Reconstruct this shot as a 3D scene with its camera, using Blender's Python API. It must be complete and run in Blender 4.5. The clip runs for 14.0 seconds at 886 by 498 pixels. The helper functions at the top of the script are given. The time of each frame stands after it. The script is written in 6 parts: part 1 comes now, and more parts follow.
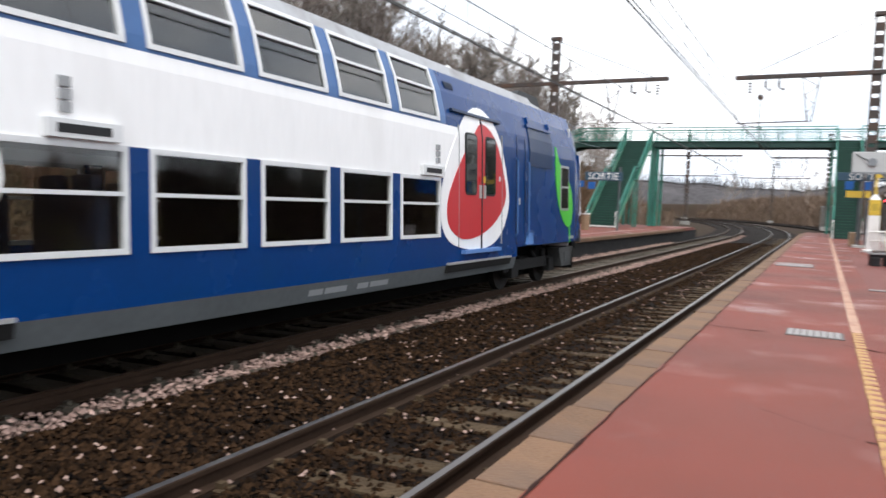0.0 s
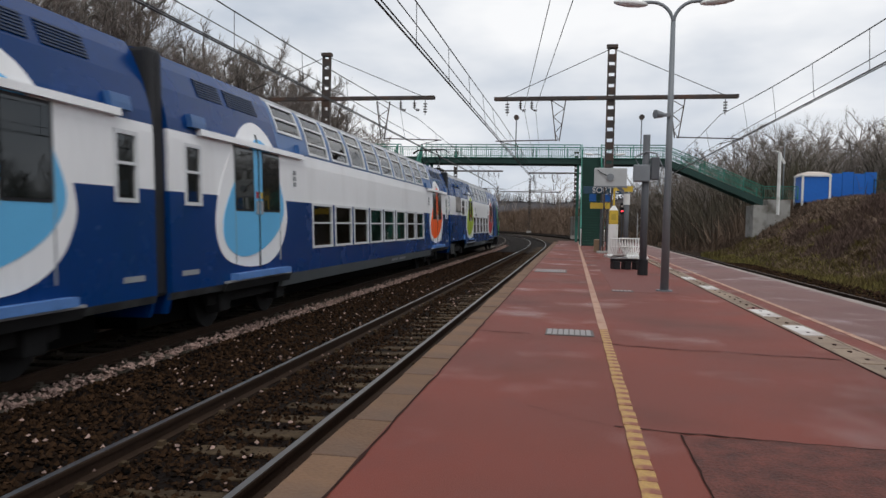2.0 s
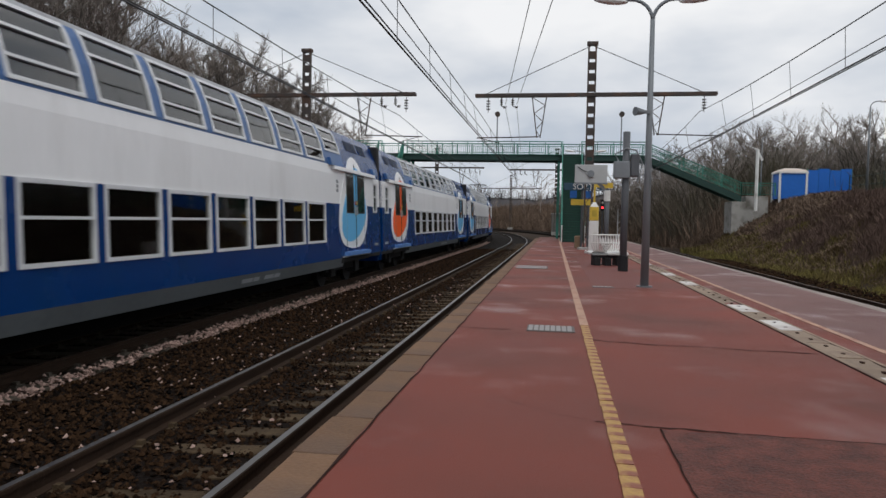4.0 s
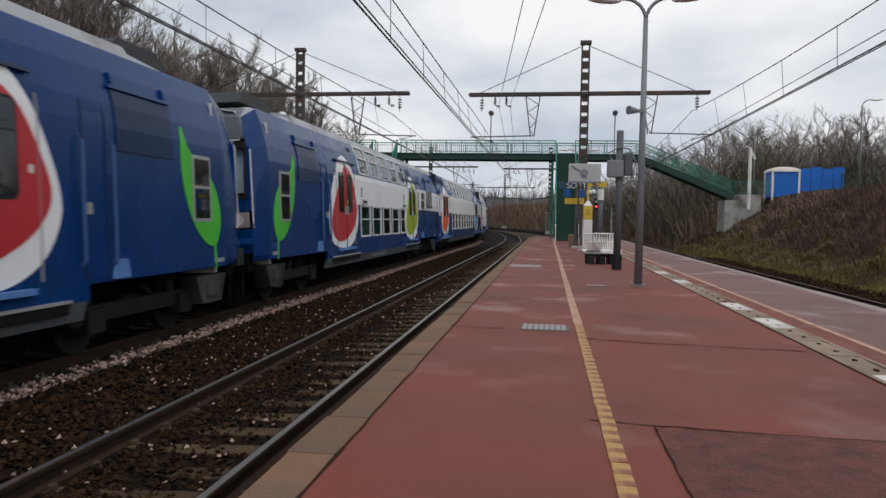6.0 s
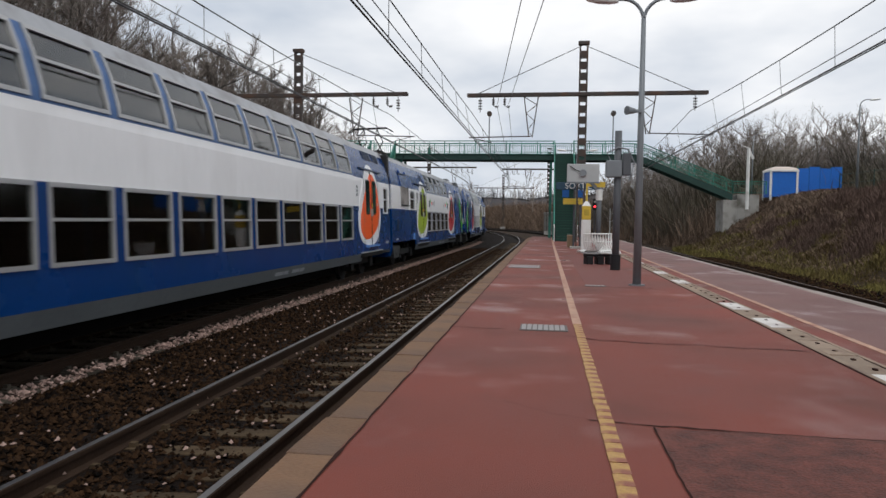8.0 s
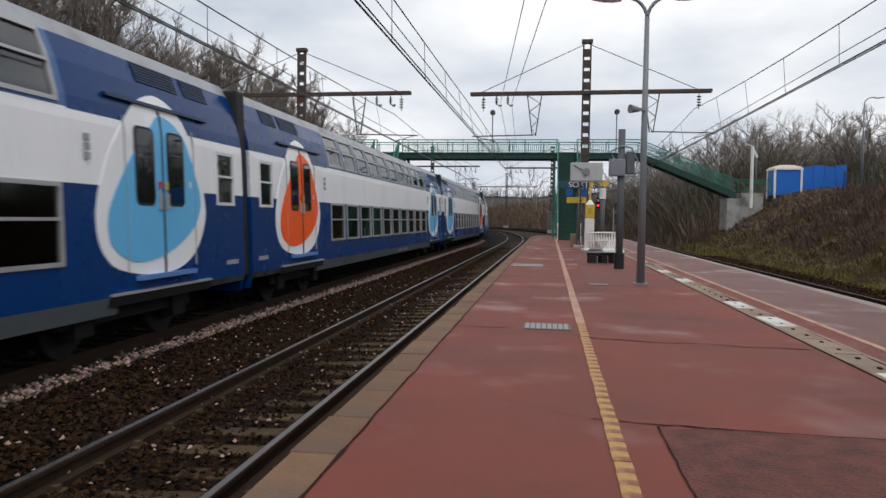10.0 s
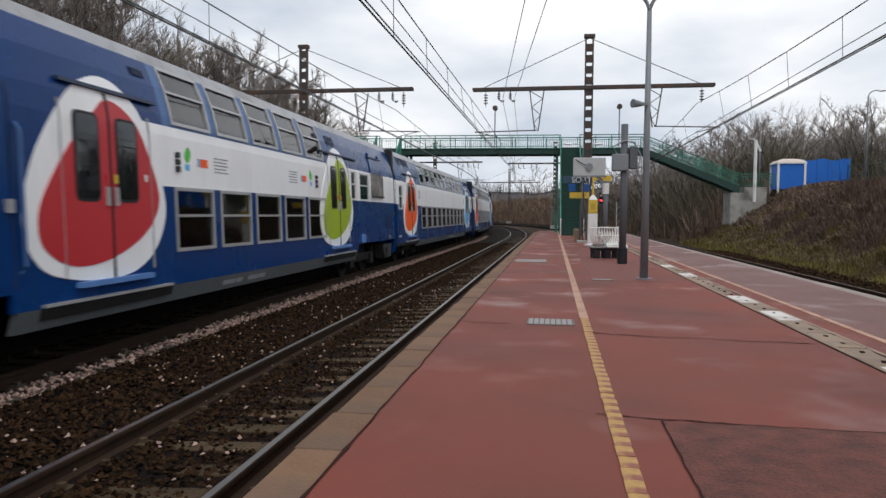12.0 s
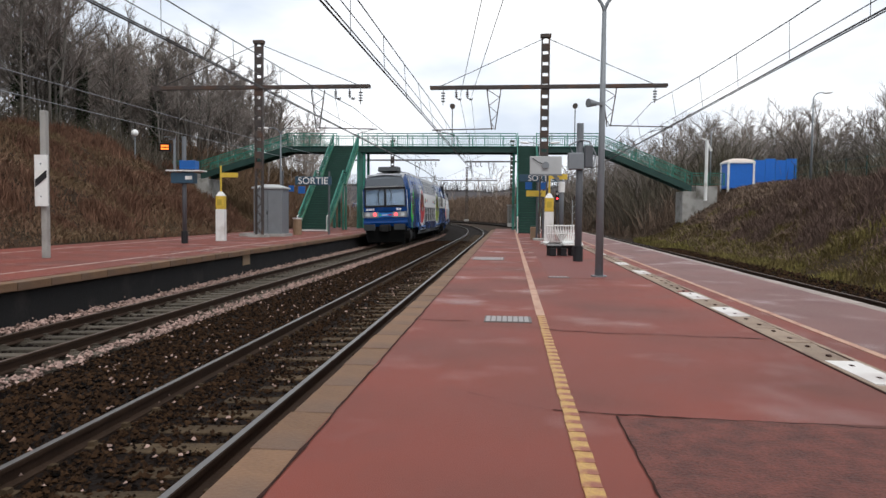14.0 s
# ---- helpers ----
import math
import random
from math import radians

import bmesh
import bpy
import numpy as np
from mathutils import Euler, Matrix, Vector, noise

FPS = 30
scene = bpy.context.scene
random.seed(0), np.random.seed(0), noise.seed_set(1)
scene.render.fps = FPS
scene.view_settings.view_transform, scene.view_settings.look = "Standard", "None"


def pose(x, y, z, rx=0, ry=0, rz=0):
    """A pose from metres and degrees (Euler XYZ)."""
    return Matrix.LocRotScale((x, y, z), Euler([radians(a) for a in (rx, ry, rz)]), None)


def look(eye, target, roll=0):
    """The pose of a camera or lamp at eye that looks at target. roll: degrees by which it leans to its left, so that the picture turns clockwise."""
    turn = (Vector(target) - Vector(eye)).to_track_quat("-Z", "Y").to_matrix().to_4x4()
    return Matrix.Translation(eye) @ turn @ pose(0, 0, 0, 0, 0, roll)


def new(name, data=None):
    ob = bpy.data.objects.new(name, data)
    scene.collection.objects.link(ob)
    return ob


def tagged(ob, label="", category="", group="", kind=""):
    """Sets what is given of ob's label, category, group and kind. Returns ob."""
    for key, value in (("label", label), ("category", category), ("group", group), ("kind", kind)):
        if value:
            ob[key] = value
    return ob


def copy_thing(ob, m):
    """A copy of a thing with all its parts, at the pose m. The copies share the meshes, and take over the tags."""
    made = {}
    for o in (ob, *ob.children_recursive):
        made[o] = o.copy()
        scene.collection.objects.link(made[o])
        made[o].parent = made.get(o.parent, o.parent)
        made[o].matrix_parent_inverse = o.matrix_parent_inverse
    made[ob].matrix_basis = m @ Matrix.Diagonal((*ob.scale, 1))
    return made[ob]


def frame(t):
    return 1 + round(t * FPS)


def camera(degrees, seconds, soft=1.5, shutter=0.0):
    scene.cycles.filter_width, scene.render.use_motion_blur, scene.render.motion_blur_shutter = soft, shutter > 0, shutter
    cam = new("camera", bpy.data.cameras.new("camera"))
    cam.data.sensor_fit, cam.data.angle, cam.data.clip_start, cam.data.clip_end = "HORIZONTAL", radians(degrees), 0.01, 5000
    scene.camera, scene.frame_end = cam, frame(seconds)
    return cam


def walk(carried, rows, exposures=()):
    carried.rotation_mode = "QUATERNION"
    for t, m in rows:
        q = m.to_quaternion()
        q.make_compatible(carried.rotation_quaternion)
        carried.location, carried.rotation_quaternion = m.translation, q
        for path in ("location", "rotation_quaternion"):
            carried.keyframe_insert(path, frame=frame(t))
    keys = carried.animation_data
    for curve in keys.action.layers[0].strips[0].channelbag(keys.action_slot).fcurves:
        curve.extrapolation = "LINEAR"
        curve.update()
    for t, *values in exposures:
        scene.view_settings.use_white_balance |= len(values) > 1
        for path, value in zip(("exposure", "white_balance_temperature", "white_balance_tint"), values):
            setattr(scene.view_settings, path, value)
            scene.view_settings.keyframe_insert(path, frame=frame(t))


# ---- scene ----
CAM = (0.0, 0.0, 1.295)
TURNS = [  # seconds, yaw, pitch, roll
    (0, 27.17, -3.74, 2.27), (0.1, 23.00, -3.60, 2.10), (0.2, 19.25, -3.40, 1.95), (0.3, 15.88, -3.20, 1.80),
    (0.4, 13.17, -3.00, 1.70), (0.5, 11.80, -2.87, 1.56), (0.6, 10.85, -2.70, 1.40), (0.8, 10.15, -2.35, 1.20),
    (1, 10.20, -2.13, 1.15), (1.5, 9.96, -2.04, 1.32), (2, 9.96, -2.06, 1.30), (2.5, 9.63, -2.14, 1.27),
    (3, 9.19, -2.21, 1.26), (5.5, 8.07, -2.33, 1.10), (6, 8.05, -2.34, 1.07), (6.5, 7.98, -2.31, 1.01),
    (7, 7.98, -2.30, 0.97), (7.5, 7.97, -2.29, 0.95), (8, 7.95, -2.29, 0.92), (10.5, 8.31, -2.43, 0.76),
    (11, 8.38, -2.50, 0.63), (11.5, 8.42, -2.60, 0.53), (12, 8.45, -2.69, 0.50), (12.5, 8.27, -2.78, 0.35),
    (13, 7.49, -2.80, 0.47), (13.5, 6.30, -2.81, 0.52), (14, 5.15, -2.82, 0.58)]
cam = camera(62.0, 14.0, soft=1.5, shutter=0.15)


def camera_rows():
    rows = []
    for t, yaw, pitch, roll in TURNS:
        m = pose(*CAM) @ pose(0, 0, 0, 0, 0, yaw) @ pose(0, 0, 0, 90 + pitch) @ pose(0, 0, 0, 0, 0, roll)
        rows.append((t, m))
    return rows


walk(cam, camera_rows(), exposures=[(0.0, 0.95), (0.5, 0.48), (1.0, 0.36), (1.5, 0.08), (3.0, -0.24), (5.5, -0.24), (6.5, -0.13), (11.5, -0.02), (12.5, 0.10), (13.2, 0.28), (14.0, 0.34)])

# ---- world and sun: a bright overcast day ----
world = bpy.data.worlds.new("world")
scene.world = world
world.use_nodes = True
wn, wl = world.node_tree.nodes, world.node_tree.links
wbg = wn["Background"]
wtc = wn.new("ShaderNodeTexCoord")
wmap = wn.new("ShaderNodeMapping")
wmap.inputs["Scale"].default_value = (1.0, 1.0, 2.6)
wno = wn.new("ShaderNodeTexNoise")
wno.inputs["Scale"].default_value = 2.4
wno.inputs["Detail"].default_value = 5
wramp = wn.new("ShaderNodeValToRGB")
wramp.color_ramp.elements[0].position, wramp.color_ramp.elements[0].color = 0.38, (0.56, 0.62, 0.71, 1)
wramp.color_ramp.elements[1].position, wramp.color_ramp.elements[1].color = 0.63, (0.97, 0.98, 1.0, 1)
wl.new(wtc.outputs["Generated"], wmap.inputs["Vector"])
wl.new(wmap.outputs["Vector"], wno.inputs["Vector"])
wl.new(wno.outputs["Fac"], wramp.inputs["Fac"])
wl.new(wramp.outputs["Color"], wbg.inputs["Color"])
wbg.inputs["Strength"].default_value = 1.08

sun = new("sun", bpy.data.lights.new("sun", "SUN"))
sun.data.energy, sun.data.angle, sun.data.color = 1.05, radians(25), (1.0, 0.97, 0.92)
sun.matrix_world = look((12, -8, 44), (0, 20, 0))


# ---- helpers for building ----
def mat(name, color, rough=0.6, metal=0.0, vary=0.12, scale=6.0, fine=60.0, bump=0.0, dirt=None, dirt_at=0.55, dirt_soft=0.12,
        dirt_scale=1.3, per_object=0.0, per_island=0.0, spec=0.3, stretch=(1, 1, 1), coat=0.0):
    """A procedural surface: a base colour with variation at two scales, stains, relief, and shifts from piece to piece."""
    m = bpy.data.materials.new(name)
    m.use_nodes = True
    n, l = m.node_tree.nodes, m.node_tree.links
    b = n["Principled BSDF"]
    b.inputs["Metallic"].default_value = metal
    b.inputs["Specular IOR Level"].default_value = spec
    b.inputs["Coat Weight"].default_value = coat
    tc = n.new("ShaderNodeTexCoord")
    mp = n.new("ShaderNodeMapping")
    mp.inputs["Scale"].default_value = stretch
    l.new(tc.outputs["Object"], mp.inputs["Vector"])

    def noise_node(sc, detail=4.0):
        q = n.new("ShaderNodeTexNoise")
        q.inputs["Scale"].default_value = sc
        q.inputs["Detail"].default_value = detail
        l.new(mp.outputs["Vector"], q.inputs["Vector"])
        return q.outputs["Fac"]

    def math_node(op, a, c):
        q = n.new("ShaderNodeMath")
        q.operation = op
        for i, v in enumerate((a, c)):
            if isinstance(v, (int, float)):
                q.inputs[i].default_value = v
            else:
                l.new(v, q.inputs[i])
        return q.outputs[0]
    big, small = noise_node(scale), noise_node(fine, 3.0)
    value = math_node("ADD", math_node("MULTIPLY", math_node("SUBTRACT", big, 0.5), vary * 4),
                      math_node("MULTIPLY", math_node("SUBTRACT", small, 0.5), vary * 3))
    if per_object:
        oi = n.new("ShaderNodeObjectInfo")
        value = math_node("ADD", value, math_node("MULTIPLY", math_node("SUBTRACT", oi.outputs["Random"], 0.5), per_object * 2))
    if per_island:
        ge = n.new("ShaderNodeNewGeometry")
        value = math_node("ADD", value, math_node("MULTIPLY", math_node("SUBTRACT", ge.outputs["Random Per Island"], 0.5), per_island * 2))
    value = math_node("ADD", value, 1.0)
    hsv = n.new("ShaderNodeHueSaturation")
    hsv.inputs["Color"].default_value = (*color, 1)
    l.new(value, hsv.inputs["Value"])
    out = hsv.outputs["Color"]
    rough_out = math_node("ADD", math_node("MULTIPLY", math_node("SUBTRACT", big, 0.5), 0.25), rough)
    if dirt:
        dn = noise_node(dirt_scale, 6.0)
        mr = n.new("ShaderNodeMapRange")
        mr.inputs["From Min"].default_value, mr.inputs["From Max"].default_value = dirt_at - dirt_soft, dirt_at + dirt_soft
        l.new(dn, mr.inputs["Value"])
        mx = n.new("ShaderNodeMix")
        mx.data_type = "RGBA"
        l.new(mr.outputs["Result"], mx.inputs["Factor"])
        l.new(out, mx.inputs["A"])
        mx.inputs["B"].default_value = (*dirt, 1)
        out = mx.outputs["Result"]
    l.new(out, b.inputs["Base Color"])
    l.new(rough_out, b.inputs["Roughness"])
    if bump:
        bp = n.new("ShaderNodeBump")
        bp.inputs["Strength"].default_value = bump
        bp.inputs["Distance"].default_value = 0.02
        l.new(math_node("ADD", small, big), bp.inputs["Height"])
        l.new(bp.outputs["Normal"], b.inputs["Normal"])
    return m


def glow(name, color, strength):
    m = bpy.data.materials.new(name)
    m.use_nodes = True
    b = m.node_tree.nodes["Principled BSDF"]
    b.inputs["Base Color"].default_value = (*color, 1)
    b.inputs["Emission Color"].default_value = (*color, 1)
    b.inputs["Emission Strength"].default_value = strength
    return m


def glass(name, tint, gloss_rough=0.03, ior=1.5):
    """A tinted pane: it lets light through and mirrors by Fresnel."""
    m = bpy.data.materials.new(name)
    m.use_nodes = True
    n, l = m.node_tree.nodes, m.node_tree.links
    n.remove(n["Principled BSDF"])
    tr = n.new("ShaderNodeBsdfTransparent")
    tr.inputs["Color"].default_value = (*tint, 1)
    gl = n.new("ShaderNodeBsdfGlossy")
    gl.inputs["Roughness"].default_value = gloss_rough
    fr = n.new("ShaderNodeFresnel")
    fr.inputs["IOR"].default_value = ior
    mx = n.new("ShaderNodeMixShader")
    l.new(fr.outputs[0], mx.inputs[0])
    l.new(tr.outputs[0], mx.inputs[1])
    l.new(gl.outputs[0], mx.inputs[2])
    l.new(mx.outputs[0], n["Material Output"].inputs["Surface"])
    return m


def finish(name, bm, material, smooth=False):
    me = bpy.data.meshes.new(name)
    bmesh.ops.recalc_face_normals(bm, faces=bm.faces)
    if smooth:
        for f in bm.faces:
            f.smooth = True
    bm.to_mesh(me)
    bm.free()
    for x in material if isinstance(material, (list, tuple)) else [material]:
        me.materials.append(x)
    return me


def thing(name, label, category, group="", at=None, kind=""):
    ob = new(name)
    ob.empty_display_size = 0.3
    if at is not None:
        ob.matrix_world = at
    return tagged(ob, label, category, group, kind)


def solid(name, bm, material, label="", category="", group="", kind="", at=None, smooth=False):
    ob = new(name, finish(name, bm, material, smooth))
    if at is not None:
        ob.matrix_world = at
    return tagged(ob, label, category, group, kind)


def part(name, bm, material, parent, label="", at=None, smooth=False, kind=""):
    ob = new(name, finish(name, bm, material, smooth))
    ob.parent = parent
    if at is not None:
        ob.matrix_local = at
    return tagged(ob, label, "", "", kind)


def piece(name, mesh, parent, at):
    ob = new(name, mesh)
    ob.parent = parent
    ob.matrix_basis = at
    return ob


def box(bm, x0, x1, y0, y1, z0, z1, m=None, bevel=0.0):
    vs = [bm.verts.new((x, y, z)) for z in (z0, z1) for x, y in ((x0, y0), (x1, y0), (x1, y1), (x0, y1))]
    fs = [bm.faces.new([vs[i] for i in q]) for q in
          ((3, 2, 1, 0), (4, 5, 6, 7), (0, 1, 5, 4), (1, 2, 6, 5), (2, 3, 7, 6), (3, 0, 4, 7))]
    if bevel:
        es = list({e for f in fs for e in f.edges})
        got = bmesh.ops.bevel(bm, geom=es, offset=bevel, segments=2, affect="EDGES", profile=0.6)
        vs = list({v for f in got["faces"] for v in f.verts} | {v for v in vs if v.is_valid})
    if m is not None:
        bmesh.ops.transform(bm, matrix=m, verts=vs)
    return bm


def cube(*a, **k):
    return box(bmesh.new(), *a, **k)


def tube(bm, points, radius, sides=8, closed=True, taper=None):
    """A round bar through the points."""
    pts = [Vector(p) for p in points]
    rings = []
    for i, p in enumerate(pts):
        d = (pts[min(i + 1, len(pts) - 1)] - pts[max(i - 1, 0)]).normalized()
        a = d.cross(Vector((0, 0, 1)))
        if a.length < 0.05:
            a = d.cross(Vector((1, 0, 0)))
        a.normalize()
        b = d.cross(a)
        r = radius if taper is None else radius + (taper - radius) * i / (len(pts) - 1)
        rings.append([bm.verts.new(p + (a * math.cos(2 * math.pi * k / sides) + b * math.sin(2 * math.pi * k / sides)) * r)
                      for k in range(sides)])
    for r0, r1 in zip(rings, rings[1:]):
        for k in range(sides):
            bm.faces.new((r0[k], r0[(k + 1) % sides], r1[(k + 1) % sides], r1[k]))
    if closed:
        bm.faces.new(rings[0][::-1])
        bm.faces.new(rings[-1])
    return bm


def rod(*a, **k):
    return tube(bmesh.new(), *a, **k)


def bar(bm, a, b, w, h):
    """A flat bar of section w x h from a to b."""
    a, b = Vector(a), Vector(b)
    d = b - a
    q = d.to_track_quat("Y", "Z").to_matrix().to_4x4()
    return box(bm, -w / 2, w / 2, 0, d.length, -h / 2, h / 2, Matrix.Translation(a) @ q)


def loft(bm, sections, cap=True):
    rings = [[bm.verts.new(p) for p in s] for s in sections]
    n = len(rings[0])
    for r0, r1 in zip(rings, rings[1:]):
        for k in range(n):
            bm.faces.new((r0[k], r0[(k + 1) % n], r1[(k + 1) % n], r1[k]))
    if cap:
        bm.faces.new(rings[0][::-1])
        bm.faces.new(rings[-1])
    return bm


def text_mesh(word, size, depth, name="letters"):
    cu = bpy.data.curves.new(name, "FONT")
    cu.body, cu.size, cu.extrude = word, size, depth
    cu.align_x, cu.align_y = "CENTER", "CENTER"
    tmp = new(name, cu)
    dg = bpy.context.evaluated_depsgraph_get()
    me = bpy.data.meshes.new_from_object(tmp.evaluated_get(dg))
    bpy.data.objects.remove(tmp)
    return me


# ---- the line of the tracks ----
BEND_Y, BEND_R = 56.0, 360.0


def line(offset, s):
    """The place and heading on a line that runs beside the first track at that x, s metres along it: straight, then a bend to the left."""
    if s <= BEND_Y:
        return offset, s, 0.0
    r = BEND_R + offset
    a = (s - BEND_Y) / BEND_R
    return offset - r * (1 - math.cos(a)), BEND_Y + r * math.sin(a), a


TAIL = ((0.0, -236.3), (0.5, -226.2), (1.0, -216.1), (2.0, -196.1), (3.0, -176.0), (5.5, -126.1), (6.5, -106.7), (7.0, -97.1), (8.0, -77.6), (10.5, -28.2), (11.0, -18.08), (11.5, -8.05), (12.0, 2.05), (12.5, 12.4), (13.0, 22.5), (14.0, 42.4))
NEAR_X, FAR_X, SIDE_X = -2.952, -7.19, 7.3
NEAR_Z, FAR_Z, SIDE_Z = -0.582, -0.685, -0.55
CANT = math.degrees(math.asin(0.06 / 1.505))

# ---- materials ----
M = {}
def asphalt(name, color, stain):
    """Damp coloured asphalt: grain, stains, and smooth wet patches that mirror the sky."""
    m = mat(name, color, 0.66, vary=0.2, scale=1.1, fine=130, bump=0.35, dirt=stain, dirt_at=0.55, dirt_scale=0.55, spec=0.28)
    n, l = m.node_tree.nodes, m.node_tree.links
    b = n["Principled BSDF"]
    old = b.inputs["Roughness"].links[0].from_socket
    tc, mp, no, mr, mx = (n.new("ShaderNode" + k) for k in ("TexCoord", "Mapping", "TexNoise", "MapRange", "Mix"))
    mp.inputs["Scale"].default_value = (0.8, 0.7, 1)
    no.inputs["Scale"].default_value, no.inputs["Detail"].default_value = 0.9, 3
    mr.inputs["From Min"].default_value, mr.inputs["From Max"].default_value = 0.55, 0.72
    l.new(tc.outputs["Object"], mp.inputs["Vector"])
    l.new(mp.outputs["Vector"], no.inputs["Vector"])
    l.new(no.outputs["Fac"], mr.inputs["Value"])
    l.new(mr.outputs["Result"], mx.inputs["Factor"])
    l.new(old, mx.inputs["A"])
    mx.inputs["B"].default_value = 0.26
    l.new(mx.outputs["Result"], b.inputs["Roughness"])
    return m


M["asphalt_red"] = asphalt("red_asphalt", (0.190, 0.043, 0.028), (0.130, 0.042, 0.031))
M["asphalt_patch"] = mat("patch_asphalt", (0.120, 0.040, 0.030), 0.75, vary=0.5, scale=6, fine=60, bump=1.0)
M["asphalt_side"] = asphalt("pink_asphalt", (0.19, 0.095, 0.085), (0.15, 0.075, 0.068))
M["kerb"] = mat("kerb_stone", (0.175, 0.098, 0.056), 0.8, vary=0.18, scale=3, fine=40, bump=0.35, per_object=0.12, dirt=(0.12, 0.08, 0.06), dirt_at=0.62)
M["concrete"] = mat("concrete", (0.33, 0.32, 0.30), 0.8, vary=0.1, scale=2, fine=40, bump=0.3, dirt=(0.15, 0.14, 0.12), dirt_at=0.6)
# concrete painted near black: the shade beside the train is in this colour
M["wall_dark"] = mat("shaded_concrete", (0.012, 0.011, 0.011), 0.85, vary=0.2, scale=1.5, fine=20, bump=0.3, dirt=(0.035, 0.03, 0.027), dirt_at=0.66)
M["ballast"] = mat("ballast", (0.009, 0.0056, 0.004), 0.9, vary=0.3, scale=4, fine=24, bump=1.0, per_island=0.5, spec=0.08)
M["stone_light"] = mat("pale_ballast", (0.34, 0.235, 0.20), 0.85, vary=0.2, scale=4, fine=24, bump=0.6, per_island=0.4, spec=0.08)
M["rail_top"] = mat("polished_rail", (0.19, 0.18, 0.175), 0.42, metal=1.0, vary=0.06, scale=3)
M["rail"] = mat("rusty_rail", (0.036, 0.022, 0.015), 0.7, vary=0.2, scale=4, fine=40, bump=0.2, spec=0.08)
M["sleeper"] = mat("sleeper", (0.066, 0.046, 0.028), 0.85, vary=0.35, scale=4, fine=30, bump=0.4, per_object=0.25, spec=0.08)
M["earth"] = mat("bank_earth", (0.038, 0.024, 0.016), 0.95, vary=0.3, scale=0.7, fine=8, bump=0.9, dirt=(0.036, 0.028, 0.015), dirt_at=0.58, dirt_scale=0.2, spec=0.08)
M["blue"] = mat("train_blue", (0.001, 0.036, 0.160), 0.26, vary=0.08, scale=0.9, fine=12, dirt=(0.002, 0.038, 0.145), dirt_at=0.62, spec=0.20)
M["sky_blue"] = mat("train_pillar_blue", (0.050, 0.125, 0.30), 0.35, vary=0.08, scale=0.9, fine=12)
M["white"] = mat("train_white", (0.88, 0.88, 0.885), 0.35, vary=0.03, scale=0.7, fine=10, dirt=(0.76, 0.755, 0.75), dirt_at=0.68, dirt_scale=0.9, stretch=(1, 1, 0.25))
M["roof"] = mat("train_roof", (0.36, 0.37, 0.39), 0.45, vary=0.08, scale=1, fine=10, dirt=(0.20, 0.19, 0.19), dirt_at=0.6)
M["skirt"] = mat("train_skirt", (0.11, 0.12, 0.125), 0.6, vary=0.12, scale=1.2, fine=12)
M["box_grey"] = mat("dirty_equipment_grey", (0.055, 0.057, 0.058), 0.7, vary=0.25, scale=2, fine=14, dirt=(0.02, 0.018, 0.016), dirt_at=0.5)
M["black"] = mat("black_rubber", (0.015, 0.015, 0.017), 0.6, vary=0.2)
M["under"] = mat("underframe", (0.012, 0.0115, 0.0115), 0.8, vary=0.3, scale=3, fine=20)
M["steel"] = mat("mast_steel", (0.060, 0.050, 0.046), 0.7, vary=0.2, scale=2, fine=30, dirt=(0.10, 0.055, 0.035), dirt_at=0.6)
M["green"] = mat("green_paint", (0.042, 0.205, 0.155), 0.5, vary=0.12, scale=1.2, fine=20, dirt=(0.03, 0.09, 0.065), dirt_at=0.6)
M["green_dark"] = mat("dark_green_steel", (0.020, 0.052, 0.044), 0.55, vary=0.15, scale=1.2, fine=20)
M["grey"] = mat("galvanised", (0.20, 0.215, 0.23), 0.5, metal=0.2, vary=0.08, scale=3, fine=40)
M["wire"] = mat("wire", (0.03, 0.03, 0.03), 0.5)
M["bark"] = mat("bark", (0.15, 0.135, 0.12), 0.9, vary=0.2, scale=2, fine=20, per_object=0.2, spec=0.08)
M["twig"] = mat("twigs", (0.215, 0.185, 0.165), 0.95, vary=0.2, scale=1, per_object=0.25, per_island=0.3, spec=0.08)
M["white_paint"] = mat("white_paint", (0.72, 0.72, 0.70), 0.5, vary=0.05, dirt=(0.45, 0.42, 0.38), dirt_at=0.65)
M["yellow"] = mat("yellow_paint", (0.62, 0.43, 0.06), 0.5, vary=0.08)
M["yellow_line"] = mat("worn_yellow_line", (0.50, 0.31, 0.09), 0.6, vary=0.25, scale=5, fine=70, dirt=(0.25, 0.09, 0.06), dirt_at=0.50, dirt_scale=7, bump=0.2)
M["blue_cabin"] = mat("blue_plastic", (0.015, 0.13, 0.50), 0.45, vary=0.06)
M["stone"] = mat("ballast_stone", (0.024, 0.0125, 0.0062), 0.9, vary=0.25, scale=4, fine=24, per_island=0.95, spec=0.08)
M["asphalt_patch_red"] = mat("red_repair", (0.17, 0.055, 0.045), 0.7, vary=0.08, scale=3, fine=120, bump=0.3, spec=0.3)
M["line_pink"] = mat("faded_line", (0.43, 0.26, 0.18), 0.65, vary=0.15, scale=3, fine=50, dirt=(0.27, 0.10, 0.075), dirt_at=0.6, dirt_scale=4)
M["line_pale"] = mat("pale_line", (0.42, 0.33, 0.29), 0.65, vary=0.15, scale=3, fine=50, dirt=(0.25, 0.12, 0.10), dirt_at=0.55, dirt_scale=4)
M["crack"] = mat("dark_crack", (0.035, 0.016, 0.013), 0.9, vary=0.3, spec=0.08)
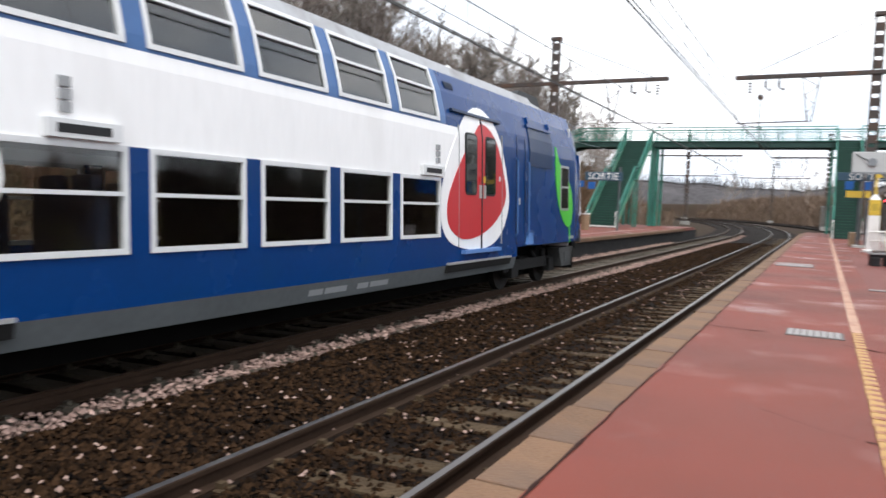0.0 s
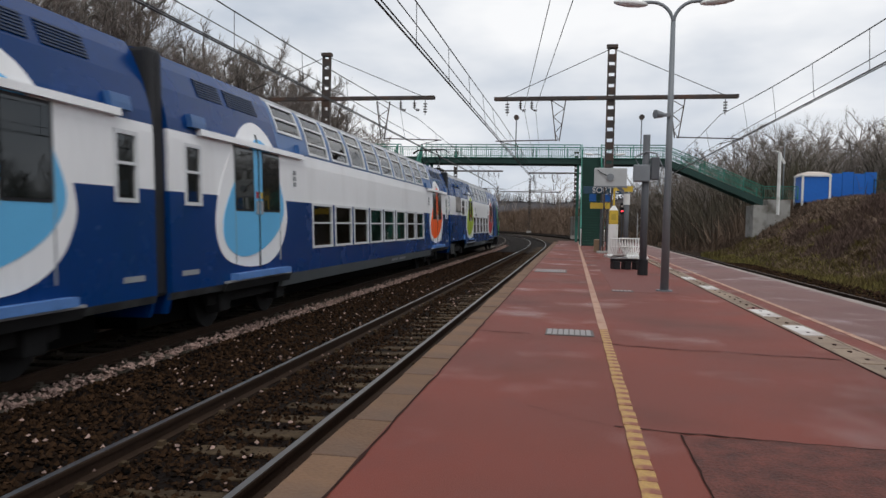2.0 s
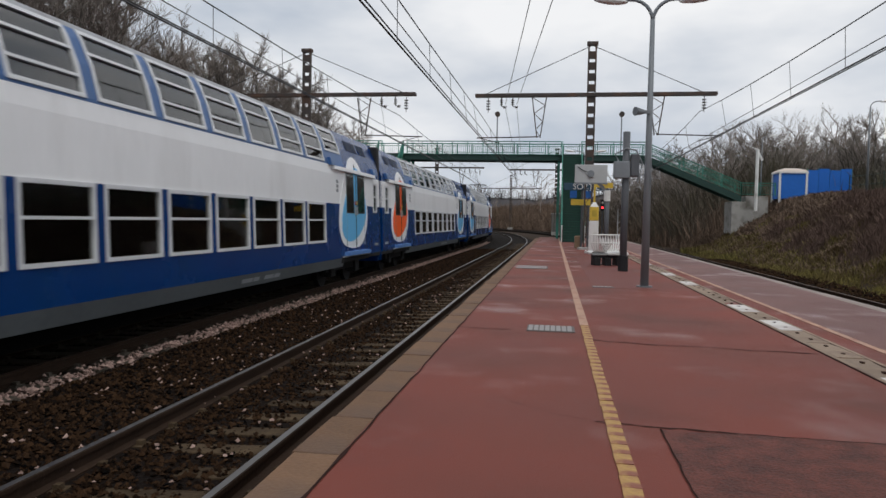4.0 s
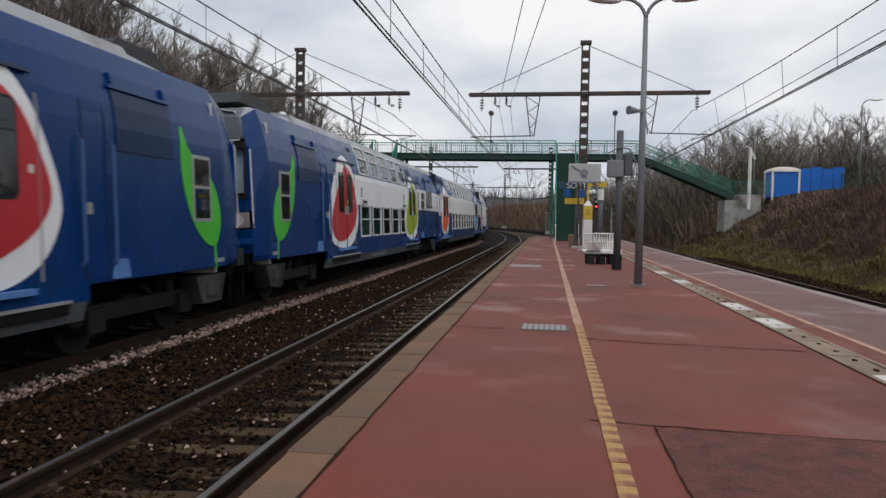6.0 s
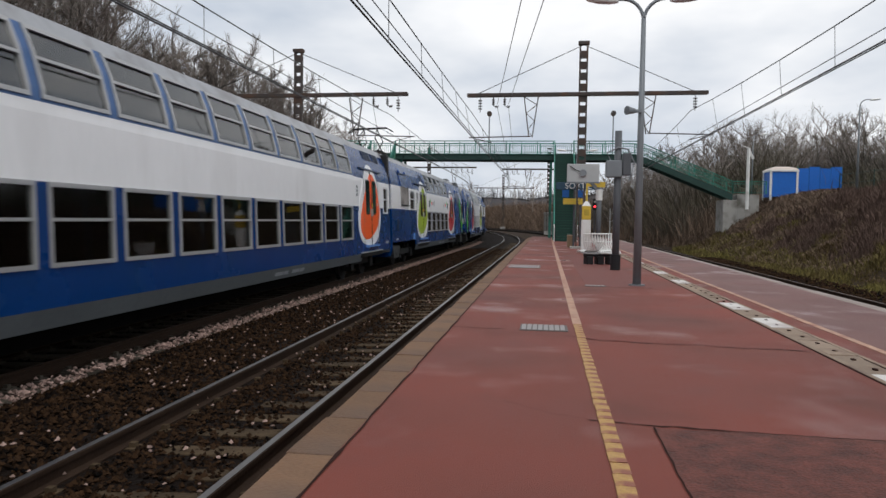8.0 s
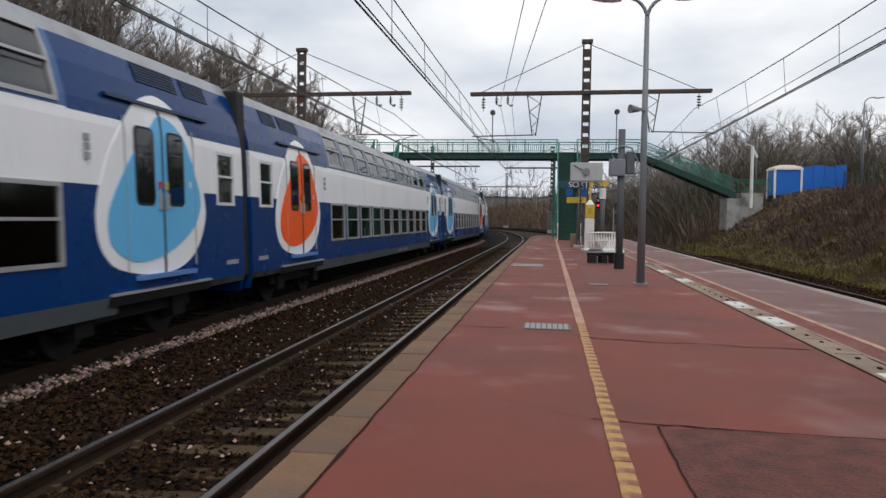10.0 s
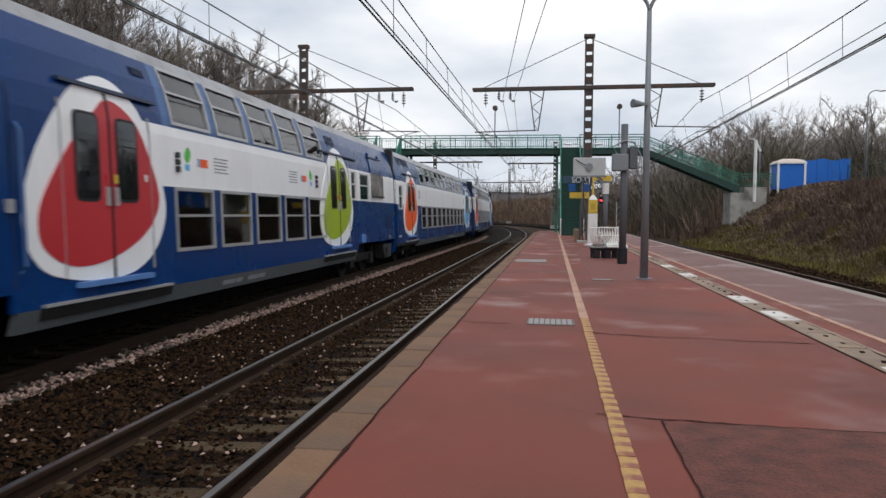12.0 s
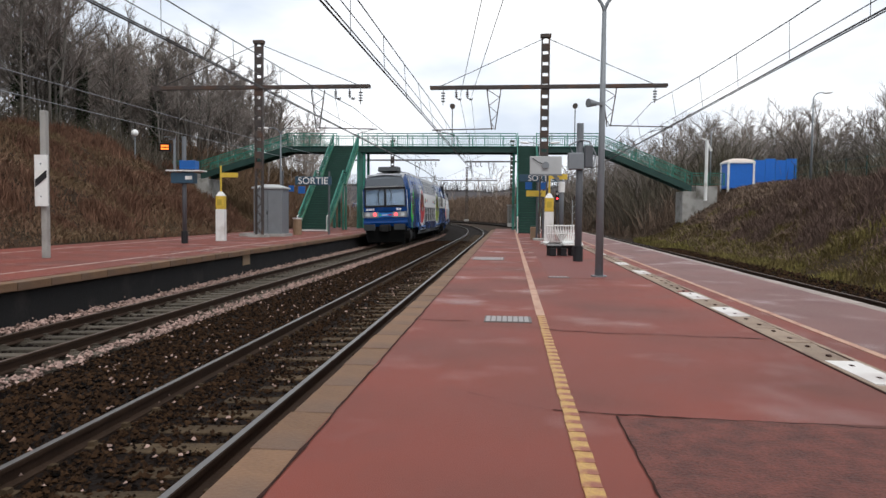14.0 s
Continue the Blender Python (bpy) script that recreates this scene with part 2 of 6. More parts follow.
M["grate"] = mat("worn_grate", (0.30, 0.28, 0.27), 0.5, metal=0.3, vary=0.12, scale=6, fine=60, dirt=(0.22, 0.14, 0.12), dirt_at=0.58)
M["grate_frame"] = mat("grate_frame", (0.10, 0.085, 0.08), 0.6, vary=0.1)
M["kerb_pale"] = mat("pale_kerb", (0.30, 0.25, 0.22), 0.75, vary=0.12, scale=3, fine=40, bump=0.3, per_object=0.12)
M["lid"] = mat("trough_lid", (0.27, 0.20, 0.145), 0.75, vary=0.15, scale=3, fine=50, bump=0.3, per_object=0.2, dirt=(0.14, 0.09, 0.07), dirt_at=0.64, dirt_scale=2)
M["lid_white"] = mat("white_lid", (0.62, 0.59, 0.56), 0.6, vary=0.08, scale=4, fine=50, dirt=(0.36, 0.30, 0.28), dirt_at=0.62)
M["green_tread"] = mat("green_tread", (0.022, 0.085, 0.055), 0.6, vary=0.2, scale=2, fine=20, per_object=0.15)
M["green_pale"] = mat("pale_green_paint", (0.10, 0.26, 0.17), 0.5, vary=0.12, scale=1.2, fine=20)
M["insulator"] = mat("insulator_glaze", (0.035, 0.025, 0.02), 0.25, vary=0.1)
M["lamp_shell"] = mat("lamp_shell", (0.82, 0.82, 0.80), 0.35, vary=0.05)
M["grey_dark"] = mat("dark_grey_paint", (0.095, 0.10, 0.11), 0.5, vary=0.08, scale=3, fine=40)
M["grey_pale"] = mat("pale_grey_paint", (0.42, 0.43, 0.43), 0.5, vary=0.06, scale=3, fine=40)
M["yellow_dark"] = mat("dull_yellow", (0.45, 0.33, 0.05), 0.5, vary=0.08)
M["sign_blue"] = mat("slate_sign", (0.035, 0.075, 0.115), 0.45, vary=0.06)
M["pict"] = mat("pictogram_blue", (0.015, 0.10, 0.34), 0.45, vary=0.06)
M["tan"] = mat("tan_paint", (0.28, 0.19, 0.12), 0.6, vary=0.1)
M["amber"] = glow("amber_display", (1.0, 0.22, 0.03), 1.5)
M["roof_cream"] = mat("cream_roof", (0.58, 0.50, 0.44), 0.6, vary=0.06)
M["ivy"] = mat("ivy_leaves", (0.030, 0.045, 0.020), 0.6, vary=0.2, per_island=0.5, spec=0.2)
M["scrub"] = mat("dry_scrub", (0.165, 0.100, 0.068), 0.95, vary=0.15, scale=0.25, fine=2, per_island=0.35, spec=0.05, dirt=(0.15, 0.108, 0.06), dirt_at=0.55, dirt_scale=0.12)
M["undergrowth"] = mat("undergrowth", (0.125, 0.103, 0.082), 0.95, vary=0.15, scale=0.2, fine=2, per_island=0.4, spec=0.05, dirt=(0.075, 0.075, 0.050), dirt_at=0.56, dirt_scale=0.1)
M["bush"] = mat("purple_brown_twigs", (0.115, 0.078, 0.064), 0.95, vary=0.15, scale=0.3, fine=2, per_island=0.3, spec=0.05)
M["bush_red"] = mat("red_brown_twigs", (0.135, 0.074, 0.050), 0.95, vary=0.15, scale=0.3, fine=2, per_island=0.3, spec=0.05)
M["grass_blade"] = mat("grass_blade", (0.17, 0.145, 0.048), 0.9, vary=0.15, scale=0.3, fine=2, per_island=0.5, spec=0.1, dirt=(0.08, 0.05, 0.028), dirt_at=0.55, dirt_scale=0.2)
M["ridge"] = mat("hazy_ridge", (0.085, 0.080, 0.083), 1.0, vary=0.25, scale=0.08, fine=0.5, spec=0.0)
M["stone_wall"] = mat("grey_stone", (0.16, 0.15, 0.13), 0.85, vary=0.15, scale=0.6, fine=5, bump=0.3)
M["frame_white"] = mat("window_frame", (0.66, 0.67, 0.68), 0.4, vary=0.05)
M["frame_grey"] = mat("aluminium_frame", (0.42, 0.42, 0.42), 0.4, metal=0.4, vary=0.06)
M["pane"] = glass("tinted_pane", (0.66, 0.69, 0.68))
M["pane_top"] = glass("clear_pane", (0.66, 0.69, 0.70), ior=2.0)
M["pane_light"] = glass("clear_carriage_pane", (0.86, 0.88, 0.87))
M["vent_blue"] = mat("recessed_blue", (0.0012, 0.020, 0.075), 0.35, vary=0.08, scale=0.9, fine=12, spec=0.2)
M["screen"] = glass("windscreen", (0.85, 0.90, 0.95))
M["pane_door"] = mat("dark_door_glass", (0.008, 0.011, 0.011), 0.03, vary=0.05, spec=0.6)
M["inside"] = mat("carriage_lining", (0.62, 0.61, 0.58), 0.6, vary=0.05)
M["seat"] = mat("seat_cloth", (0.02, 0.03, 0.06), 0.85, vary=0.2)
M["red"] = mat("drop_red", (0.50, 0.028, 0.035), 0.4, vary=0.05, scale=1)
M["orange"] = mat("drop_orange", (0.95, 0.115, 0.008), 0.4, vary=0.05, scale=1)
M["lime"] = mat("drop_green", (0.36, 0.48, 0.02), 0.4, vary=0.05, scale=1)
M["azure"] = mat("drop_blue", (0.13, 0.47, 0.78), 0.4, vary=0.05, scale=1)
M["leaf"] = mat("leaf_green", (0.07, 0.50, 0.04), 0.4, vary=0.05, scale=1)
M["lamp_red"] = glow("tail_light", (1.0, 0.03, 0.04), 5.0)
M["lamp_glass"] = mat("lamp_glass", (0.55, 0.57, 0.58), 0.15, vary=0.1)
M["visor"] = mat("visor_grey", (0.13, 0.15, 0.17), 0.4, vary=0.06)
M["buffer"] = mat("buffer_grey", (0.035, 0.038, 0.04), 0.55, vary=0.1)
M["step_blue"] = mat("step_blue", (0.10, 0.22, 0.50), 0.5, vary=0.1)
M["soot"] = mat("soot_panel", (0.30, 0.28, 0.26), 0.7, vary=0.2, scale=1.5, dirt=(0.08, 0.07, 0.065), dirt_at=0.5)
M["vent"] = mat("vent_dark", (0.015, 0.03, 0.07), 0.5, vary=0.1)
M["mark"] = mat("grey_lettering", (0.30, 0.31, 0.32), 0.6, vary=0.05)
# pale blue-grey that imitates the sky mirrored in the windscreen
M["blind"] = mat("painted_sky_reflection", (0.60, 0.70, 0.80), 0.6, vary=0.15, scale=1.5, fine=4)
# darker copy of the ballast stone, with the train's shade painted in
M["stone_dark"] = mat("shaded_stone", (0.008, 0.0055, 0.0045), 0.9, vary=0.2, scale=4, fine=24, per_island=0.75, spec=0.05)
M["rail_rust"] = mat("rusty_rail_head", (0.075, 0.044, 0.028), 0.5, metal=0.3, vary=0.1, scale=3)
M["sleeper_pale"] = mat("weathered_sleeper", (0.085, 0.072, 0.057), 0.85, vary=0.2, scale=4, fine=30, bump=0.4, per_object=0.25, spec=0.08)
M["scrub_dark"] = mat("dark_scrub", (0.165, 0.118, 0.088), 0.95, vary=0.15, scale=0.25, fine=2, per_island=0.35, spec=0.05, dirt=(0.125, 0.085, 0.048), dirt_at=0.66, dirt_scale=0.15)
M["lamp_panel"] = mat("lamp_panel_silver", (0.30, 0.31, 0.32), 0.35, metal=0.3, vary=0.08)
M["plate_blue"] = mat("bright_blue_plate", (0.02, 0.19, 0.58), 0.4, vary=0.05)
# near black that carries the shade under the train, front apron included
M["void"] = mat("shade_black", (0.005, 0.005, 0.005), 0.9, vary=0.1, spec=0.1)


# ---- ground, banks, platforms ----
def frange(a, b, step):
    n = max(1, round((b - a) / step))
    return [a + (b - a) * i / n for i in range(n + 1)]


def bend_x(x, y):
    """x of the straight plan carried round the bend at y."""
    if y <= BEND_Y:
        return x
    d = min(y - BEND_Y, 200.0)
    return x - (BEND_R - math.sqrt(BEND_R ** 2 - d * d)) - (0 if y - BEND_Y < 200 else (y - BEND_Y - 200) * 0.66)


def ground_height(u, y):
    """Height over the straight plan: cutting floor with a bank on either side."""
    wave = 0.55 * noise.noise((u * 0.09, y * 0.06, 1.0)) + 0.4 * noise.noise((u * 0.4, y * 0.33, 4.0)) + 0.18 * noise.noise((u * 1.1, y * 0.9, 9.0))
    toe = 15.8 + 4.0 * min(1.0, max(0.0, (y - 42) / 12))
    if u < -toe:
        k = min(1.0, (-toe - u) / 10.5)
        return -0.2 + 5.7 * (k * k * (3 - 2 * k)) ** 0.85 + wave * min(1, k * 3) + max(0, -u - 27) * 0.02
    if u > 9.6:
        k = min(1.0, (u - 9.6) / 9.5)
        rise = 3.4 + 0.5 * min(1.0, max(0.0, (30 - y) / 30))
        return -1.0 + (rise + 1.0) * (k * k * (3 - 2 * k)) + wave * min(1, k * 3)
    return -1.0


xs = frange(-420, -60, 30)[:-1] + frange(-60, -14, 1.2)[:-1] + frange(-14, 9, 4)[:-1] + frange(9, 40, 1.1)[:-1] + frange(40, 420, 30)
ys = frange(-60, 0, 10)[:-1] + frange(0, 130, 1.8)[:-1] + frange(130, 700, 25)
bm = bmesh.new()
vs = [[bm.verts.new((bend_x(x, y), y, ground_height(x, y))) for x in xs] for y in ys]
for r0, r1 in zip(vs, vs[1:]):
    for i in range(len(xs) - 1):
        bm.faces.new((r0[i], r0[i + 1], r1[i + 1], r1[i]))
solid("ground", bm, M["earth"], "brown winter earth and grass of a railway cutting", "ground", kind="structure", smooth=True)


def prism(bm, section, s_list):
    """Carries a section of (x, z) along the line of the tracks."""
    rings = []
    for s in s_list:
        ring = []
        for x, z in section:
            px, py, _ = line(x, s)
            ring.append((px, py, z))
        rings.append(ring)
    return loft(bm, rings)


LONG = frange(-60, BEND_Y, 8) + frange(BEND_Y, 210, 5)[1:]
PLAT = frange(-40, BEND_Y, 4) + frange(BEND_Y, 62, 2)[1:]
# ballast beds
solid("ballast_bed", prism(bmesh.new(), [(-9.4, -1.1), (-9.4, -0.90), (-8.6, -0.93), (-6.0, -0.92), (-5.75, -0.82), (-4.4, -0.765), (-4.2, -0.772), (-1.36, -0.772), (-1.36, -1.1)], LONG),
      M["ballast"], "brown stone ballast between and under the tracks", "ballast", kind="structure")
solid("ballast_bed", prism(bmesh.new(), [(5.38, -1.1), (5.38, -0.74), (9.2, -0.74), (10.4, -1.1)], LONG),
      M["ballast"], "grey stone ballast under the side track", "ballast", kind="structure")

# platforms
platform = solid("platform", prism(bmesh.new(), [(-1.36, -1.2), (-1.36, -0.09), (-1.12, -0.09), (-1.12, 0.0), (5.10, 0.0), (5.10, -0.05), (5.34, -0.05), (5.34, -1.2)], PLAT),
                 M["asphalt_red"], "island platform of worn red asphalt", "platform", kind="structure")
far_platform = solid("platform", prism(bmesh.new(), [(-16.4, -1.2), (-16.4, -0.03), (-9.16, -0.03), (-9.16, -0.14), (-9.02, -0.14), (-9.02, -1.2)], PLAT),
                     M["asphalt_red"], "side platform of worn red asphalt", "platform", kind="structure")


# ---- tracks ----
RAIL = [(-0.075, 0), (0.075, 0), (0.075, 0.02), (0.012, 0.035), (0.012, 0.115), (0.036, 0.125), (0.036, 0.158), (0.028, 0.165),
        (-0.028, 0.165), (-0.036, 0.158), (-0.036, 0.125), (-0.012, 0.115), (-0.012, 0.035), (-0.075, 0.02)]


def track(label, x, z, cant, head):
    bed = thing("railway_track", label, "track", kind="structure")
    for side in (-0.7525, 0.7525):
        dz = cant * side / 1.505 - 0.165
        bm = bmesh.new()
        rings = []
        for s in LONG:
            rings.append([])
            for u, w in RAIL:
                px, py, _ = line(x + side + u, s)
                rings[-1].append((px, py, z + w + dz))
        loft(bm, rings)
        bm.faces.ensure_lookup_table()
        me = finish("rail", bm, [M["rail"], head])
        for p in me.polygons:
            if p.normal.z > 0.8 and p.center.z > z + dz + 0.15:
                p.material_index = 1
        ob = new("rail", me)
        ob.parent = bed
        tagged(ob, "rusty steel rail with a polished head")
    return bed


near_track = track("railway track on timber sleepers beside the platform", NEAR_X, NEAR_Z, 0.06, M["rail_top"])
far_track = track("railway track on which the train runs", FAR_X, FAR_Z, 0.06, M["rail_rust"])
side_track = track("side track along the far edge of the platform", SIDE_X, SIDE_Z, 0.0, M["rail_rust"])


# ---- trees, scrub and distance ----
def limb(bm, p, d, length, radius, sides, segs, bend, rnd):
    """A tapered wavering limb; gives its points."""
    pts = [p.copy()]
    q, dd = p.copy(), d.normalized()
    for i in range(segs):
        dd = (dd + Vector((rnd.uniform(-bend, bend), rnd.uniform(-bend, bend), rnd.uniform(-bend * 0.4, bend * 0.9)))).normalized()
        q = q + dd * (length / segs)
        pts.append(q.copy())
    tube(bm, pts, radius, sides, closed=False, taper=radius * 0.35)
    return pts, dd


def fine(bm, p, d, length, width):
    side = d.cross(Vector((0.3, 0.5, 0.8)))
    side.normalize()
    a, b = bm.verts.new(p - side * width), bm.verts.new(p + side * width)
    bm.faces.new((a, b, bm.verts.new(p + d * length)))


def tree_meshes(seed, height, spread, ivy, limbs=11, sprays=7, twigs=4):
    rnd = random.Random(seed)
    trunk, crown = bmesh.new(), bmesh.new()
    pts, _ = limb(trunk, Vector((0, 0, -0.4)), Vector((rnd.uniform(-0.08, 0.08), rnd.uniform(-0.08, 0.08), 1)), height * 0.80, height * 0.0088, 6, 7, 0.06, rnd)

    def along(points, s):
        k = s * (len(points) - 1)
        i = min(int(k), len(points) - 2)
        return points[i].lerp(points[i + 1], k - i)

    def away(d, angle):
        side = d.cross(Vector((rnd.uniform(-1, 1), rnd.uniform(-1, 1), rnd.uniform(-1, 1))))
        side.normalize()
        return (d * math.cos(angle) + side * math.sin(angle)).normalized()
    for i in range(limbs):
        s = 0.34 + 0.64 * i / (limbs - 1)
        p = along(pts, s)
        a = i * 2.4 + rnd.uniform(-0.5, 0.5)
        d = Vector((math.cos(a), math.sin(a), rnd.uniform(0.6, 1.25))).normalized()
        l1 = height * spread * (1.15 - 0.75 * (s - 0.34)) * rnd.uniform(0.75, 1.2)
        lp, ld = limb(trunk, p, d, l1, height * 0.0046, 5, 4, 0.16, rnd)
        for j in range(sprays):
            q = along(lp, 0.25 + 0.75 * (j + rnd.random() * 0.6) / (sprays - 0.8))
            d2 = away((ld + Vector((0, 0, 0.25))).normalized(), rnd.uniform(0.35, 0.8))
            l2 = l1 * rnd.uniform(0.35, 0.6)
            bp, bd = limb(crown, q, d2, l2, height * 0.0024, 3, 3, 0.2, rnd)
            for k in range(6):
                r = along(bp, 0.15 + 0.85 * (k + rnd.random() * 0.7) / 6.3)
                d3 = away((bd + Vector((0, 0, 0.2))).normalized(), rnd.uniform(0.3, 0.9))
                l3 = l2 * rnd.uniform(0.4, 0.75)
                fine(crown, r, d3, l3, 0.018)
                for n in range(twigs):
                    fine(crown, r + d3 * l3 * (0.2 + 0.7 * n / twigs), away(d3, rnd.uniform(0.35, 0.9)), l3 * rnd.uniform(0.4, 0.75), 0.012)
    t = finish("trunk", trunk, M["bark"], True)
    c = finish("crown", crown, M["twig"])
    v = None
    if ivy:
        bm = bmesh.new()
        for i in range(1500):
            s = rnd.random() ** 0.8
            p = along(pts, min(1, s * 0.85))
            a = rnd.uniform(0, 6.28)
            r = rnd.uniform(0.15, 0.75) * (1.1 - 0.6 * s)
            q = p + Vector((math.cos(a) * r, math.sin(a) * r, rnd.uniform(-0.3, 0.3)))
            u = Vector((rnd.uniform(-1, 1), rnd.uniform(-1, 1), rnd.uniform(-0.6, 0.6))).normalized() * 0.11
            w = u.cross(Vector((rnd.uniform(-1, 1), rnd.uniform(-1, 1), 1)))
            w.normalize()
            w *= 0.09
            bm.faces.new([bm.verts.new(q + e) for e in (-u, w, u, -w)])
        v = finish("ivy", bm, M["ivy"])
    return t, c, v


KINDS = [tree_meshes(11, 13.0, 0.26, False), tree_meshes(23, 13.0, 0.22, False), tree_meshes(37, 13.0, 0.30, False),
         tree_meshes(41, 13.0, 0.24, True), tree_meshes(59, 13.0, 0.19, False), tree_meshes(67, 13.0, 0.15, False), tree_meshes(83, 13.0, 0.17, False)]
trees = random.Random(5)


def plant(u, y, h, kind=None, group="bare trees on the wooded bank"):
    t, c, v = KINDS[trees.randrange(len(KINDS)) if kind is None else kind]
    x = bend_x(u, y)
    label = "tall bare winter tree with fine brown twigs" if v is None else "bare winter tree with dark ivy on its trunk"
    k = h / 13.0
    ob = thing("tree", label, "tree", group)
    ob.matrix_world = pose(x, y, ground_height(u, y) - 0.2, 0, 0, trees.uniform(0, 360)) @ Matrix.Diagonal((k * trees.uniform(0.85, 1.15), k, k, 1))
    for name, me in (("trunk", t), ("crown", c), ("ivy", v)):
        if me:
            o = new(name, me)
            o.parent = ob


LIGHT = [tree_meshes(101 + k, 13.0, 0.17 + 0.03 * k, False, 8, 5, 3) for k in range(4)]


def grove(label, spots):
    """Many far trees as one object."""
    verts, faces, first = [], [], 0
    for u, y, h in spots:
        m = pose(bend_x(u, y), y, ground_height(u, y) - 0.2, 0, 0, trees.uniform(0, 360)) @ Matrix.Diagonal((h / 13.0, h / 13.0, h / 13.0, 1))
        r = np.array(m)
        for me in LIGHT[trees.randrange(len(LIGHT))][:2]:
            co = np.empty(len(me.vertices) * 3)
            me.vertices.foreach_get("co", co)
            verts.append(co.reshape(-1, 3) @ r[:3, :3].T + r[:3, 3])
            faces += [tuple(v + first for v in p.vertices) for p in me.polygons]
            first += len(me.vertices)
    me = bpy.data.meshes.new("woods")
    me.from_pydata(np.concatenate(verts).tolist(), [], faces)
    me.materials.append(M["twig"])
    tagged(new("woods", me), label, "trees", kind="stuff")


# wooded bank on the left
for i in range(170):
    y = 14 + 84 * ((i + trees.random()) / 170)
    u = -27.5 - trees.random() ** 1.2 * 20
    plant(u, y, trees.uniform(9.5, 15.5), trees.choice((1, 4, 5, 6, 1, 4, 5, 6, 0, 2)))
for i in range(9):
    plant(-29 - trees.random() * 8, 46 + i * 2.2, trees.uniform(9, 13), 3)
# right bank and beyond the bridge
for i in range(95):
    y = 66 + 42 * trees.random()
    u = 15 + (y - 60) * 0.20 + trees.random() ** 1.1 * 40
    plant(u, y, trees.uniform(6.5, 11.0), trees.choice((0, 1, 2, 4, 5, 6)), group="bare trees beyond the near bank")
for i in range(16):
    plant(26 + trees.random() * 9, 30 + i * 2.2, trees.uniform(4.5, 7), trees.choice((1, 4, 5, 6)), group="bare trees beyond the near bank")
# woods behind and round the bend
grove("bare woods behind the wooded bank", [(-36 - 26 * trees.random(), 30 + 95 * trees.random(), trees.uniform(10, 16)) for i in range(75)]
      + [(-24 - 22 * trees.random(), 64 + 66 * trees.random(), trees.uniform(10, 15)) for i in range(70)])
grove("bare woods behind the near bank", [(24 + 45 * trees.random(), 95 + 50 * trees.random(), trees.uniform(8, 12)) for i in range(70)]
      + [(12 + 24 * trees.random(), 68 + 45 * trees.random(), trees.uniform(7, 10.5)) for i in range(80)])
grove("distant woods round the bend", [(trees.choice((-19 - 9 * trees.random(), 11.5 + 10 * trees.random())), 80 + 60 * trees.random(), trees.uniform(4.5, 8.0)) for i in range(50)]
      + [(trees.choice((-1, 1)) * (19 + 40 * trees.random() ** 1.3) - 2, 100 + 150 * trees.random(), trees.uniform(7, 12)) for i in range(120)])


def blades(name, label, count, place, high, material, lean=0.5):
    """Dense dry stalks as one object."""
    rng = np.random.default_rng(count)
    verts, faces = [], []
    for i in range(count):
        x, y, z, k = place(rng)
        h = high * k * rng.uniform(0.35, 1.25)
        a = rng.uniform(0, 6.28)
        w = rng.uniform(0.010, 0.026) * (1 + y * 0.012)
        dx, dy = rng.uniform(-lean, lean, 2) * h
        c, s = math.cos(a) * w, math.sin(a) * w
        n = len(verts)
        mx, my = x + dx * 0.35, y + dy * 0.35
        verts += [(x - c, y - s, z - 0.05), (x + c, y + s, z - 0.05), (mx + c * 0.8, my + s * 0.8, z + h * 0.6), (mx - c * 0.8, my - s * 0.8, z + h * 0.6), (x + dx, y + dy, z + h)]
        faces += [(n, n + 1, n + 2, n + 3), (n + 3, n + 2, n + 4)]
    me = bpy.data.meshes.new(name)
    me.from_pydata(verts, [], faces)
    me.materials.append(material)
    return tagged(new(name, me), label, "scrub", kind="stuff")


def on_bank(u0, u1, y0, y1, power=1.0):
    def place(rng):
        u, y = rng.uniform(u0, u1), y0 + (y1 - y0) * rng.random() ** power
        clump = 0.35 + 1.3 * max(0.0, 0.5 + noise.noise((u * 0.35, y * 0.35, 2.0)))
        return bend_x(u, y), y, ground_height(u, y), clump
    return place


blades("bank_scrub", "dense brown brambles and dry stalks on the wooded bank", 150000, on_bank(-31, -16.5, 10, 75), 0.22, M["scrub"], 1.2)
blades("bank_scrub", "dark leafless undergrowth below the trees", 60000, on_bank(-54, -26.5, 14, 115), 1.7, M["undergrowth"], 0.7)
blades("bank_scrub", "leafless brown undergrowth behind the near bank", 30000, on_bank(23, 62, 34, 130), 2.2, M["undergrowth"], 0.7)
blades("bank_scrub", "tall leafless thicket beyond the bridge", 30000, on_bank(11.5, 34, 66, 125), 3.2, M["undergrowth"], 0.6)
blades("bank_scrub", "brown thicket on the bank beyond the bridge stair", 24000, on_bank(-34, -19.5, 60, 125), 1.9, M["scrub"], 0.8)
blades("bank_scrub", "dense brown brambles and dry stalks on the near bank", 110000, on_bank(11.0, 24, 8, 75), 0.26, M["scrub_dark"], 1.1)
blades("bank_grass", "yellow-green winter grass at the foot of the bank", 34000, on_bank(9.8, 13.2, 6, 60, 1.2), 0.26, M["grass_blade"])
blades("bank_scrub", "brown undergrowth round the bend", 26000, on_bank(-30, -15.5, 75, 230), 1.5, M["scrub_dark"], 0.9)
blades("bank_scrub", "brown undergrowth beyond the bridge", 36000, on_bank(10.5, 34, 62, 230), 1.8, M["scrub_dark"], 0.9)


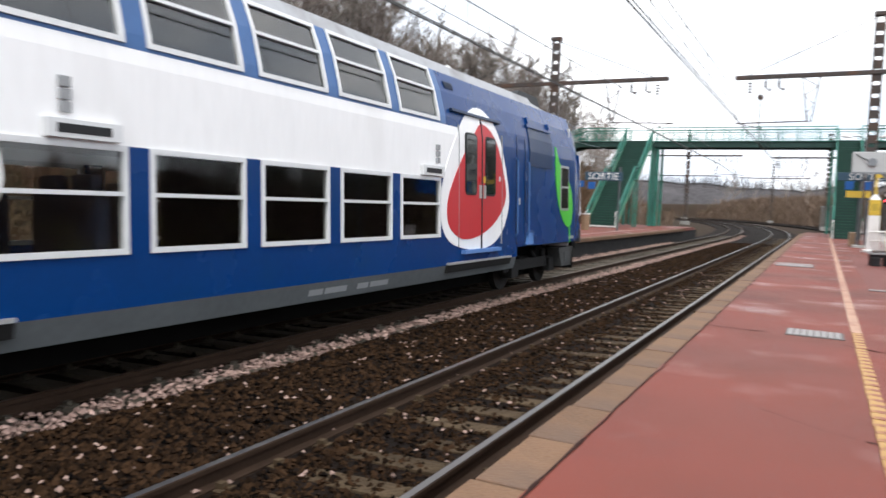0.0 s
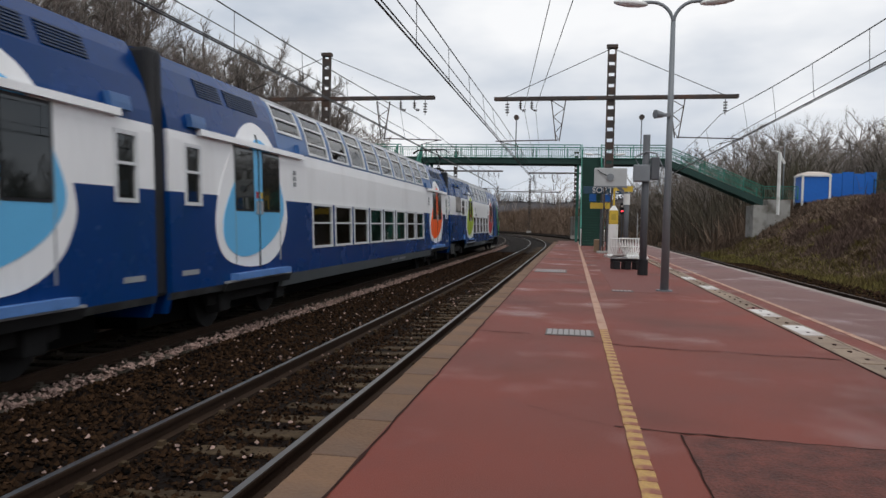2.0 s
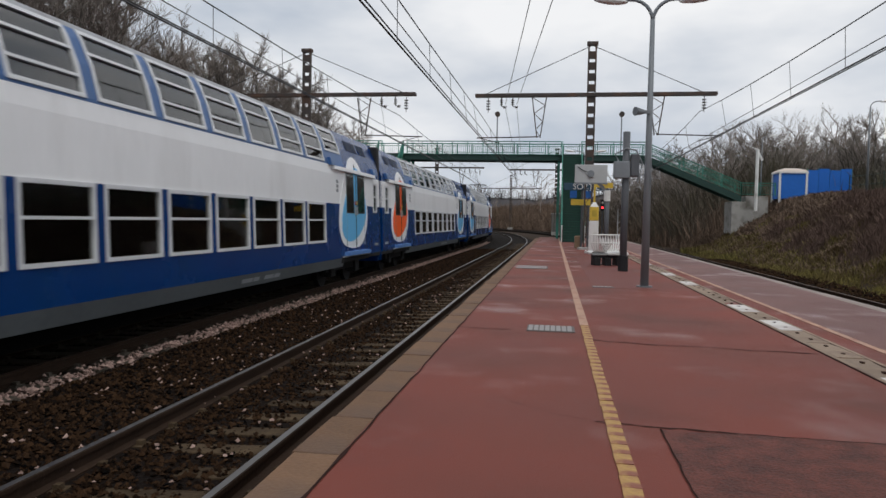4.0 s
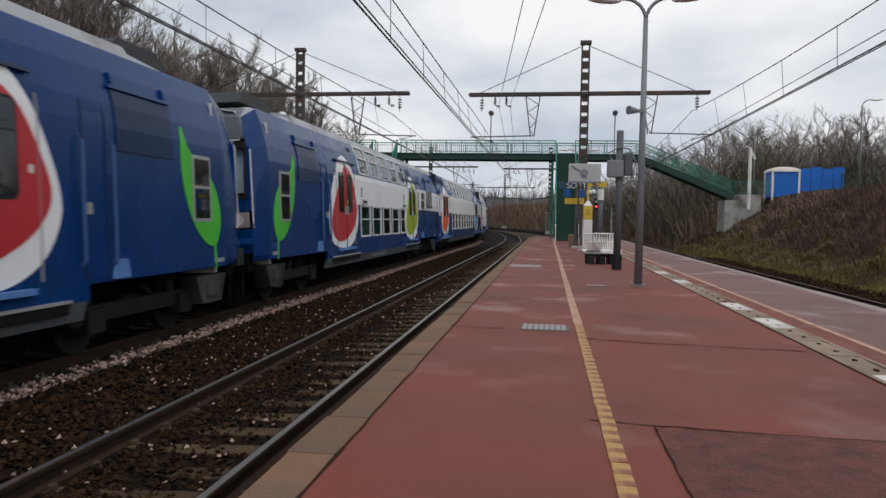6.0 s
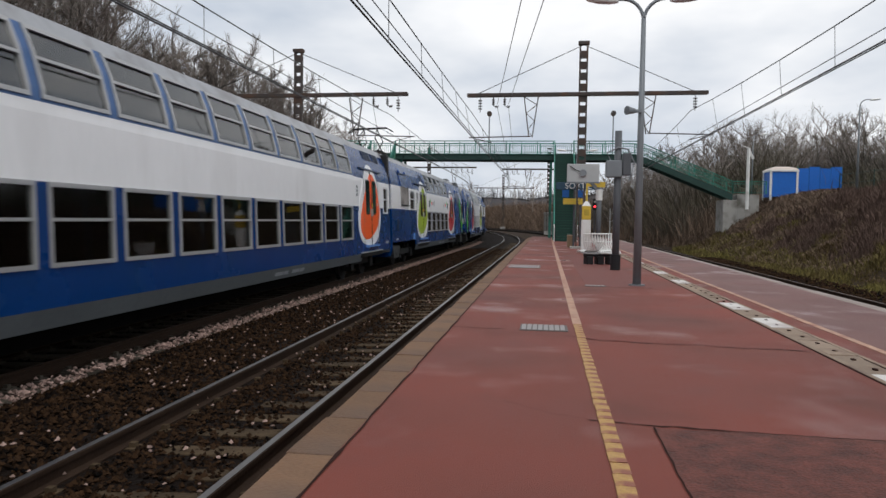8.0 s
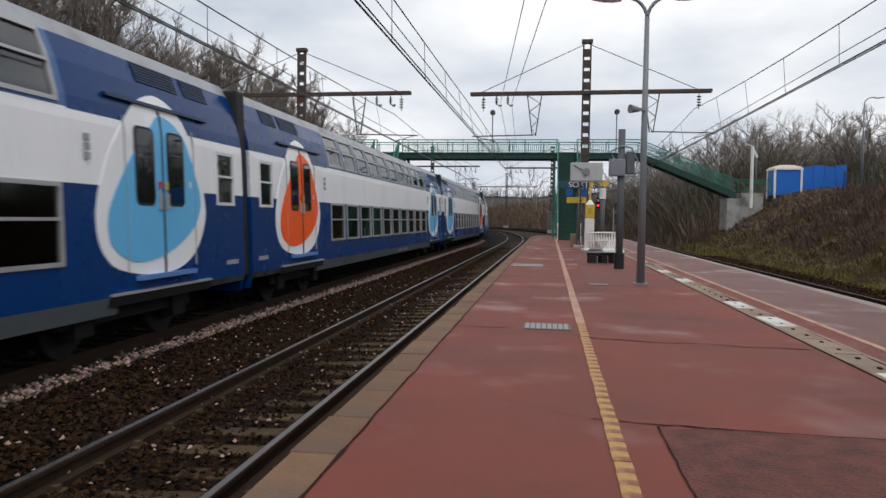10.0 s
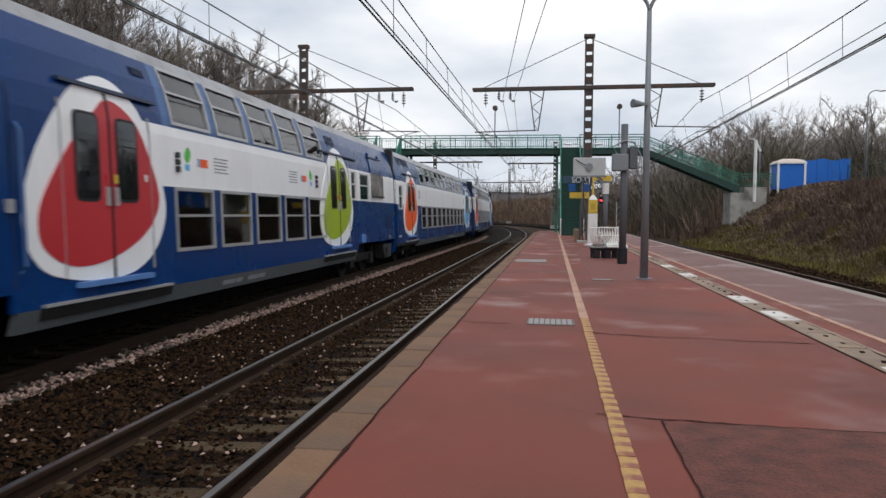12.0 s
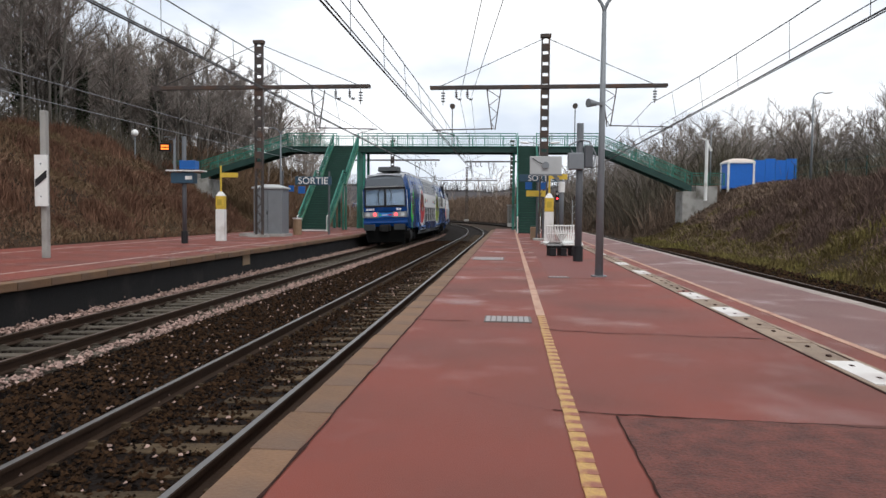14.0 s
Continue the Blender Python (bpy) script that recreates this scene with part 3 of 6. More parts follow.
def in_bushes(u0, u1, y0, y1, count, spread, seed):
    """Stalks gathered in round bushes."""
    rnd = random.Random(seed)
    centres = [(rnd.uniform(u0, u1), rnd.uniform(y0, y1), rnd.uniform(0.5, 1.2)) for _ in range(count)]

    def place(rng):
        u, y, k = centres[int(rng.integers(count))]
        a, r = rng.uniform(0, 6.28), abs(rng.normal(0, 0.55)) * spread * k
        u, y = u + math.cos(a) * r, y + math.sin(a) * r * 1.3
        return bend_x(u, y), y, ground_height(u, y), k * max(0.3, 1.15 - r / spread * 0.6)
    return place


blades("bank_bushes", "low purple-brown leafless bushes on the near bank", 52000, in_bushes(12.8, 19.0, 8, 50, 110, 1.3, 3), 0.62, M["bush"], 0.5)
blades("bank_bushes", "low red-brown leafless bushes on the wooded bank", 52000, in_bushes(-27.5, -17.5, 12, 60, 130, 1.3, 4), 0.65, M["bush_red"], 0.5)
blades("bank_grass", "tufts of yellow dry grass on the near bank", 16000, in_bushes(11.6, 15.5, 9, 55, 70, 0.8, 6), 0.36, M["grass_blade"], 0.6)
# far wooded ridge
bm = bmesh.new()
rows = []
for i in range(160):
    a = math.radians(-75 + 165 * i / 159)
    r = 330 + 20 * noise.noise((i * 0.13, 0, 0))
    h = 15 + 5 * noise.noise((i * 0.08, 3, 0)) + 3.0 * noise.noise((i * 0.5, 7, 0))
    rows.append((-40 + r * math.sin(-a), r * math.cos(a), h))
low = [bm.verts.new((x, y, -2)) for x, y, h in rows]
mid = [bm.verts.new((x * 1.05, y * 1.05, h * 0.75)) for x, y, h in rows]
top = [bm.verts.new((x * 1.12, y * 1.12, h)) for x, y, h in rows]
for a, b in ((low, mid), (mid, top)):
    for i in range(len(rows) - 1):
        bm.faces.new((a[i], a[i + 1], b[i + 1], b[i]))
ridge_line = [(x * 1.1, y * 1.1, h * 0.92) for x, y, h in rows]
solid("backdrop", bm, M["ridge"], "hazy wooded ridge in the distance", "backdrop", kind="structure", smooth=True)


def on_ridge(rng):
    k = rng.uniform(0, len(ridge_line) - 1.001)
    i = int(k)
    p, q = Vector(ridge_line[i]), Vector(ridge_line[i + 1])
    v = p.lerp(q, k - i)
    return v.x, v.y, v.z - rng.uniform(0, 8), 1.0


blades("far_woods", "distant bare woods along the ridge", 26000, on_ridge, 7.0, M["ridge"], 0.35)
# low stone wall far round the bend
px, py, a = line(6.5, 120.0)
far_wall = thing("stone_wall", "short grey stone wall beside the line round the bend", "wall", at=pose(px, py, 0, 0, 0, math.degrees(a)))
part("wall_face", cube(-0.3, 0.3, -5, 5, -1.0, 2.6), M["stone_wall"], far_wall)
part("coping", cube(-0.4, 0.4, -5.1, 5.1, 2.6, 2.75), M["concrete"], far_wall)


# ---- footbridge ----
BRY, DECK = 58.0, 6.52


def railing(parent, p0, p1, height, post_gap, baluster_gap, sides=4):
    """Posts, rails and balusters from p0 to p1 (the foot line)."""
    a, b = Vector(p0), Vector(p1)
    n = max(1, round((b - a).length / post_gap))
    up = Vector((0, 0, height))
    for i in range(n + 1):
        q = a.lerp(b, i / n)
        bm = bmesh.new()
        bar(bm, q, q + up, 0.06, 0.06)
        part("post", bm, M["green"], parent)
    part("hand_rail", bar(bmesh.new(), a + up, b + up, 0.07, 0.07), M["green"], parent)
    for k in (0.12, 0.82):
        part("rail", bar(bmesh.new(), a + up * k, b + up * k, 0.045, 0.045), M["green"], parent)
    if baluster_gap:
        bm = bmesh.new()
        m = round((b - a).length / baluster_gap)
        for i in range(m):
            q = a.lerp(b, (i + 0.5) / m)
            bar(bm, q + up * 0.12, q + up * 0.82, 0.02, 0.02)
        part("infill", bm, M["green"], parent, "thin green balusters", kind="stuff")


bridge = thing("footbridge", "green steel footbridge over the tracks with railings", "bridge")
part("deck", cube(-17.8, 6.75, BRY, BRY + 2.0, DECK - 0.12, DECK), M["green_dark"], bridge)
for y in (BRY - 0.02, BRY + 2.0):
    g = part("girder", cube(-17.8, 6.75, y - 0.06, y + 0.02, 6.06, 6.46), M["green_dark"], bridge, "dark green steel girder")
    part("flange", cube(-17.8, 6.75, y - 0.16, y + 0.10, 6.46, 6.51), M["green"], g)
    part("flange", cube(-17.8, 6.75, y - 0.16, y + 0.10, 6.02, 6.06), M["green_dark"], g)
    for i in range(17):
        x = -17.4 + i * 1.5
        part("stiffener", cube(x - 0.02, x + 0.02, y - 0.14, y - 0.06, 6.06, 6.46), M["green_dark"], g)
for a, b in (((-17.8, BRY, DECK), (-13.8, BRY, DECK)), ((-11.75, BRY, DECK), (0.4, BRY, DECK)), ((1.95, BRY, DECK), (6.75, BRY, DECK))):
    railing(bridge, a, b, 0.98, 1.25, 0.16)
railing(bridge, (-17.8, BRY + 2.0, DECK), (6.75, BRY + 2.0, DECK), 0.98, 1.25, 0.16)
for x in (-14.0, -11.6, 0.25, 2.1):
    for y in (BRY + 0.15, BRY + 1.85):
        part("column", cube(x - 0.1, x + 0.1, y - 0.1, y + 0.1, -0.05, 6.03), M["green"], bridge, "green steel column")
part("column_panel", cube(-11.95, -11.85, BRY - 1.0, BRY + 2.0, 0.0, 6.0), M["green"], bridge, "green sheet panel beside the stair")
for x in (-4.6, 4.9):
    post = part("bridge_lamp", rod([(x, BRY + 0.05, DECK), (x, BRY + 0.05, 9.45)], 0.045), M["grey"], bridge, "slim grey pole with a round lamp")
    bm = bmesh.new()
    tube(bm, [(x, BRY - 0.1, 9.62), (x, BRY + 0.2, 9.62)], 0.2, 18)
    part("lamp_head", bm, M["steel"], post)


def stair(parent, x0, x1, ground):
    """Two flights with a landing, climbing away along +y."""
    y0, rise = 48.2, DECK - ground
    half = ground + rise / 2
    runs = ((y0, 52.6, ground, half), (53.7, BRY, half, DECK))
    for ya, yb, za, zb in runs:
        n = 19
        for i in range(n):
            y = ya + (yb - ya) * i / n
            z = za + (zb - za) * (i + 1) / n
            d = (yb - ya) / n
            bm = bmesh.new()
            box(bm, x0 + 0.05, x1 - 0.05, y - 0.02, y + d, z - 0.035, z)
            t = part("tread", bm, M["green_tread"], parent)
            part("riser", cube(x0 + 0.05, x1 - 0.05, y + 0.01, y + 0.03, z - (zb - za) / n, z - 0.035), M["green_dark"], t)
        for x in (x0, x1):
            bm = bmesh.new()
            loft(bm, [[(x - 0.03, ya - 0.1, za - 0.0), (x + 0.03, ya - 0.1, za - 0.0), (x + 0.03, ya - 0.1, za + 0.34), (x - 0.03, ya - 0.1, za + 0.34)],
                      [(x - 0.03, yb, zb - 0.25), (x + 0.03, yb, zb - 0.25), (x + 0.03, yb, zb + 0.12), (x - 0.03, yb, zb + 0.12)]])
            part("stringer", bm, M["green_pale"], parent, "pale green stair stringer")
            railing(parent, (x, ya, za + 0.2), (x, yb, zb + 0.05), 0.95, 1.6, 0.14)
    part("landing", cube(x0, x1, 52.6, 53.75, half - 0.1, half), M["green_tread"], parent)
    for x in (x0, x1):
        railing(parent, (x, 52.6, half), (x, 53.7, half), 1.0, 1.1, 0.14)
        for y in (52.7, 53.6):
            part("column", cube(x - 0.06, x + 0.06, y - 0.06, y + 0.06, ground, half - 0.1), M["green"], parent)
    for x in (x0, x1):
        part("newel", rod([(x, y0 - 0.3, ground + 0.0), (x, y0 - 0.3, ground + 1.0), (x, y0 + 0.1, ground + 1.1)], 0.035), M["white_paint"], parent, "white painted newel post")


left_stair = thing("staircase", "green steel staircase from the far platform to the footbridge", "stairs")
stair(left_stair, -14.05, -12.05, -0.03)
part("bottom_bar", cube(-14.05, -12.05, 48.0, 48.05, 0.0, 0.09), M["white_paint"], left_stair, "white edge of the lowest step")
right_stair = thing("staircase", "green steel staircase from the island platform to the footbridge", "stairs")
stair(right_stair, 0.5, 1.95, 0.0)
part("head_panel", cube(0.55, 1.9, BRY - 0.05, BRY + 0.0, 4.9, 6.5), M["green_dark"], right_stair, "dark green panel at the head of the stair")


def slope(label, x0, z0, x1, z1, foot):
    """A flight that leaves the bridge's end down to the bank."""
    s = thing("staircase", label, "stairs")
    for y in (BRY, BRY + 2.0):
        bm = bmesh.new()
        loft(bm, [[(x0, y - 0.05, z0 - 0.5), (x0, y + 0.05, z0 - 0.5), (x0, y + 0.05, z0), (x0, y - 0.05, z0)],
                  [(x1, y - 0.05, z1 - 0.5), (x1, y + 0.05, z1 - 0.5), (x1, y + 0.05, z1), (x1, y - 0.05, z1)]])
        part("stringer", bm, M["green_dark"], s, "dark green sloping girder")
        railing(s, (x0, y, z0), (x1, y, z1), 0.95, 1.4, 0.16)
        part("rail", bar(bmesh.new(), (x0, y, z0 + 0.5), (x1, y, z1 + 0.5), 0.045, 0.045), M["green"], s)
    n = 20
    for i in range(n):
        a, z = x0 + (x1 - x0) * (i + 0.5) / n, z0 + (z1 - z0) * (i + 1) / n
        part("tread", cube(a - 0.18, a + 0.18, BRY + 0.05, BRY + 1.95, z - 0.04, z), M["green_tread"], s)
    d = 1 if x1 > x0 else -1
    railing(s, (x1, BRY, z1), (x1 + d * 2.4, BRY, z1), 0.95, 1.2, 0.16)
    bm = bmesh.new()
    box(bm, min(x1 - d * 0.7, x1 + d * 0.3), max(x1 - d * 0.7, x1 + d * 0.3), BRY - 0.2, BRY + 2.2, foot, z1 - 0.45, bevel=0.04)
    part("pier", bm, M["concrete"], s, "pale weathered concrete pier")
    bm = bmesh.new()
    box(bm, min(x1 + d * 0.3, x1 + d * 1.9), max(x1 + d * 0.3, x1 + d * 1.9), BRY - 0.1, BRY + 2.3, foot + 0.8, z1 - 0.02, bevel=0.04)
    part("abutment", bm, M["concrete"], s, "concrete abutment on the bank")


slope("green steel stair from the footbridge down to the near bank", 6.75, DECK, 13.8, 3.55, 0.6)
slope("green steel stair from the footbridge down to the wooded bank", -17.8, DECK, -25.0, 4.3, 0.5)


# ---- masts and wires ----
def mast(x, y, top, arms, label):
    m = thing("catenary_mast", label, "catenary mast", "masts of the overhead line")
    for d in (-0.17, 0.17):
        part("channel", cube(x + d - 0.035, x + d + 0.035, y - 0.11, y + 0.11, -0.1, top), M["steel"], m)
    z = 3.4
    while z < top - 0.2:
        part("batten", cube(x - 0.135, x + 0.135, y - 0.09, y + 0.09, z, z + 0.34), M["steel"], m)
        z += 0.52
    bm = bmesh.new()
    for i in range(8):
        s = 1 if i % 2 else -1
        for yy in (y - 0.09, y + 0.09):
            bar(bm, (x - 0.15 * s, yy, 0.1 + i * 0.42), (x + 0.15 * s, yy, 0.52 + i * 0.42), 0.045, 0.02)
    part("lattice", bm, M["steel"], m)
    part("cap", cube(x - 0.26, x + 0.26, y - 0.16, y + 0.16, top, top + 0.16), M["steel"], m)
    part("footing", cube(x - 0.45, x + 0.45, y - 0.4, y + 0.4, -0.3, 0.1, bevel=0.03), M["concrete"], m, "concrete footing")
    x0, x1, za = arms
    beam = part("arm", bar(bar(bmesh.new(), (x0, y - 0.14, za), (x1, y - 0.14, za + 0.06), 0.06, 0.16), (x0, y + 0.14, za), (x1, y + 0.14, za + 0.06), 0.06, 0.16), M["steel"], m, "long steel cross arm")
    for xe in (x0 + 0.55, x1 - 0.55):
        part("stay", rod([(x, y, top), (xe, y, za + 0.1)], 0.018, 5), M["wire"], beam)
    return m


def bracket(parent, x, y, z0, z1, reach):
    """A lattice drop post with a registration arm."""
    bm = bmesh.new()
    for s in (-1, 1):
        bar(bm, (x + s * 0.34, y, z0), (x + s * 0.08, y, z1), 0.05, 0.05)
    n = 5
    for i in range(n):
        a, b = i / n, (i + 1) / n
        s = 1 if i % 2 else -1
        bar(bm, (x + s * (0.34 - 0.26 * a), y, z0 + (z1 - z0) * a), (x - s * (0.34 - 0.26 * b), y, z0 + (z1 - z0) * b), 0.035, 0.03)
    drop = part("drop_post", bm, M["steel"], parent, "lattice drop post")
    part("registration_arm", rod([(x, y, z1 + 0.05), (x + reach, y, z1 - 0.02)], 0.03, 6), M["steel"], drop)
    part("steady_arm", rod([(x + reach * 0.95, y, z1 - 0.02), (x + reach * 0.62, y, z1 - 0.28)], 0.018, 5), M["steel"], drop)


def insulator(parent, x, y, z, drop=0.75):
    bm = bmesh.new()
    tube(bm, [(x, y, z), (x, y, z - drop)], 0.018, 6)
    for k in range(4):
        tube(bm, [(x, y, z - 0.16 - 0.13 * k), (x, y, z - 0.2 - 0.13 * k)], 0.10, 10)
    part("insulator", bm, M["insulator"], parent, "string of brown insulators")


def hook(parent, x, y, z):
    bm = bmesh.new()
    tube(bm, [(x, y, z), (x, y, z - 0.42), (x + 0.22, y, z - 0.5)], 0.03, 6)
    for k in range(3):
        tube(bm, [(x, y, z - 0.12 - 0.1 * k), (x, y, z - 0.16 - 0.1 * k)], 0.075, 10)
    for k in range(2):
        tube(bm, [(x + 0.12 + 0.09 * k, y, z - 0.47), (x + 0.15 + 0.09 * k, y, z - 0.48)], 0.07, 10)
    part("insulator", bm, M["insulator"], parent)


for s, long in ((36.2, True), (88.0, True), (140.0, True), (-14.0, False)):
    px, py, a = line(1.6, s)
    dx = px - 1.6
    m = mast(px, py, 9.75, (px - 5.57, px + 5.77, 7.38), "dark perforated steel catenary mast with a double cross arm")
    bracket(m, px - 2.46, py, 7.3, 5.35, -3.0)
    bracket(m, px + 3.06, py, 7.35, 5.5, 3.0)
    insulator(m, px - 4.93, py, 7.3)
    insulator(m, px + 5.2, py, 7.35)
    hook(m, px - 4.29, py, 7.3)
    hook(m, px - 3.74, py, 7.3)
    px, py, a = line(-12.57, s)
    m = mast(px, py, 9.6, (px - 5.56, px + 5.63, 7.42), "dark perforated steel catenary mast by the wooded bank")
    bracket(m, px + 3.0, py, 7.3, 5.4, 3.0)
    insulator(m, px + 5.15, py, 7.35)
    hook(m, px + 4.6, py, 7.35)
    hook(m, px + 3.9, py, 7.35)


def wire_run(label, x, contact, carrier, dips):
    """A contact wire with its carrier and droppers along the line."""
    w = thing("overhead_wire", label, "overhead line")
    spans = ((-14.0, 36.2), (36.2, 88.0), (88.0, 140.0))
    low, high = [], []
    for s0, s1 in spans:
        n = 12
        for i in range(n + 1):
            s = s0 + (s1 - s0) * i / n
            q = 4 * (i / n) * (1 - i / n)
            px, py, _ = line(x, s)
            low.append((px, py, contact))
            px, py, _ = line(x - 0.35 * (1 - q), s)
            high.append((px, py, carrier - dips * q))
    part("contact_wire", tube(bmesh.new(), low, 0.021, 5), M["wire"], w)
    part("contact_wire", tube(bmesh.new(), [(a + 0.09, b, c) for a, b, c in low], 0.016, 5), M["wire"], w)
    part("auxiliary_wire", tube(bmesh.new(), [(a + 0.1, b, c + 0.32) for a, b, c in low], 0.012, 5), M["wire"], w)
    part("carrier_wire", tube(bmesh.new(), high, 0.016, 5), M["wire"], w)
    for i in range(1, len(low) - 1, 1):
        if i % 13 in (0, 12):
            continue
        part("dropper", tube(bmesh.new(), [low[i], high[i]], 0.008, 4), M["wire"], w)
    return w


wire_run("black overhead wires above the platform track", NEAR_X - 0.4, 4.98, 6.5, 0.62)
wire_run("black overhead wires above the train's track", FAR_X - 0.25, 4.95, 6.45, 0.65)
wire_run("black overhead wires above the side track", 6.95, 5.2, 6.6, 0.45)
feeder = thing("feeder_cable", "pair of thin feeder cables crossing overhead", "cable")
for x0, x1 in ((-2.5, 3.2), (-1.95, 3.8)):
    part("cable", tube(bmesh.new(), [(x0 + (x1 - x0) * i / 10, 36.2 - 5.6 * i, 6.85 + 0.1 * abs(i - 5) / 5) for i in range(11)], 0.012, 5), M["wire"], feeder)
    part("cable", tube(bmesh.new(), [(x0 - 0.35 * i, 36.2 + 10 * i, 6.85 - 0.06 * i) for i in range(6)], 0.012, 5), M["wire"], feeder)


telephone = thing("telephone_cable", "pair of thin grey cables strung along the wooded bank", "cable")
for z, sag in ((5.35, 0.35), (4.68, 0.3)):
    part("cable", tube(bmesh.new(), [(-14.0, -14 + 3.6 * i, z - sag * 4 * (i / 20) * (1 - i / 20) + 0.15) for i in range(21)], 0.014, 5), M["grey"], telephone)


# ---- lamps and platform furniture ----
def lamp_post(x, y, z, height, reach, label, heads=2, r=0.085):
    l = thing("street_lamp", label, "lamp post")
    part("pole", tube(bmesh.new(), [(x, y, z), (x, y, z + height * 0.5), (x, y, z + height - 0.3)], r, 14, taper=r * 0.55), M["grey"], l, smooth=True)
    part("base", tube(bmesh.new(), [(x, y, z), (x, y, z + 0.03)], r * 1.9, 14), M["grey"], l)
    for s in ((-1, 1) if heads == 2 else (1,)):
        pts = [(x, y, z + height - 0.35)]
        for i in range(7):
            a = i / 6 * math.pi / 2
            pts.append((x + s * reach * 0.7 * (1 - math.cos(a)), y, z + height - 0.35 + 0.45 * math.sin(a)))
        pts.append((x + s * reach, y, z + height + 0.1))
        arm = part("arm", tube(bmesh.new(), pts, r * 0.42, 8), M["grey"], l, smooth=True)
        bm = bmesh.new()
        bmesh.ops.create_icosphere(bm, subdivisions=2, radius=1.0, matrix=pose(x + s * (reach + 0.22), y, z + height + 0.09, 0, -s * 6) @ Matrix.Diagonal((0.36, 0.13, 0.075, 1)))
        part("lamp_head", bm, M["lamp_shell"], arm, smooth=True)


lamp_post(1.86, 15.5, 0, 5.72, 0.62, "tall grey double-armed lamp post on the platform")
lamp_post(-14.0, 44.2, -0.03, 6.3, 0.85, "white double-armed lamp post by the stair", r=0.07)
lamp_post(1.95, 50.6, 0, 6.0, 0.8, "grey double-armed lamp post behind the mast", r=0.07)
lamp_post(16.2, 62.0, 3.2, 5.2, 0.6, "street lamp beyond the bank", heads=1, r=0.06)
lamp_post(20.2, 52.0, 3.3, 6.2, 0.7, "tall dark street lamp on the bank", heads=1, r=0.08)
speaker = thing("loudspeaker", "round grey loudspeaker on the lamp post", "loudspeaker")
part("horn", rod([(1.72, 15.4, 3.55), (1.55, 15.3, 3.55)], 0.05, 14, taper=0.09), M["grey"], speaker)
part("clamp", cube(1.70, 1.86, 15.38, 15.45, 3.52, 3.58), M["grey"], speaker)
globe = thing("globe_lamp", "white globe lamp on a short pole", "lamp")
part("pole", rod([(-23.6, 44.8, 3.6), (-23.6, 44.8, 5.95)], 0.045), M["grey"], globe)
bm = bmesh.new()
bmesh.ops.create_icosphere(bm, subdivisions=3, radius=0.22, matrix=pose(-23.6, 44.8, 6.12))
part("globe", bm, M["lamp_shell"], globe, smooth=True)


def totem(x, y, z, flag):
    t = thing("ticket_validator", "white and yellow ticket validator pillar", "ticket machine", "ticket validators on the platforms")
    part("pillar", cube(x - 0.19, x + 0.19, y - 0.16, y + 0.16, z, z + 1.38, bevel=0.03), M["white_paint"], t)
    bm = bmesh.new()
    box(bm, x - 0.18, x + 0.18, y - 0.16, y + 0.16, z + 1.38, z + 1.95, bevel=0.03)
    head = part("head", bm, M["yellow"], t, "yellow validator head")
    bm = bmesh.new()
    loft(bm, [[(x - 0.18 * k, y - 0.16 * k, zz), (x + 0.18 * k, y - 0.16 * k, zz), (x + 0.18 * k, y + 0.16 * k, zz), (x - 0.18 * k, y + 0.16 * k, zz)] for k, zz in ((1, z + 1.95), (0.3, z + 2.14))])
    part("cap", bm, M["white_paint"], head)
    part("screen", cube(x - 0.1, x + 0.1, y - 0.172, y - 0.155, z + 1.55, z + 1.8), M["yellow_dark"], head)
    part("pole", rod([(x, y, z + 2.1), (x, y, z + 3.25)], 0.04), M["yellow"], t)
    part("flag", cube(x, x + flag, y - 0.03, y + 0.03, z + 2.75, z + 2.95), M["yellow"], t, "yellow flag sign")


totem(1.62, 31.0, 0.0, 0.55)
totem(-12.43, 30.9, -0.03, 0.75)

# bench with ribbed metal seats, back to back
bench = thing("bench", "white ribbed metal bench on a black base", "bench")
part("beam", cube(1.25, 2.1, 22.94, 23.10, 0.24, 0.34, bevel=0.02), M["black"], bench)
for x in (1.38, 1.68, 1.98):
    part("leg", cube(x - 0.09, x + 0.09, 22.85, 23.2, 0.0, 0.25, bevel=0.02), M["black"], bench, "black bench foot")
for bx, way in ((1.44, 1), (1.88, -1)):
    shell = part("seat_shell", cube(bx - 0.2, bx + 0.2, 22.9, 23.14, 0.33, 0.38, bevel=0.015), M["grey_pale"], bench, "ribbed white metal seat shell")
    for i in range(9):
        s = -1 + 2 * i / 8
        pts = [(bx + s * 0.31, 23.02 - way * 0.34, 0.98), (bx + s * 0.29, 23.02 - way * 0.27, 0.72), (bx + s * 0.16, 23.02 - way * 0.16, 0.46),
               (bx + s * 0.16, 23.02 + way * 0.05, 0.40), (bx + s * 0.27, 23.02 + way * 0.30, 0.44), (bx + s * 0.27, 23.02 + way * 0.38, 0.38)]
        part("rib", tube(bmesh.new(), pts, 0.017, 6), M["white_paint"], shell)
    for y, z, w in ((-0.34, 0.98, 0.32), (-0.27, 0.72, 0.30), (0.38, 0.38, 0.28), (0.05, 0.40, 0.25)):
        part("rim", rod([(bx - w, 23.02 + way * y, z), (bx + w, 23.02 + way * y, z)], 0.02, 6), M["white_paint"], shell)

bench.matrix_world = pose(1.60, 23.02, 0, 0, 0, 14) @ Matrix.Diagonal((1.12, 1.1, 0.95, 1)) @ pose(-1.66, -23.02, 0)

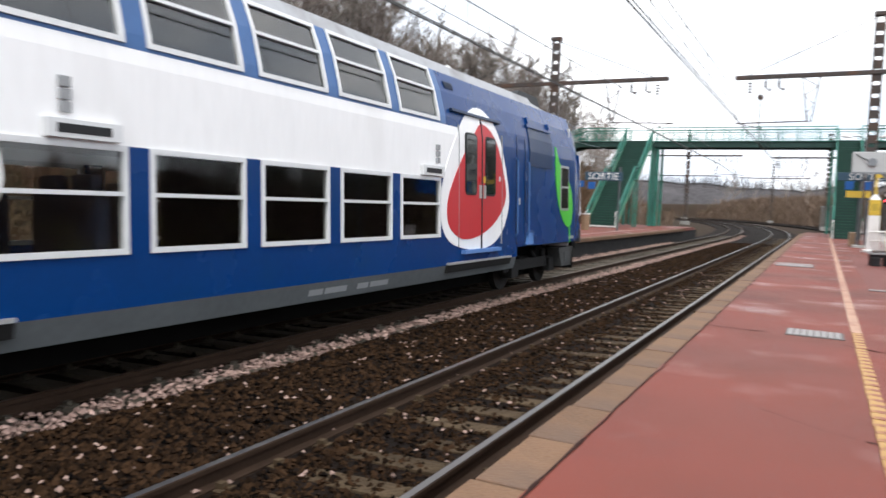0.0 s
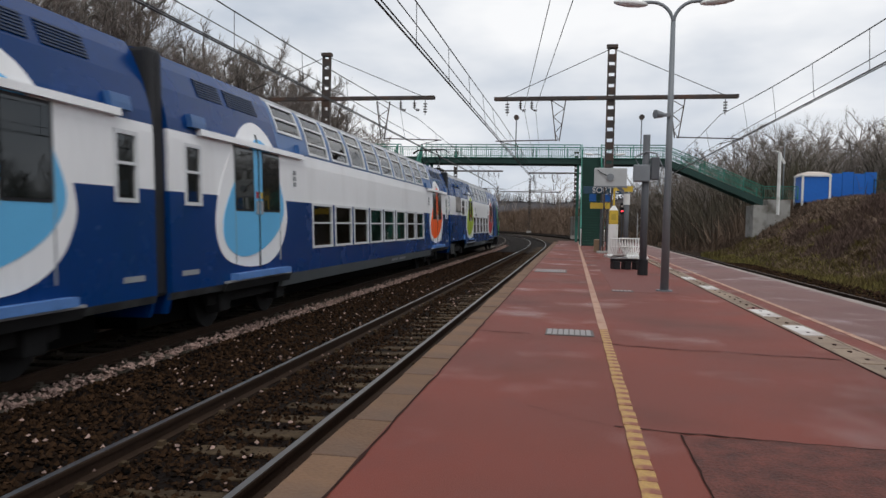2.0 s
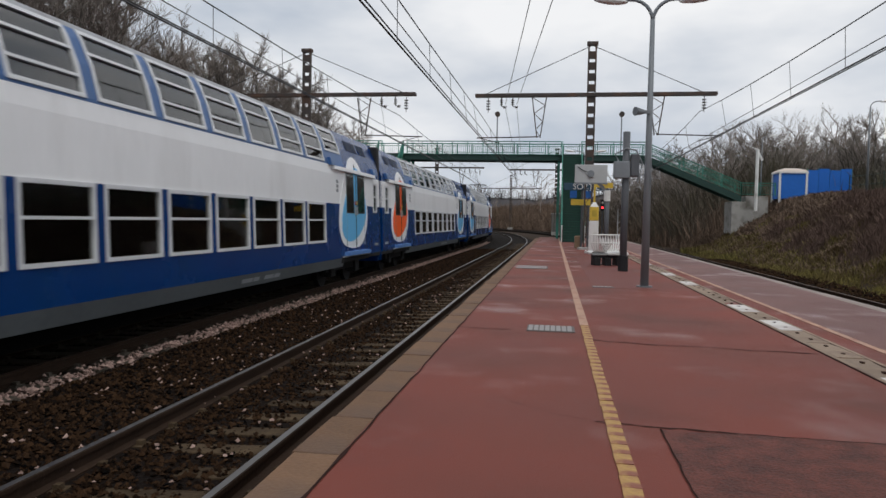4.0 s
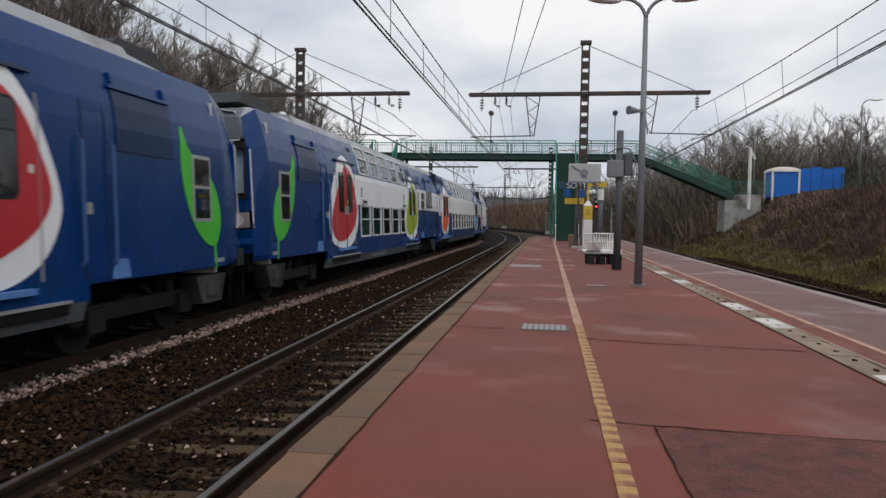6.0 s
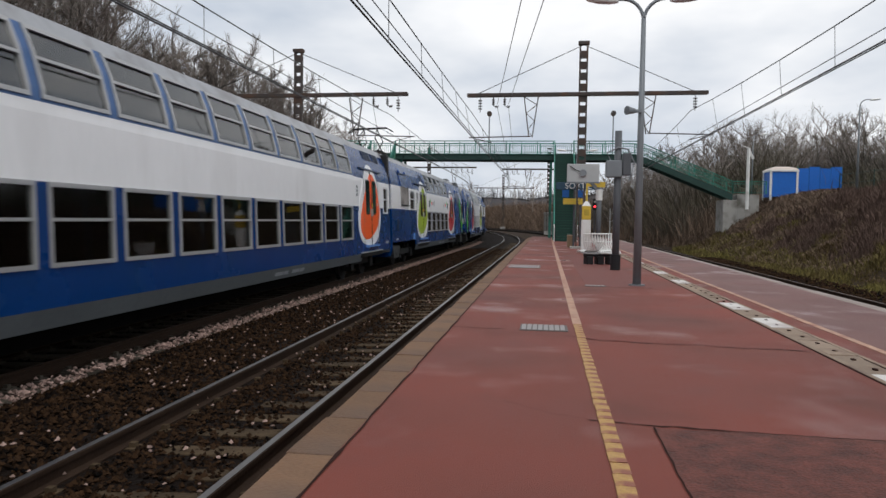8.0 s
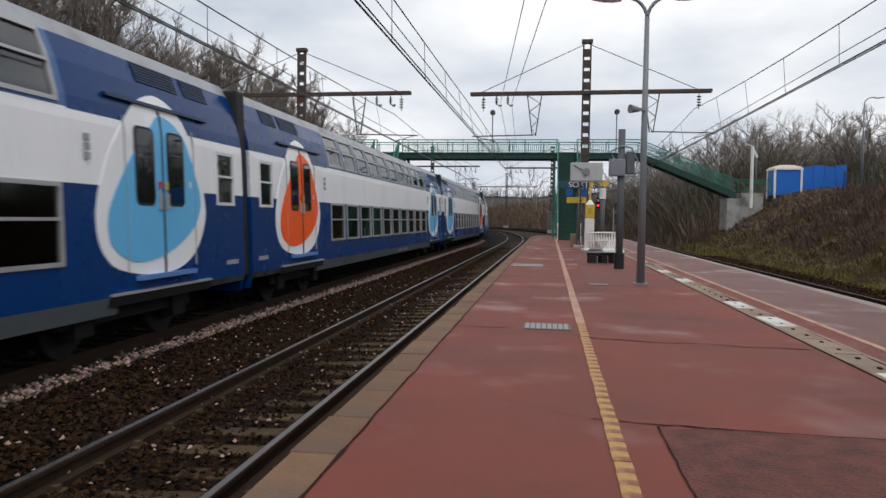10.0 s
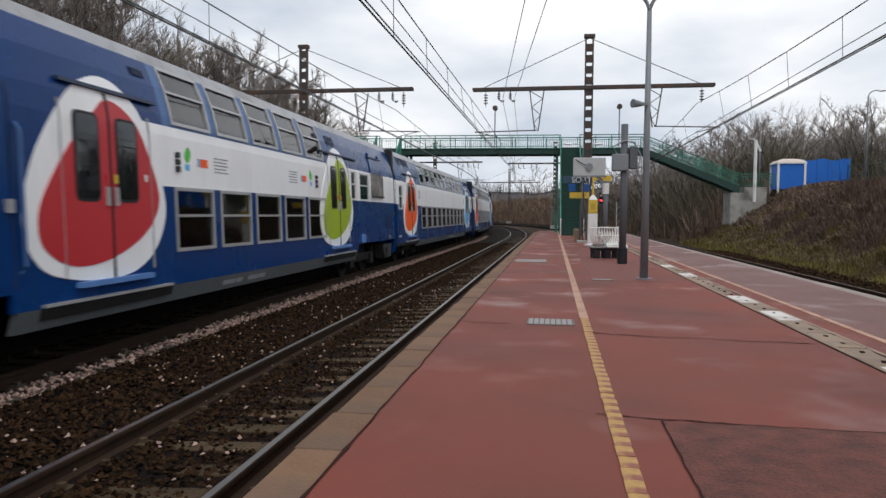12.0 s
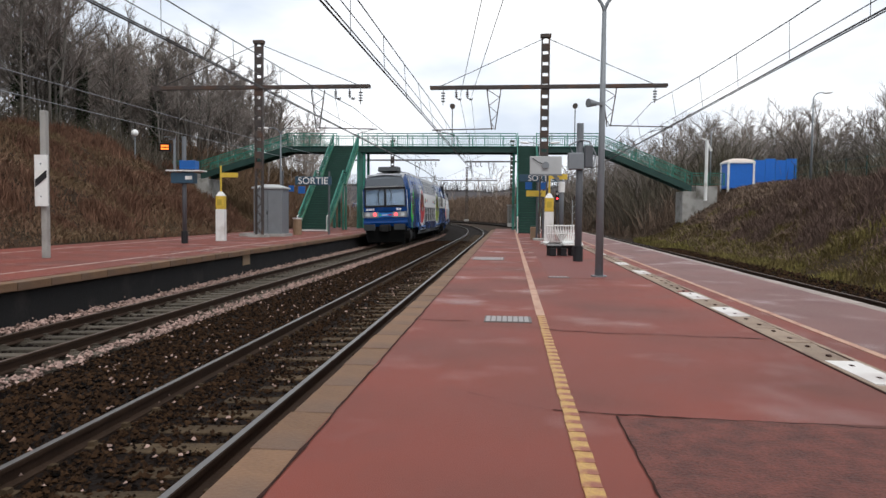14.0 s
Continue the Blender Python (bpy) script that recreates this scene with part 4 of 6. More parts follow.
# information post with grey housing
post = thing("information_post", "dark grey post with camera housings and black foot", "sign post")
px, py = 1.87, 20.4
part("column", rod([(px, py, 0), (px, py, 3.75)], 0.095, 14), M["grey_dark"], post, smooth=True)
part("foot", rod([(px, py, 0), (px, py, 0.42)], 0.135, 14), M["black"], post, "black rubber foot")
part("housing", cube(px - 0.32, px + 0.1, py - 0.18, py + 0.18, 2.5, 2.95, bevel=0.03), M["grey"], post)
part("housing", cube(px + 0.12, px + 0.34, py - 0.16, py + 0.16, 2.55, 3.15, bevel=0.03), M["grey_dark"], post)
part("conduit", rod([(px - 0.2, py - 0.1, 2.95), (px - 0.3, py - 0.1, 3.15), (px, py - 0.1, 3.3)], 0.025, 6), M["grey"], post)
part("conduit", rod([(px + 0.3, py - 0.1, 2.4), (px + 0.42, py - 0.1, 2.9), (px + 0.25, py - 0.1, 3.25), (px, py - 0.1, 3.3)], 0.025, 6), M["grey"], post)

screen = thing("information_screen", "grey backed information screen on an arm and post", "screen")
px, py = 1.92, 28.0
part("column", rod([(px, py, 0), (px, py, 2.55)], 0.09, 14), M["grey_dark"], screen, smooth=True)
part("sleeve", rod([(px, py, 2.1), (px, py, 2.5)], 0.12, 14), M["white_paint"], screen)
part("arm", bar(bmesh.new(), (px, py, 2.45), (px - 0.62, py - 0.05, 3.05), 0.09, 0.12), M["grey"], screen)
body = part("casing", cube(px - 1.2, px - 0.02, py - 0.12, py + 0.12, 2.74, 3.44, bevel=0.03), M["grey_pale"], screen, "pale grey metal casing")
part("hub", rod([(px - 0.62, py - 0.12, 3.1), (px - 0.62, py - 0.2, 3.1)], 0.13, 18), M["grey"], body)
part("rim", cube(px - 1.22, px, py - 0.135, py - 0.115, 2.72, 2.78), M["grey"], body)
part("tag", cube(px - 0.1, px + 0.2, py - 0.08, py - 0.05, 2.58, 2.78), M["yellow"], screen, "yellow tag")
part("cable", tube(bmesh.new(), [(px - 1.1, py - 0.15, 3.36), (px - 0.9, py - 0.16, 3.22), (px - 0.62, py - 0.17, 3.12)], 0.016, 5), M["black"], screen)


def exit_sign(x0, x1, y, z, h, posts, label):
    s = thing("exit_sign", label, "sign")
    board = part("board", cube(x0, x1, y - 0.04, y + 0.04, z, z + h, bevel=0.02), M["sign_blue"], s, "dark slate sign board")
    me = text_mesh("SORTIE", h * 1.12, 0.008)
    me.materials.append(M["white_paint"])
    t = new("letters", me)
    t.parent = board
    t.matrix_local = pose((x0 + x1) / 2, y - 0.05, z + h * 0.47, 90)
    for px in posts:
        part("post", rod([(px, y + 0.06, 0), (px, y + 0.06, z + h + 0.3)], 0.055, 10), M["grey_dark"], s)
    return s


sign = exit_sign(0.45, 2.6, 37.2, 2.88, 0.36, (1.35, 1.66), "slate exit sign with white letters above the platform")
part("pictogram", cube(0.75, 1.08, 37.12, 37.16, 2.50, 2.86), M["pict"], sign, "blue pictogram plate")
part("pictogram", cube(1.5, 1.85, 37.12, 37.16, 2.50, 2.86), M["pict"], sign, "blue pictogram plate")
part("panel", cube(0.80, 1.75, 37.14, 37.18, 2.15, 2.44), M["yellow"], sign, "yellow notice panel")
part("planter", cube(1.05, 1.4, 37.4, 38.2, 0.0, 0.62, bevel=0.04), M["tan"], sign)
sign = exit_sign(-12.15, -10.05, 41.0, 2.78, 0.48, (-10.2, -12.9), "slate exit sign with white letters by the stair")
part("pictogram", cube(-12.5, -12.2, 40.93, 40.97, 2.4, 2.75), M["pict"], sign, "blue pictogram plate")
part("pictogram", cube(-11.95, -11.55, 40.93, 40.97, 2.3, 2.7), M["pict"], sign, "blue pictogram plate")

# the far platform
board = thing("stop_board", "white board with black slash on a concrete post", "sign")
part("post", cube(-12.45, -12.29, 18.63, 18.79, -0.03, 3.9, bevel=0.02), M["concrete"], board)
plate = part("plate", cube(-12.56, -12.2, 18.55, 18.6, 1.36, 2.72), M["white_paint"], board, "white enamel plate")
bm = bmesh.new()
loft(bm, [[(x, yy, z) for x, z in ((-12.54, 1.86), (-12.22, 2.12), (-12.22, 2.32), (-12.54, 2.06))] for yy in (18.54, 18.552)])
part("slash", bm, M["black"], plate)
for z in (1.62, 2.48):
    part("bolt", rod([(-12.38, 18.55, z), (-12.38, 18.53, z)], 0.02, 8), M["grey"], plate)

info = thing("information_post", "grey post with a blue information display", "sign post")
part("column", rod([(-12.88, 28.3, 0), (-12.88, 28.3, 4.2)], 0.085, 12), M["grey_dark"], info, smooth=True)
part("foot", rod([(-12.88, 28.3, -0.03), (-12.88, 28.3, 0.46)], 0.13, 12), M["black"], info)
part("display", cube(-13.35, -12.42, 28.1, 28.5, 2.35, 2.78, bevel=0.03), M["sign_blue"], info, "blue display box")
part("display", cube(-13.0, -12.35, 28.1, 28.5, 2.9, 3.25, bevel=0.03), M["pict"], info, "blue display box")
part("canopy", cube(-13.5, -12.05, 28.0, 28.55, 2.82, 2.87), M["white_paint"], info)
part("lettering", cube(-12.75, -12.48, 28.085, 28.1, 2.5, 2.64), M["white_paint"], info)
part("bracket", rod([(-13.3, 28.3, 2.8), (-13.3, 28.3, 4.1), (-13.5, 28.3, 4.1)], 0.03, 6), M["grey"], info)
disp = thing("departure_display", "small orange lit departure display on a bracket", "display")
part("case", cube(-22.1, -21.4, 45.0, 45.2, 5.0, 5.5), M["black"], disp)
for k in range(2):
    part("line", cube(-22.0, -21.5, 44.98, 45.0, 5.1 + k * 0.18, 5.2 + k * 0.18), M["amber"], disp)
part("pole", rod([(-21.1, 45.1, 2.4), (-21.1, 45.1, 5.9), (-21.8, 45.1, 5.9)], 0.04, 6), M["grey"], disp)

kiosk = thing("switch_cabinet", "grey metal switch cabinet with a pale lid", "cabinet")
part("body", cube(-13.3, -11.75, 37.4, 38.5, -0.03, 2.45, bevel=0.02), M["grey"], kiosk)
part("lid", loft(bmesh.new(), [[(-12.53 - 0.85 * k, 37.95 - 0.62 * k, z), (-12.53 + 0.85 * k, 37.95 - 0.62 * k, z), (-12.53 + 0.85 * k, 37.95 + 0.62 * k, z), (-12.53 - 0.85 * k, 37.95 + 0.62 * k, z)] for k, z in ((1, 2.45), (1, 2.52), (0.4, 2.68))]), M["grey_pale"], kiosk)
for x in (-13.25, -12.5):
    part("door", cube(x, x + 0.70, 37.37, 37.4, 0.1, 2.35), M["grey"], kiosk)
part("door_handle", cube(-12.58, -12.54, 37.33, 37.37, 1.1, 1.3), M["black"], kiosk)
part("plinth", cube(-14.0, -11.6, 37.2, 38.6, -0.03, 0.12), M["concrete"], kiosk)
bin_ = thing("litter_bin", "brown litter bin by the stair", "bin")
part("body", rod([(-11.9, 40.6, -0.03), (-11.9, 40.6, 0.85)], 0.24, 14), M["tan"], bin_)
part("rim", rod([(-11.9, 40.6, 0.85), (-11.9, 40.6, 0.92)], 0.27, 14), M["white_paint"], bin_)
notice = solid("wall_plate", cube(-8.955, -8.93, 24.1, 24.75, -0.55, -0.22), M["tan"], "yellowed number plate on the platform wall", "sign")

signal = thing("trackside_signal", "small white lattice frame beside the side track", "signal")
for x in (5.0, 5.5):
    part("upright", cube(x - 0.03, x + 0.03, 60.0, 60.06, -0.85, 2.4), M["grey_pale"], signal)
for k in range(5):
    part("brace", bar(bmesh.new(), (5.0, 60.03, -0.4 + 0.55 * k), (5.5, 60.03, 0.15 + 0.55 * k), 0.04, 0.03), M["grey_pale"], signal)
part("lamp", cube(5.12, 5.38, 59.95, 60.1, 2.4, 2.75), M["steel"], signal)
beacon = thing("signal_lamp", "far railway signal with red lamp", "signal")
part("pole", rod([(3.9, 62, -0.8), (3.9, 62, 3.2)], 0.06), M["grey_dark"], beacon)
part("head", cube(3.75, 4.05, 61.9, 62.1, 2.3, 3.2, bevel=0.03), M["black"], beacon)
part("lamp", rod([(3.9, 61.9, 2.55), (3.9, 61.86, 2.55)], 0.08, 14), M["lamp_red"], beacon)
part("lamp", rod([(3.9, 61.9, 2.95), (3.9, 61.86, 2.95)], 0.10, 14), M["white_paint"], beacon)

# blue cabin and hoarding on the bank, white camera mast
cabin = thing("site_cabin", "bright blue cabin with white corner posts and pale roof", "cabin")
cx, cy, cz = 17.75, 60.0, 3.42
part("wall", cube(cx - 0.95, cx + 0.95, cy - 0.95, cy + 0.95, cz, cz + 1.95), M["blue_cabin"], cabin)
for a in (-0.95, 0.95):
    for b in (-0.95, 0.95):
        part("corner_post", cube(cx + a - 0.07, cx + a + 0.07, cy + b - 0.07, cy + b + 0.07, cz - 0.3, cz + 2.0), M["white_paint"], cabin)
part("cornice", cube(cx - 1.05, cx + 1.05, cy - 1.05, cy + 1.05, cz + 1.92, cz + 2.04), M["white_paint"], cabin)
bm = bmesh.new()
loft(bm, [[(cx - 1.05 * k, cy - 1.05 * k, z), (cx + 1.05 * k, cy - 1.05 * k, z), (cx + 1.05 * k, cy + 1.05 * k, z), (cx - 1.05 * k, cy + 1.05 * k, z)] for k, z in ((1, cz + 2.04), (0.8, cz + 2.2), (0.45, cz + 2.32))])
part("roof", bm, M["roof_cream"], cabin, "cream domed roof")
hoard = thing("hoarding", "bright blue sheet hoarding on the bank", "fence")
for i in range(4):
    part("panel", cube(19.7 + i * 0.82, 19.7 + i * 0.82 + 0.79, 62.0, 62.06, 3.6, 5.8 + 0.12 * (i % 2)), M["blue_cabin"], hoard)
for i in range(5):
    part("post", cube(19.66 + i * 0.82, 19.72 + i * 0.82, 62.06, 62.12, 3.3, 5.95), M["green"], hoard)
cmast = thing("camera_mast", "white mast with camera arms on the abutment", "mast")
part("column", rod([(14.6, 57.0, 2.4), (14.6, 57.0, 6.9)], 0.12, 12), M["white_paint"], cmast)
part("bracket", bar(bmesh.new(), (14.6, 57.0, 6.8), (14.95, 57.0, 6.1), 0.14, 0.14), M["white_paint"], cmast)
part("camera_arm", rod([(14.6, 57, 6.9), (14.2, 57, 7.05)], 0.04), M["white_paint"], cmast)
fence = thing("fence", "dark mesh fence posts along the bank's crest", "fence")
for i in range(14):
    part("post", rod([(22.8 + i * 0.2, 62 - i * 2.6, 3.2), (22.8 + i * 0.2, 62 - i * 2.6, 5.4)], 0.04, 6), M["green_dark"], fence)
for z in (3.9, 4.6, 5.3):
    part("rail", rod([(22.8, 62, z), (25.4, 28.2, z)], 0.02, 5), M["green_dark"], fence)


# ---- the train ----
PROFILE = [(0.48, 1.31), (0.79, 1.40), (3.1, 1.40), (3.4, 1.37), (3.85, 1.265), (4.2, 1.13), (4.42, 1.0), (4.50, 0.65), (4.54, 0.0)]


def side_x(z):
    for (z0, x0), (z1, x1) in zip(PROFILE, PROFILE[1:]):
        if z <= z1:
            return x0 + (x1 - x0) * (z - z0) / (z1 - z0)
    return 0.0


def levels(z0, z1):
    cut = sorted({z0, z1, *[z for z, _ in PROFILE if z0 < z < z1]})
    return cut


def slab(bm, side, y0, y1, z0, z1, inner, outer):
    """A plate on the carriage's side that follows its profile."""
    zs = levels(z0, z1)
    secs = []
    for y in (y0, y1):
        ring = [(side * (side_x(z) + outer), y, z) for z in zs] + [(side * (side_x(z) + inner), y, z) for z in reversed(zs)]
        secs.append(ring)
    return loft(bm, secs)


def shaped(bm, side, outline, inner, outer):
    """A plate on the side from rows of (z, y0, y1)."""
    secs = []
    for z, y0, y1 in outline:
        secs.append([(side * (side_x(z) + inner), y0, z), (side * (side_x(z) + outer), y0, z),
                     (side * (side_x(z) + outer), y1, z), (side * (side_x(z) + inner), y1, z)])
    return loft(bm, secs)


EGG_WHITE = ((0.0, 3.73), (-0.55, 3.56), (-0.95, 3.25), (-1.42, 2.65), (-1.68, 2.03), (-1.66, 1.55), (-1.38, 1.22), (-0.85, 1.08), (-0.2, 1.03), (0.5, 1.09),
             (1.05, 1.36), (1.36, 1.8), (1.38, 2.15), (1.2, 2.65), (0.88, 3.22), (0.5, 3.6))
EGG_COLOUR = ((0.06, 3.42), (-0.3, 3.22), (-0.87, 2.70), (-1.33, 2.13), (-1.46, 1.77), (-1.34, 1.45), (-0.8, 1.24), (0.0, 1.31), (0.80, 1.62), (1.2, 2.06), (1.05, 2.58), (0.62, 3.20))
LEAF = ((2.42, 3.35), (2.2, 3.0), (1.75, 2.78), (1.3, 2.45), (1.08, 2.0), (1.12, 1.6), (1.33, 1.38), (1.7, 1.46), (2.1, 1.8), (2.36, 2.3), (2.46, 2.8))


def rounded_rows(points, y, side, scale=1.0, rows=30):
    """Rows of (z, y0, y1) of a smooth closed outline through the points, set at y and mirrored by side."""
    n, curve = len(points), []
    for i in range(n):
        p = [points[(i + k) % n] for k in (-1, 0, 1, 2)]
        for k in range(8):
            t = k / 8
            curve.append(tuple(0.5 * (2 * p[1][a] + (p[2][a] - p[0][a]) * t + (2 * p[0][a] - 5 * p[1][a] + 4 * p[2][a] - p[3][a]) * t * t
                                      + (3 * p[1][a] - p[0][a] - 3 * p[2][a] + p[3][a]) * t ** 3) for a in (0, 1)))
    lo, hi = min(c[1] for c in curve), max(c[1] for c in curve)
    out = []
    for i in range(rows + 1):
        z = lo + 0.002 + (hi - lo - 0.004) * (0.5 - 0.5 * math.cos(math.pi * i / rows))
        cut = []
        for (a0, z0), (a1, z1) in zip(curve, curve[1:] + curve[:1]):
            if (z0 - z) * (z1 - z) <= 0 and z0 != z1:
                cut.append(a0 + (a1 - a0) * (z - z0) / (z1 - z0))
        a, b = sorted((y + side * min(cut) * scale, y + side * max(cut) * scale))
        out.append((z, a, b))
    return out


def soft_plate(bm, side, y0, y1, z0, z1, inner, outer, r):
    """A plate with rounded corners."""
    rows = []
    for a in (0, 30, 60, 90):
        d = r * (1 - math.sin(math.radians(a)))
        rows.append((z0 + r * (1 - math.cos(math.radians(a))), y0 + d, y1 - d))
    rows += [(z0 + z1 - z, a, b) for z, a, b in reversed(rows)]
    return shaped(bm, side, rows, inner, outer)


def wall(bm, side, h0, h1, z0, z1, holes):
    """A wall strip from h0 to h1 along the carriage, left open between the given pairs."""
    at = h0
    for a, b in sorted(holes):
        if a > at:
            slab(bm, side, at, a, z0, z1, -0.07, 0.0)
        at = b
    if h1 > at:
        slab(bm, side, at, h1, z0, z1, -0.07, 0.0)
    return bm


def window(ob, side, y0, y1, z0, z1, bars, frame_mat, pane_mat, w=0.055):
    bm = bmesh.new()
    slab(bm, side, y0, y0 + w, z0, z1, -0.05, 0.022)
    slab(bm, side, y1 - w, y1, z0, z1, -0.05, 0.022)
    slab(bm, side, y0 + w, y1 - w, z0, z0 + w, -0.05, 0.022)
    slab(bm, side, y0 + w, y1 - w, z1 - w, z1, -0.05, 0.022)
    for b in bars:
        slab(bm, side, y0 + w, y1 - w, b - 0.02, b + 0.02, -0.05, 0.026)
    win = part("window", bm, frame_mat, ob)
    bm = bmesh.new()
    slab(bm, side, y0 + w, y1 - w, z0 + w, z1 - w, -0.022, -0.012)
    pane = part("pane", bm, pane_mat, win)
    pane.visible_shadow = False


def door(ob, side, y, color, modern=False, gutter=(-1.36, 1.6)):
    surround = part("door_surround", shaped(bmesh.new(), side, rounded_rows(EGG_WHITE, y, side), -0.01, 0.012), M["white"], ob, "white pear-shaped outline round the doors")
    leafs = part("door", shaped(bmesh.new(), side, rounded_rows(EGG_COLOUR, y, side), 0.0, 0.022), color, ob, "coloured drop-shaped double door")
    for a, b in ((-0.97, -0.25), (0.2, 0.95)) if modern else ((-0.72, -0.27), (0.17, 0.62)):
        a, b = sorted((side * a, side * b))
        part("door_rubber", soft_plate(bmesh.new(), side, y + a - 0.035, y + b + 0.035, 2.05, 3.20, 0.0, 0.028, 0.04 if modern else 0.10), M["black"], leafs)
        part("door_pane", soft_plate(bmesh.new(), side, y + a, y + b, 2.09, 3.16, 0.0, 0.034, 0.03 if modern else 0.08), M["pane_door"], leafs)
    part("door_seam", slab(bmesh.new(), side, y - 0.02, y + 0.02, 1.0, 3.5, 0.0, 0.030), M["black"], leafs)
    for a in (-1.0, 1.0):
        part("door_seam", slab(bmesh.new(), side, y + a - 0.006, y + a + 0.006, 1.1, 3.3, 0.0, 0.026), M["mark"], leafs)
    for a in (-0.1, 0.1):
        part("door_handle", slab(bmesh.new(), side, y + a - 0.035, y + a + 0.035, 2.0, 2.25, 0.0, 0.05), M["frame_grey"], leafs)
        part("door_button", slab(bmesh.new(), side, y + a - 0.03, y + a + 0.03, 2.30, 2.42, 0.0, 0.04), M["yellow"] if a * side > 0 else M["red"], leafs)
    part("door_sticker", slab(bmesh.new(), side, y + side * 0.86 - 0.035, y + side * 0.86 + 0.035, 2.36, 2.46, 0.0, 0.03), M["frame_white"], leafs)
    if modern:
        part("door_step", slab(bmesh.new(), side, y - 1.2, y + 1.2, 0.84, 0.95, -0.05, 0.16), M["step_blue"], ob, "worn light blue folding step")
        part("gutter", slab(bmesh.new(), side, y - 2.25, y + 2.25, 3.22, 3.32, -0.02, 0.10), M["white"], ob, "white door hood over the doors")
        for a in (-2.28, 2.28):
            part("gutter_end", slab(bmesh.new(), side, y + a - 0.22, y + a + 0.22, 3.32, 3.52, -0.02, 0.09), M["sky_blue"], ob)
    else:
        part("door_step", slab(bmesh.new(), side, y - 0.8, y + 0.85, 0.97, 1.04, -0.05, 0.10), M["step_blue"], ob, "worn light blue folding step")
        a, b = sorted((side * gutter[0], side * gutter[1]))
        part("gutter", slab(bmesh.new(), side, y + a, y + b, 3.52, 3.57, -0.02, 0.06), M["vent"], ob, "thin dark rain strip over the doors")
    box_ = part("step_box", slab(bmesh.new(), side, y - 1.45, y + 1.45, 0.66, 0.80, -0.02, 0.05), M["under"], ob, "black step housing in the skirt")
    part("step_edge", slab(bmesh.new(), side, y - 1.45, y + 1.45, 0.80, 0.835, -0.02, 0.065), M["frame_grey"], box_, "bright metal step edge")


def emblem(ob, side, y, way):
    """Plain leaf, tag and lines of small print on the white band; way is the direction away from the door."""
    rows = [(2.72 + 0.26 * i / 10, y - 0.09 * math.sin(math.pi * i / 10) ** 0.7 - 0.004 + way * 0.004 * i, y + 0.09 * math.sin(math.pi * i / 10) ** 0.7 + 0.004 + way * 0.004 * i) for i in range(11)]
    part("leaf_emblem", shaped(bmesh.new(), side, rows, 0.0, 0.006), M["leaf"], ob, "small green leaf emblem")
    part("sticker", slab(bmesh.new(), side, y - 0.07, y + 0.07, 2.60, 2.70, 0.0, 0.006), M["azure"], ob, "pale blue square mark")
    a, b = sorted((y + way * 0.35, y + way * 0.72))
    tag = part("sticker", slab(bmesh.new(), side, a, b, 2.68, 2.82, 0.0, 0.006), M["orange"], ob, "orange and grey tag")
    part("sticker_end", slab(bmesh.new(), side, a, a + 0.08, 2.68, 2.82, 0.0, 0.009), M["azure"], tag)
    for k in range(5):
        a, b = sorted((y + way * 0.98, y + way * (1.52 - 0.07 * (k % 2))))
        part("print_line", slab(bmesh.new(), side, a, b, 2.62 + k * 0.06, 2.64 + k * 0.06, 0.0, 0.006), M["mark"], tag)


def seat_mesh():
    bm = bmesh.new()
    box(bm, -0.48, 0.48, -0.09, 0.09, 0.35, 1.12, bevel=0.05)
    box(bm, -0.48, 0.48, 0.05, 0.5, 0.32, 0.46, bevel=0.04)
    for x in (-0.25, 0.25):
        box(bm, x - 0.16, x + 0.16, -0.07, 0.07, 1.1, 1.27, bevel=0.05)
    return finish("seat", bm, M["seat"])


SEAT = seat_mesh()


def bogie(ob, y):
    bm = bmesh.new()
    for x in (-1.02, 1.02):
        box(bm, x - 0.07, x + 0.07, y - 1.75, y + 1.75, 0.42, 0.66, bevel=0.02)
        for d in (-1.25, 1.25):
            box(bm, x - 0.14, x + 0.14, y + d - 0.2, y + d + 0.2, 0.28, 0.62, bevel=0.03)
            tube(bm, [(x, y + d + 0.34, 0.4), (x, y + d + 0.34, 0.85)], 0.08)
        tube(bm, [(x, y - 0.5, 0.55), (x, y - 0.1, 0.85)], 0.05)
    box(bm, -0.9, 0.9, y - 0.25, y + 0.25, 0.4, 0.7)
    b = part("bogie", bm, M["under"], ob, "black steel bogie frame")
    for d in (-1.25, 1.25):
        for x in (-0.7525, 0.7525):
            bm = bmesh.new()
            tube(bm, [(x - 0.065, y + d, 0.46), (x + 0.065, y + d, 0.46)], 0.46, 28)
            tube(bm, [(x - 0.09, y + d, 0.46), (x + 0.09, y + d, 0.46)], 0.17, 16)
            part("wheel", bm, M["under"], b)


def cabinet_box(ob, side, y0, y1):
    bm = bmesh.new()
    zs = ((0.86, 0.0), (0.38, 0.22))
    secs = []
    for z, d in zs:
        secs.append([(side * 1.0, y0 + d, z), (side * 1.33, y0 + d, z), (side * 1.33, y1 - d, z), (side * 1.0, y1 - d, z)])
    loft(bm, secs)
    box(bm, side * 1.33, side * 1.36, (y0 + y1) / 2 - 0.2, (y0 + y1) / 2 + 0.2, 0.5, 0.74)
    part("equipment_box", bm, M["box_grey"], ob, "grey underfloor equipment box")


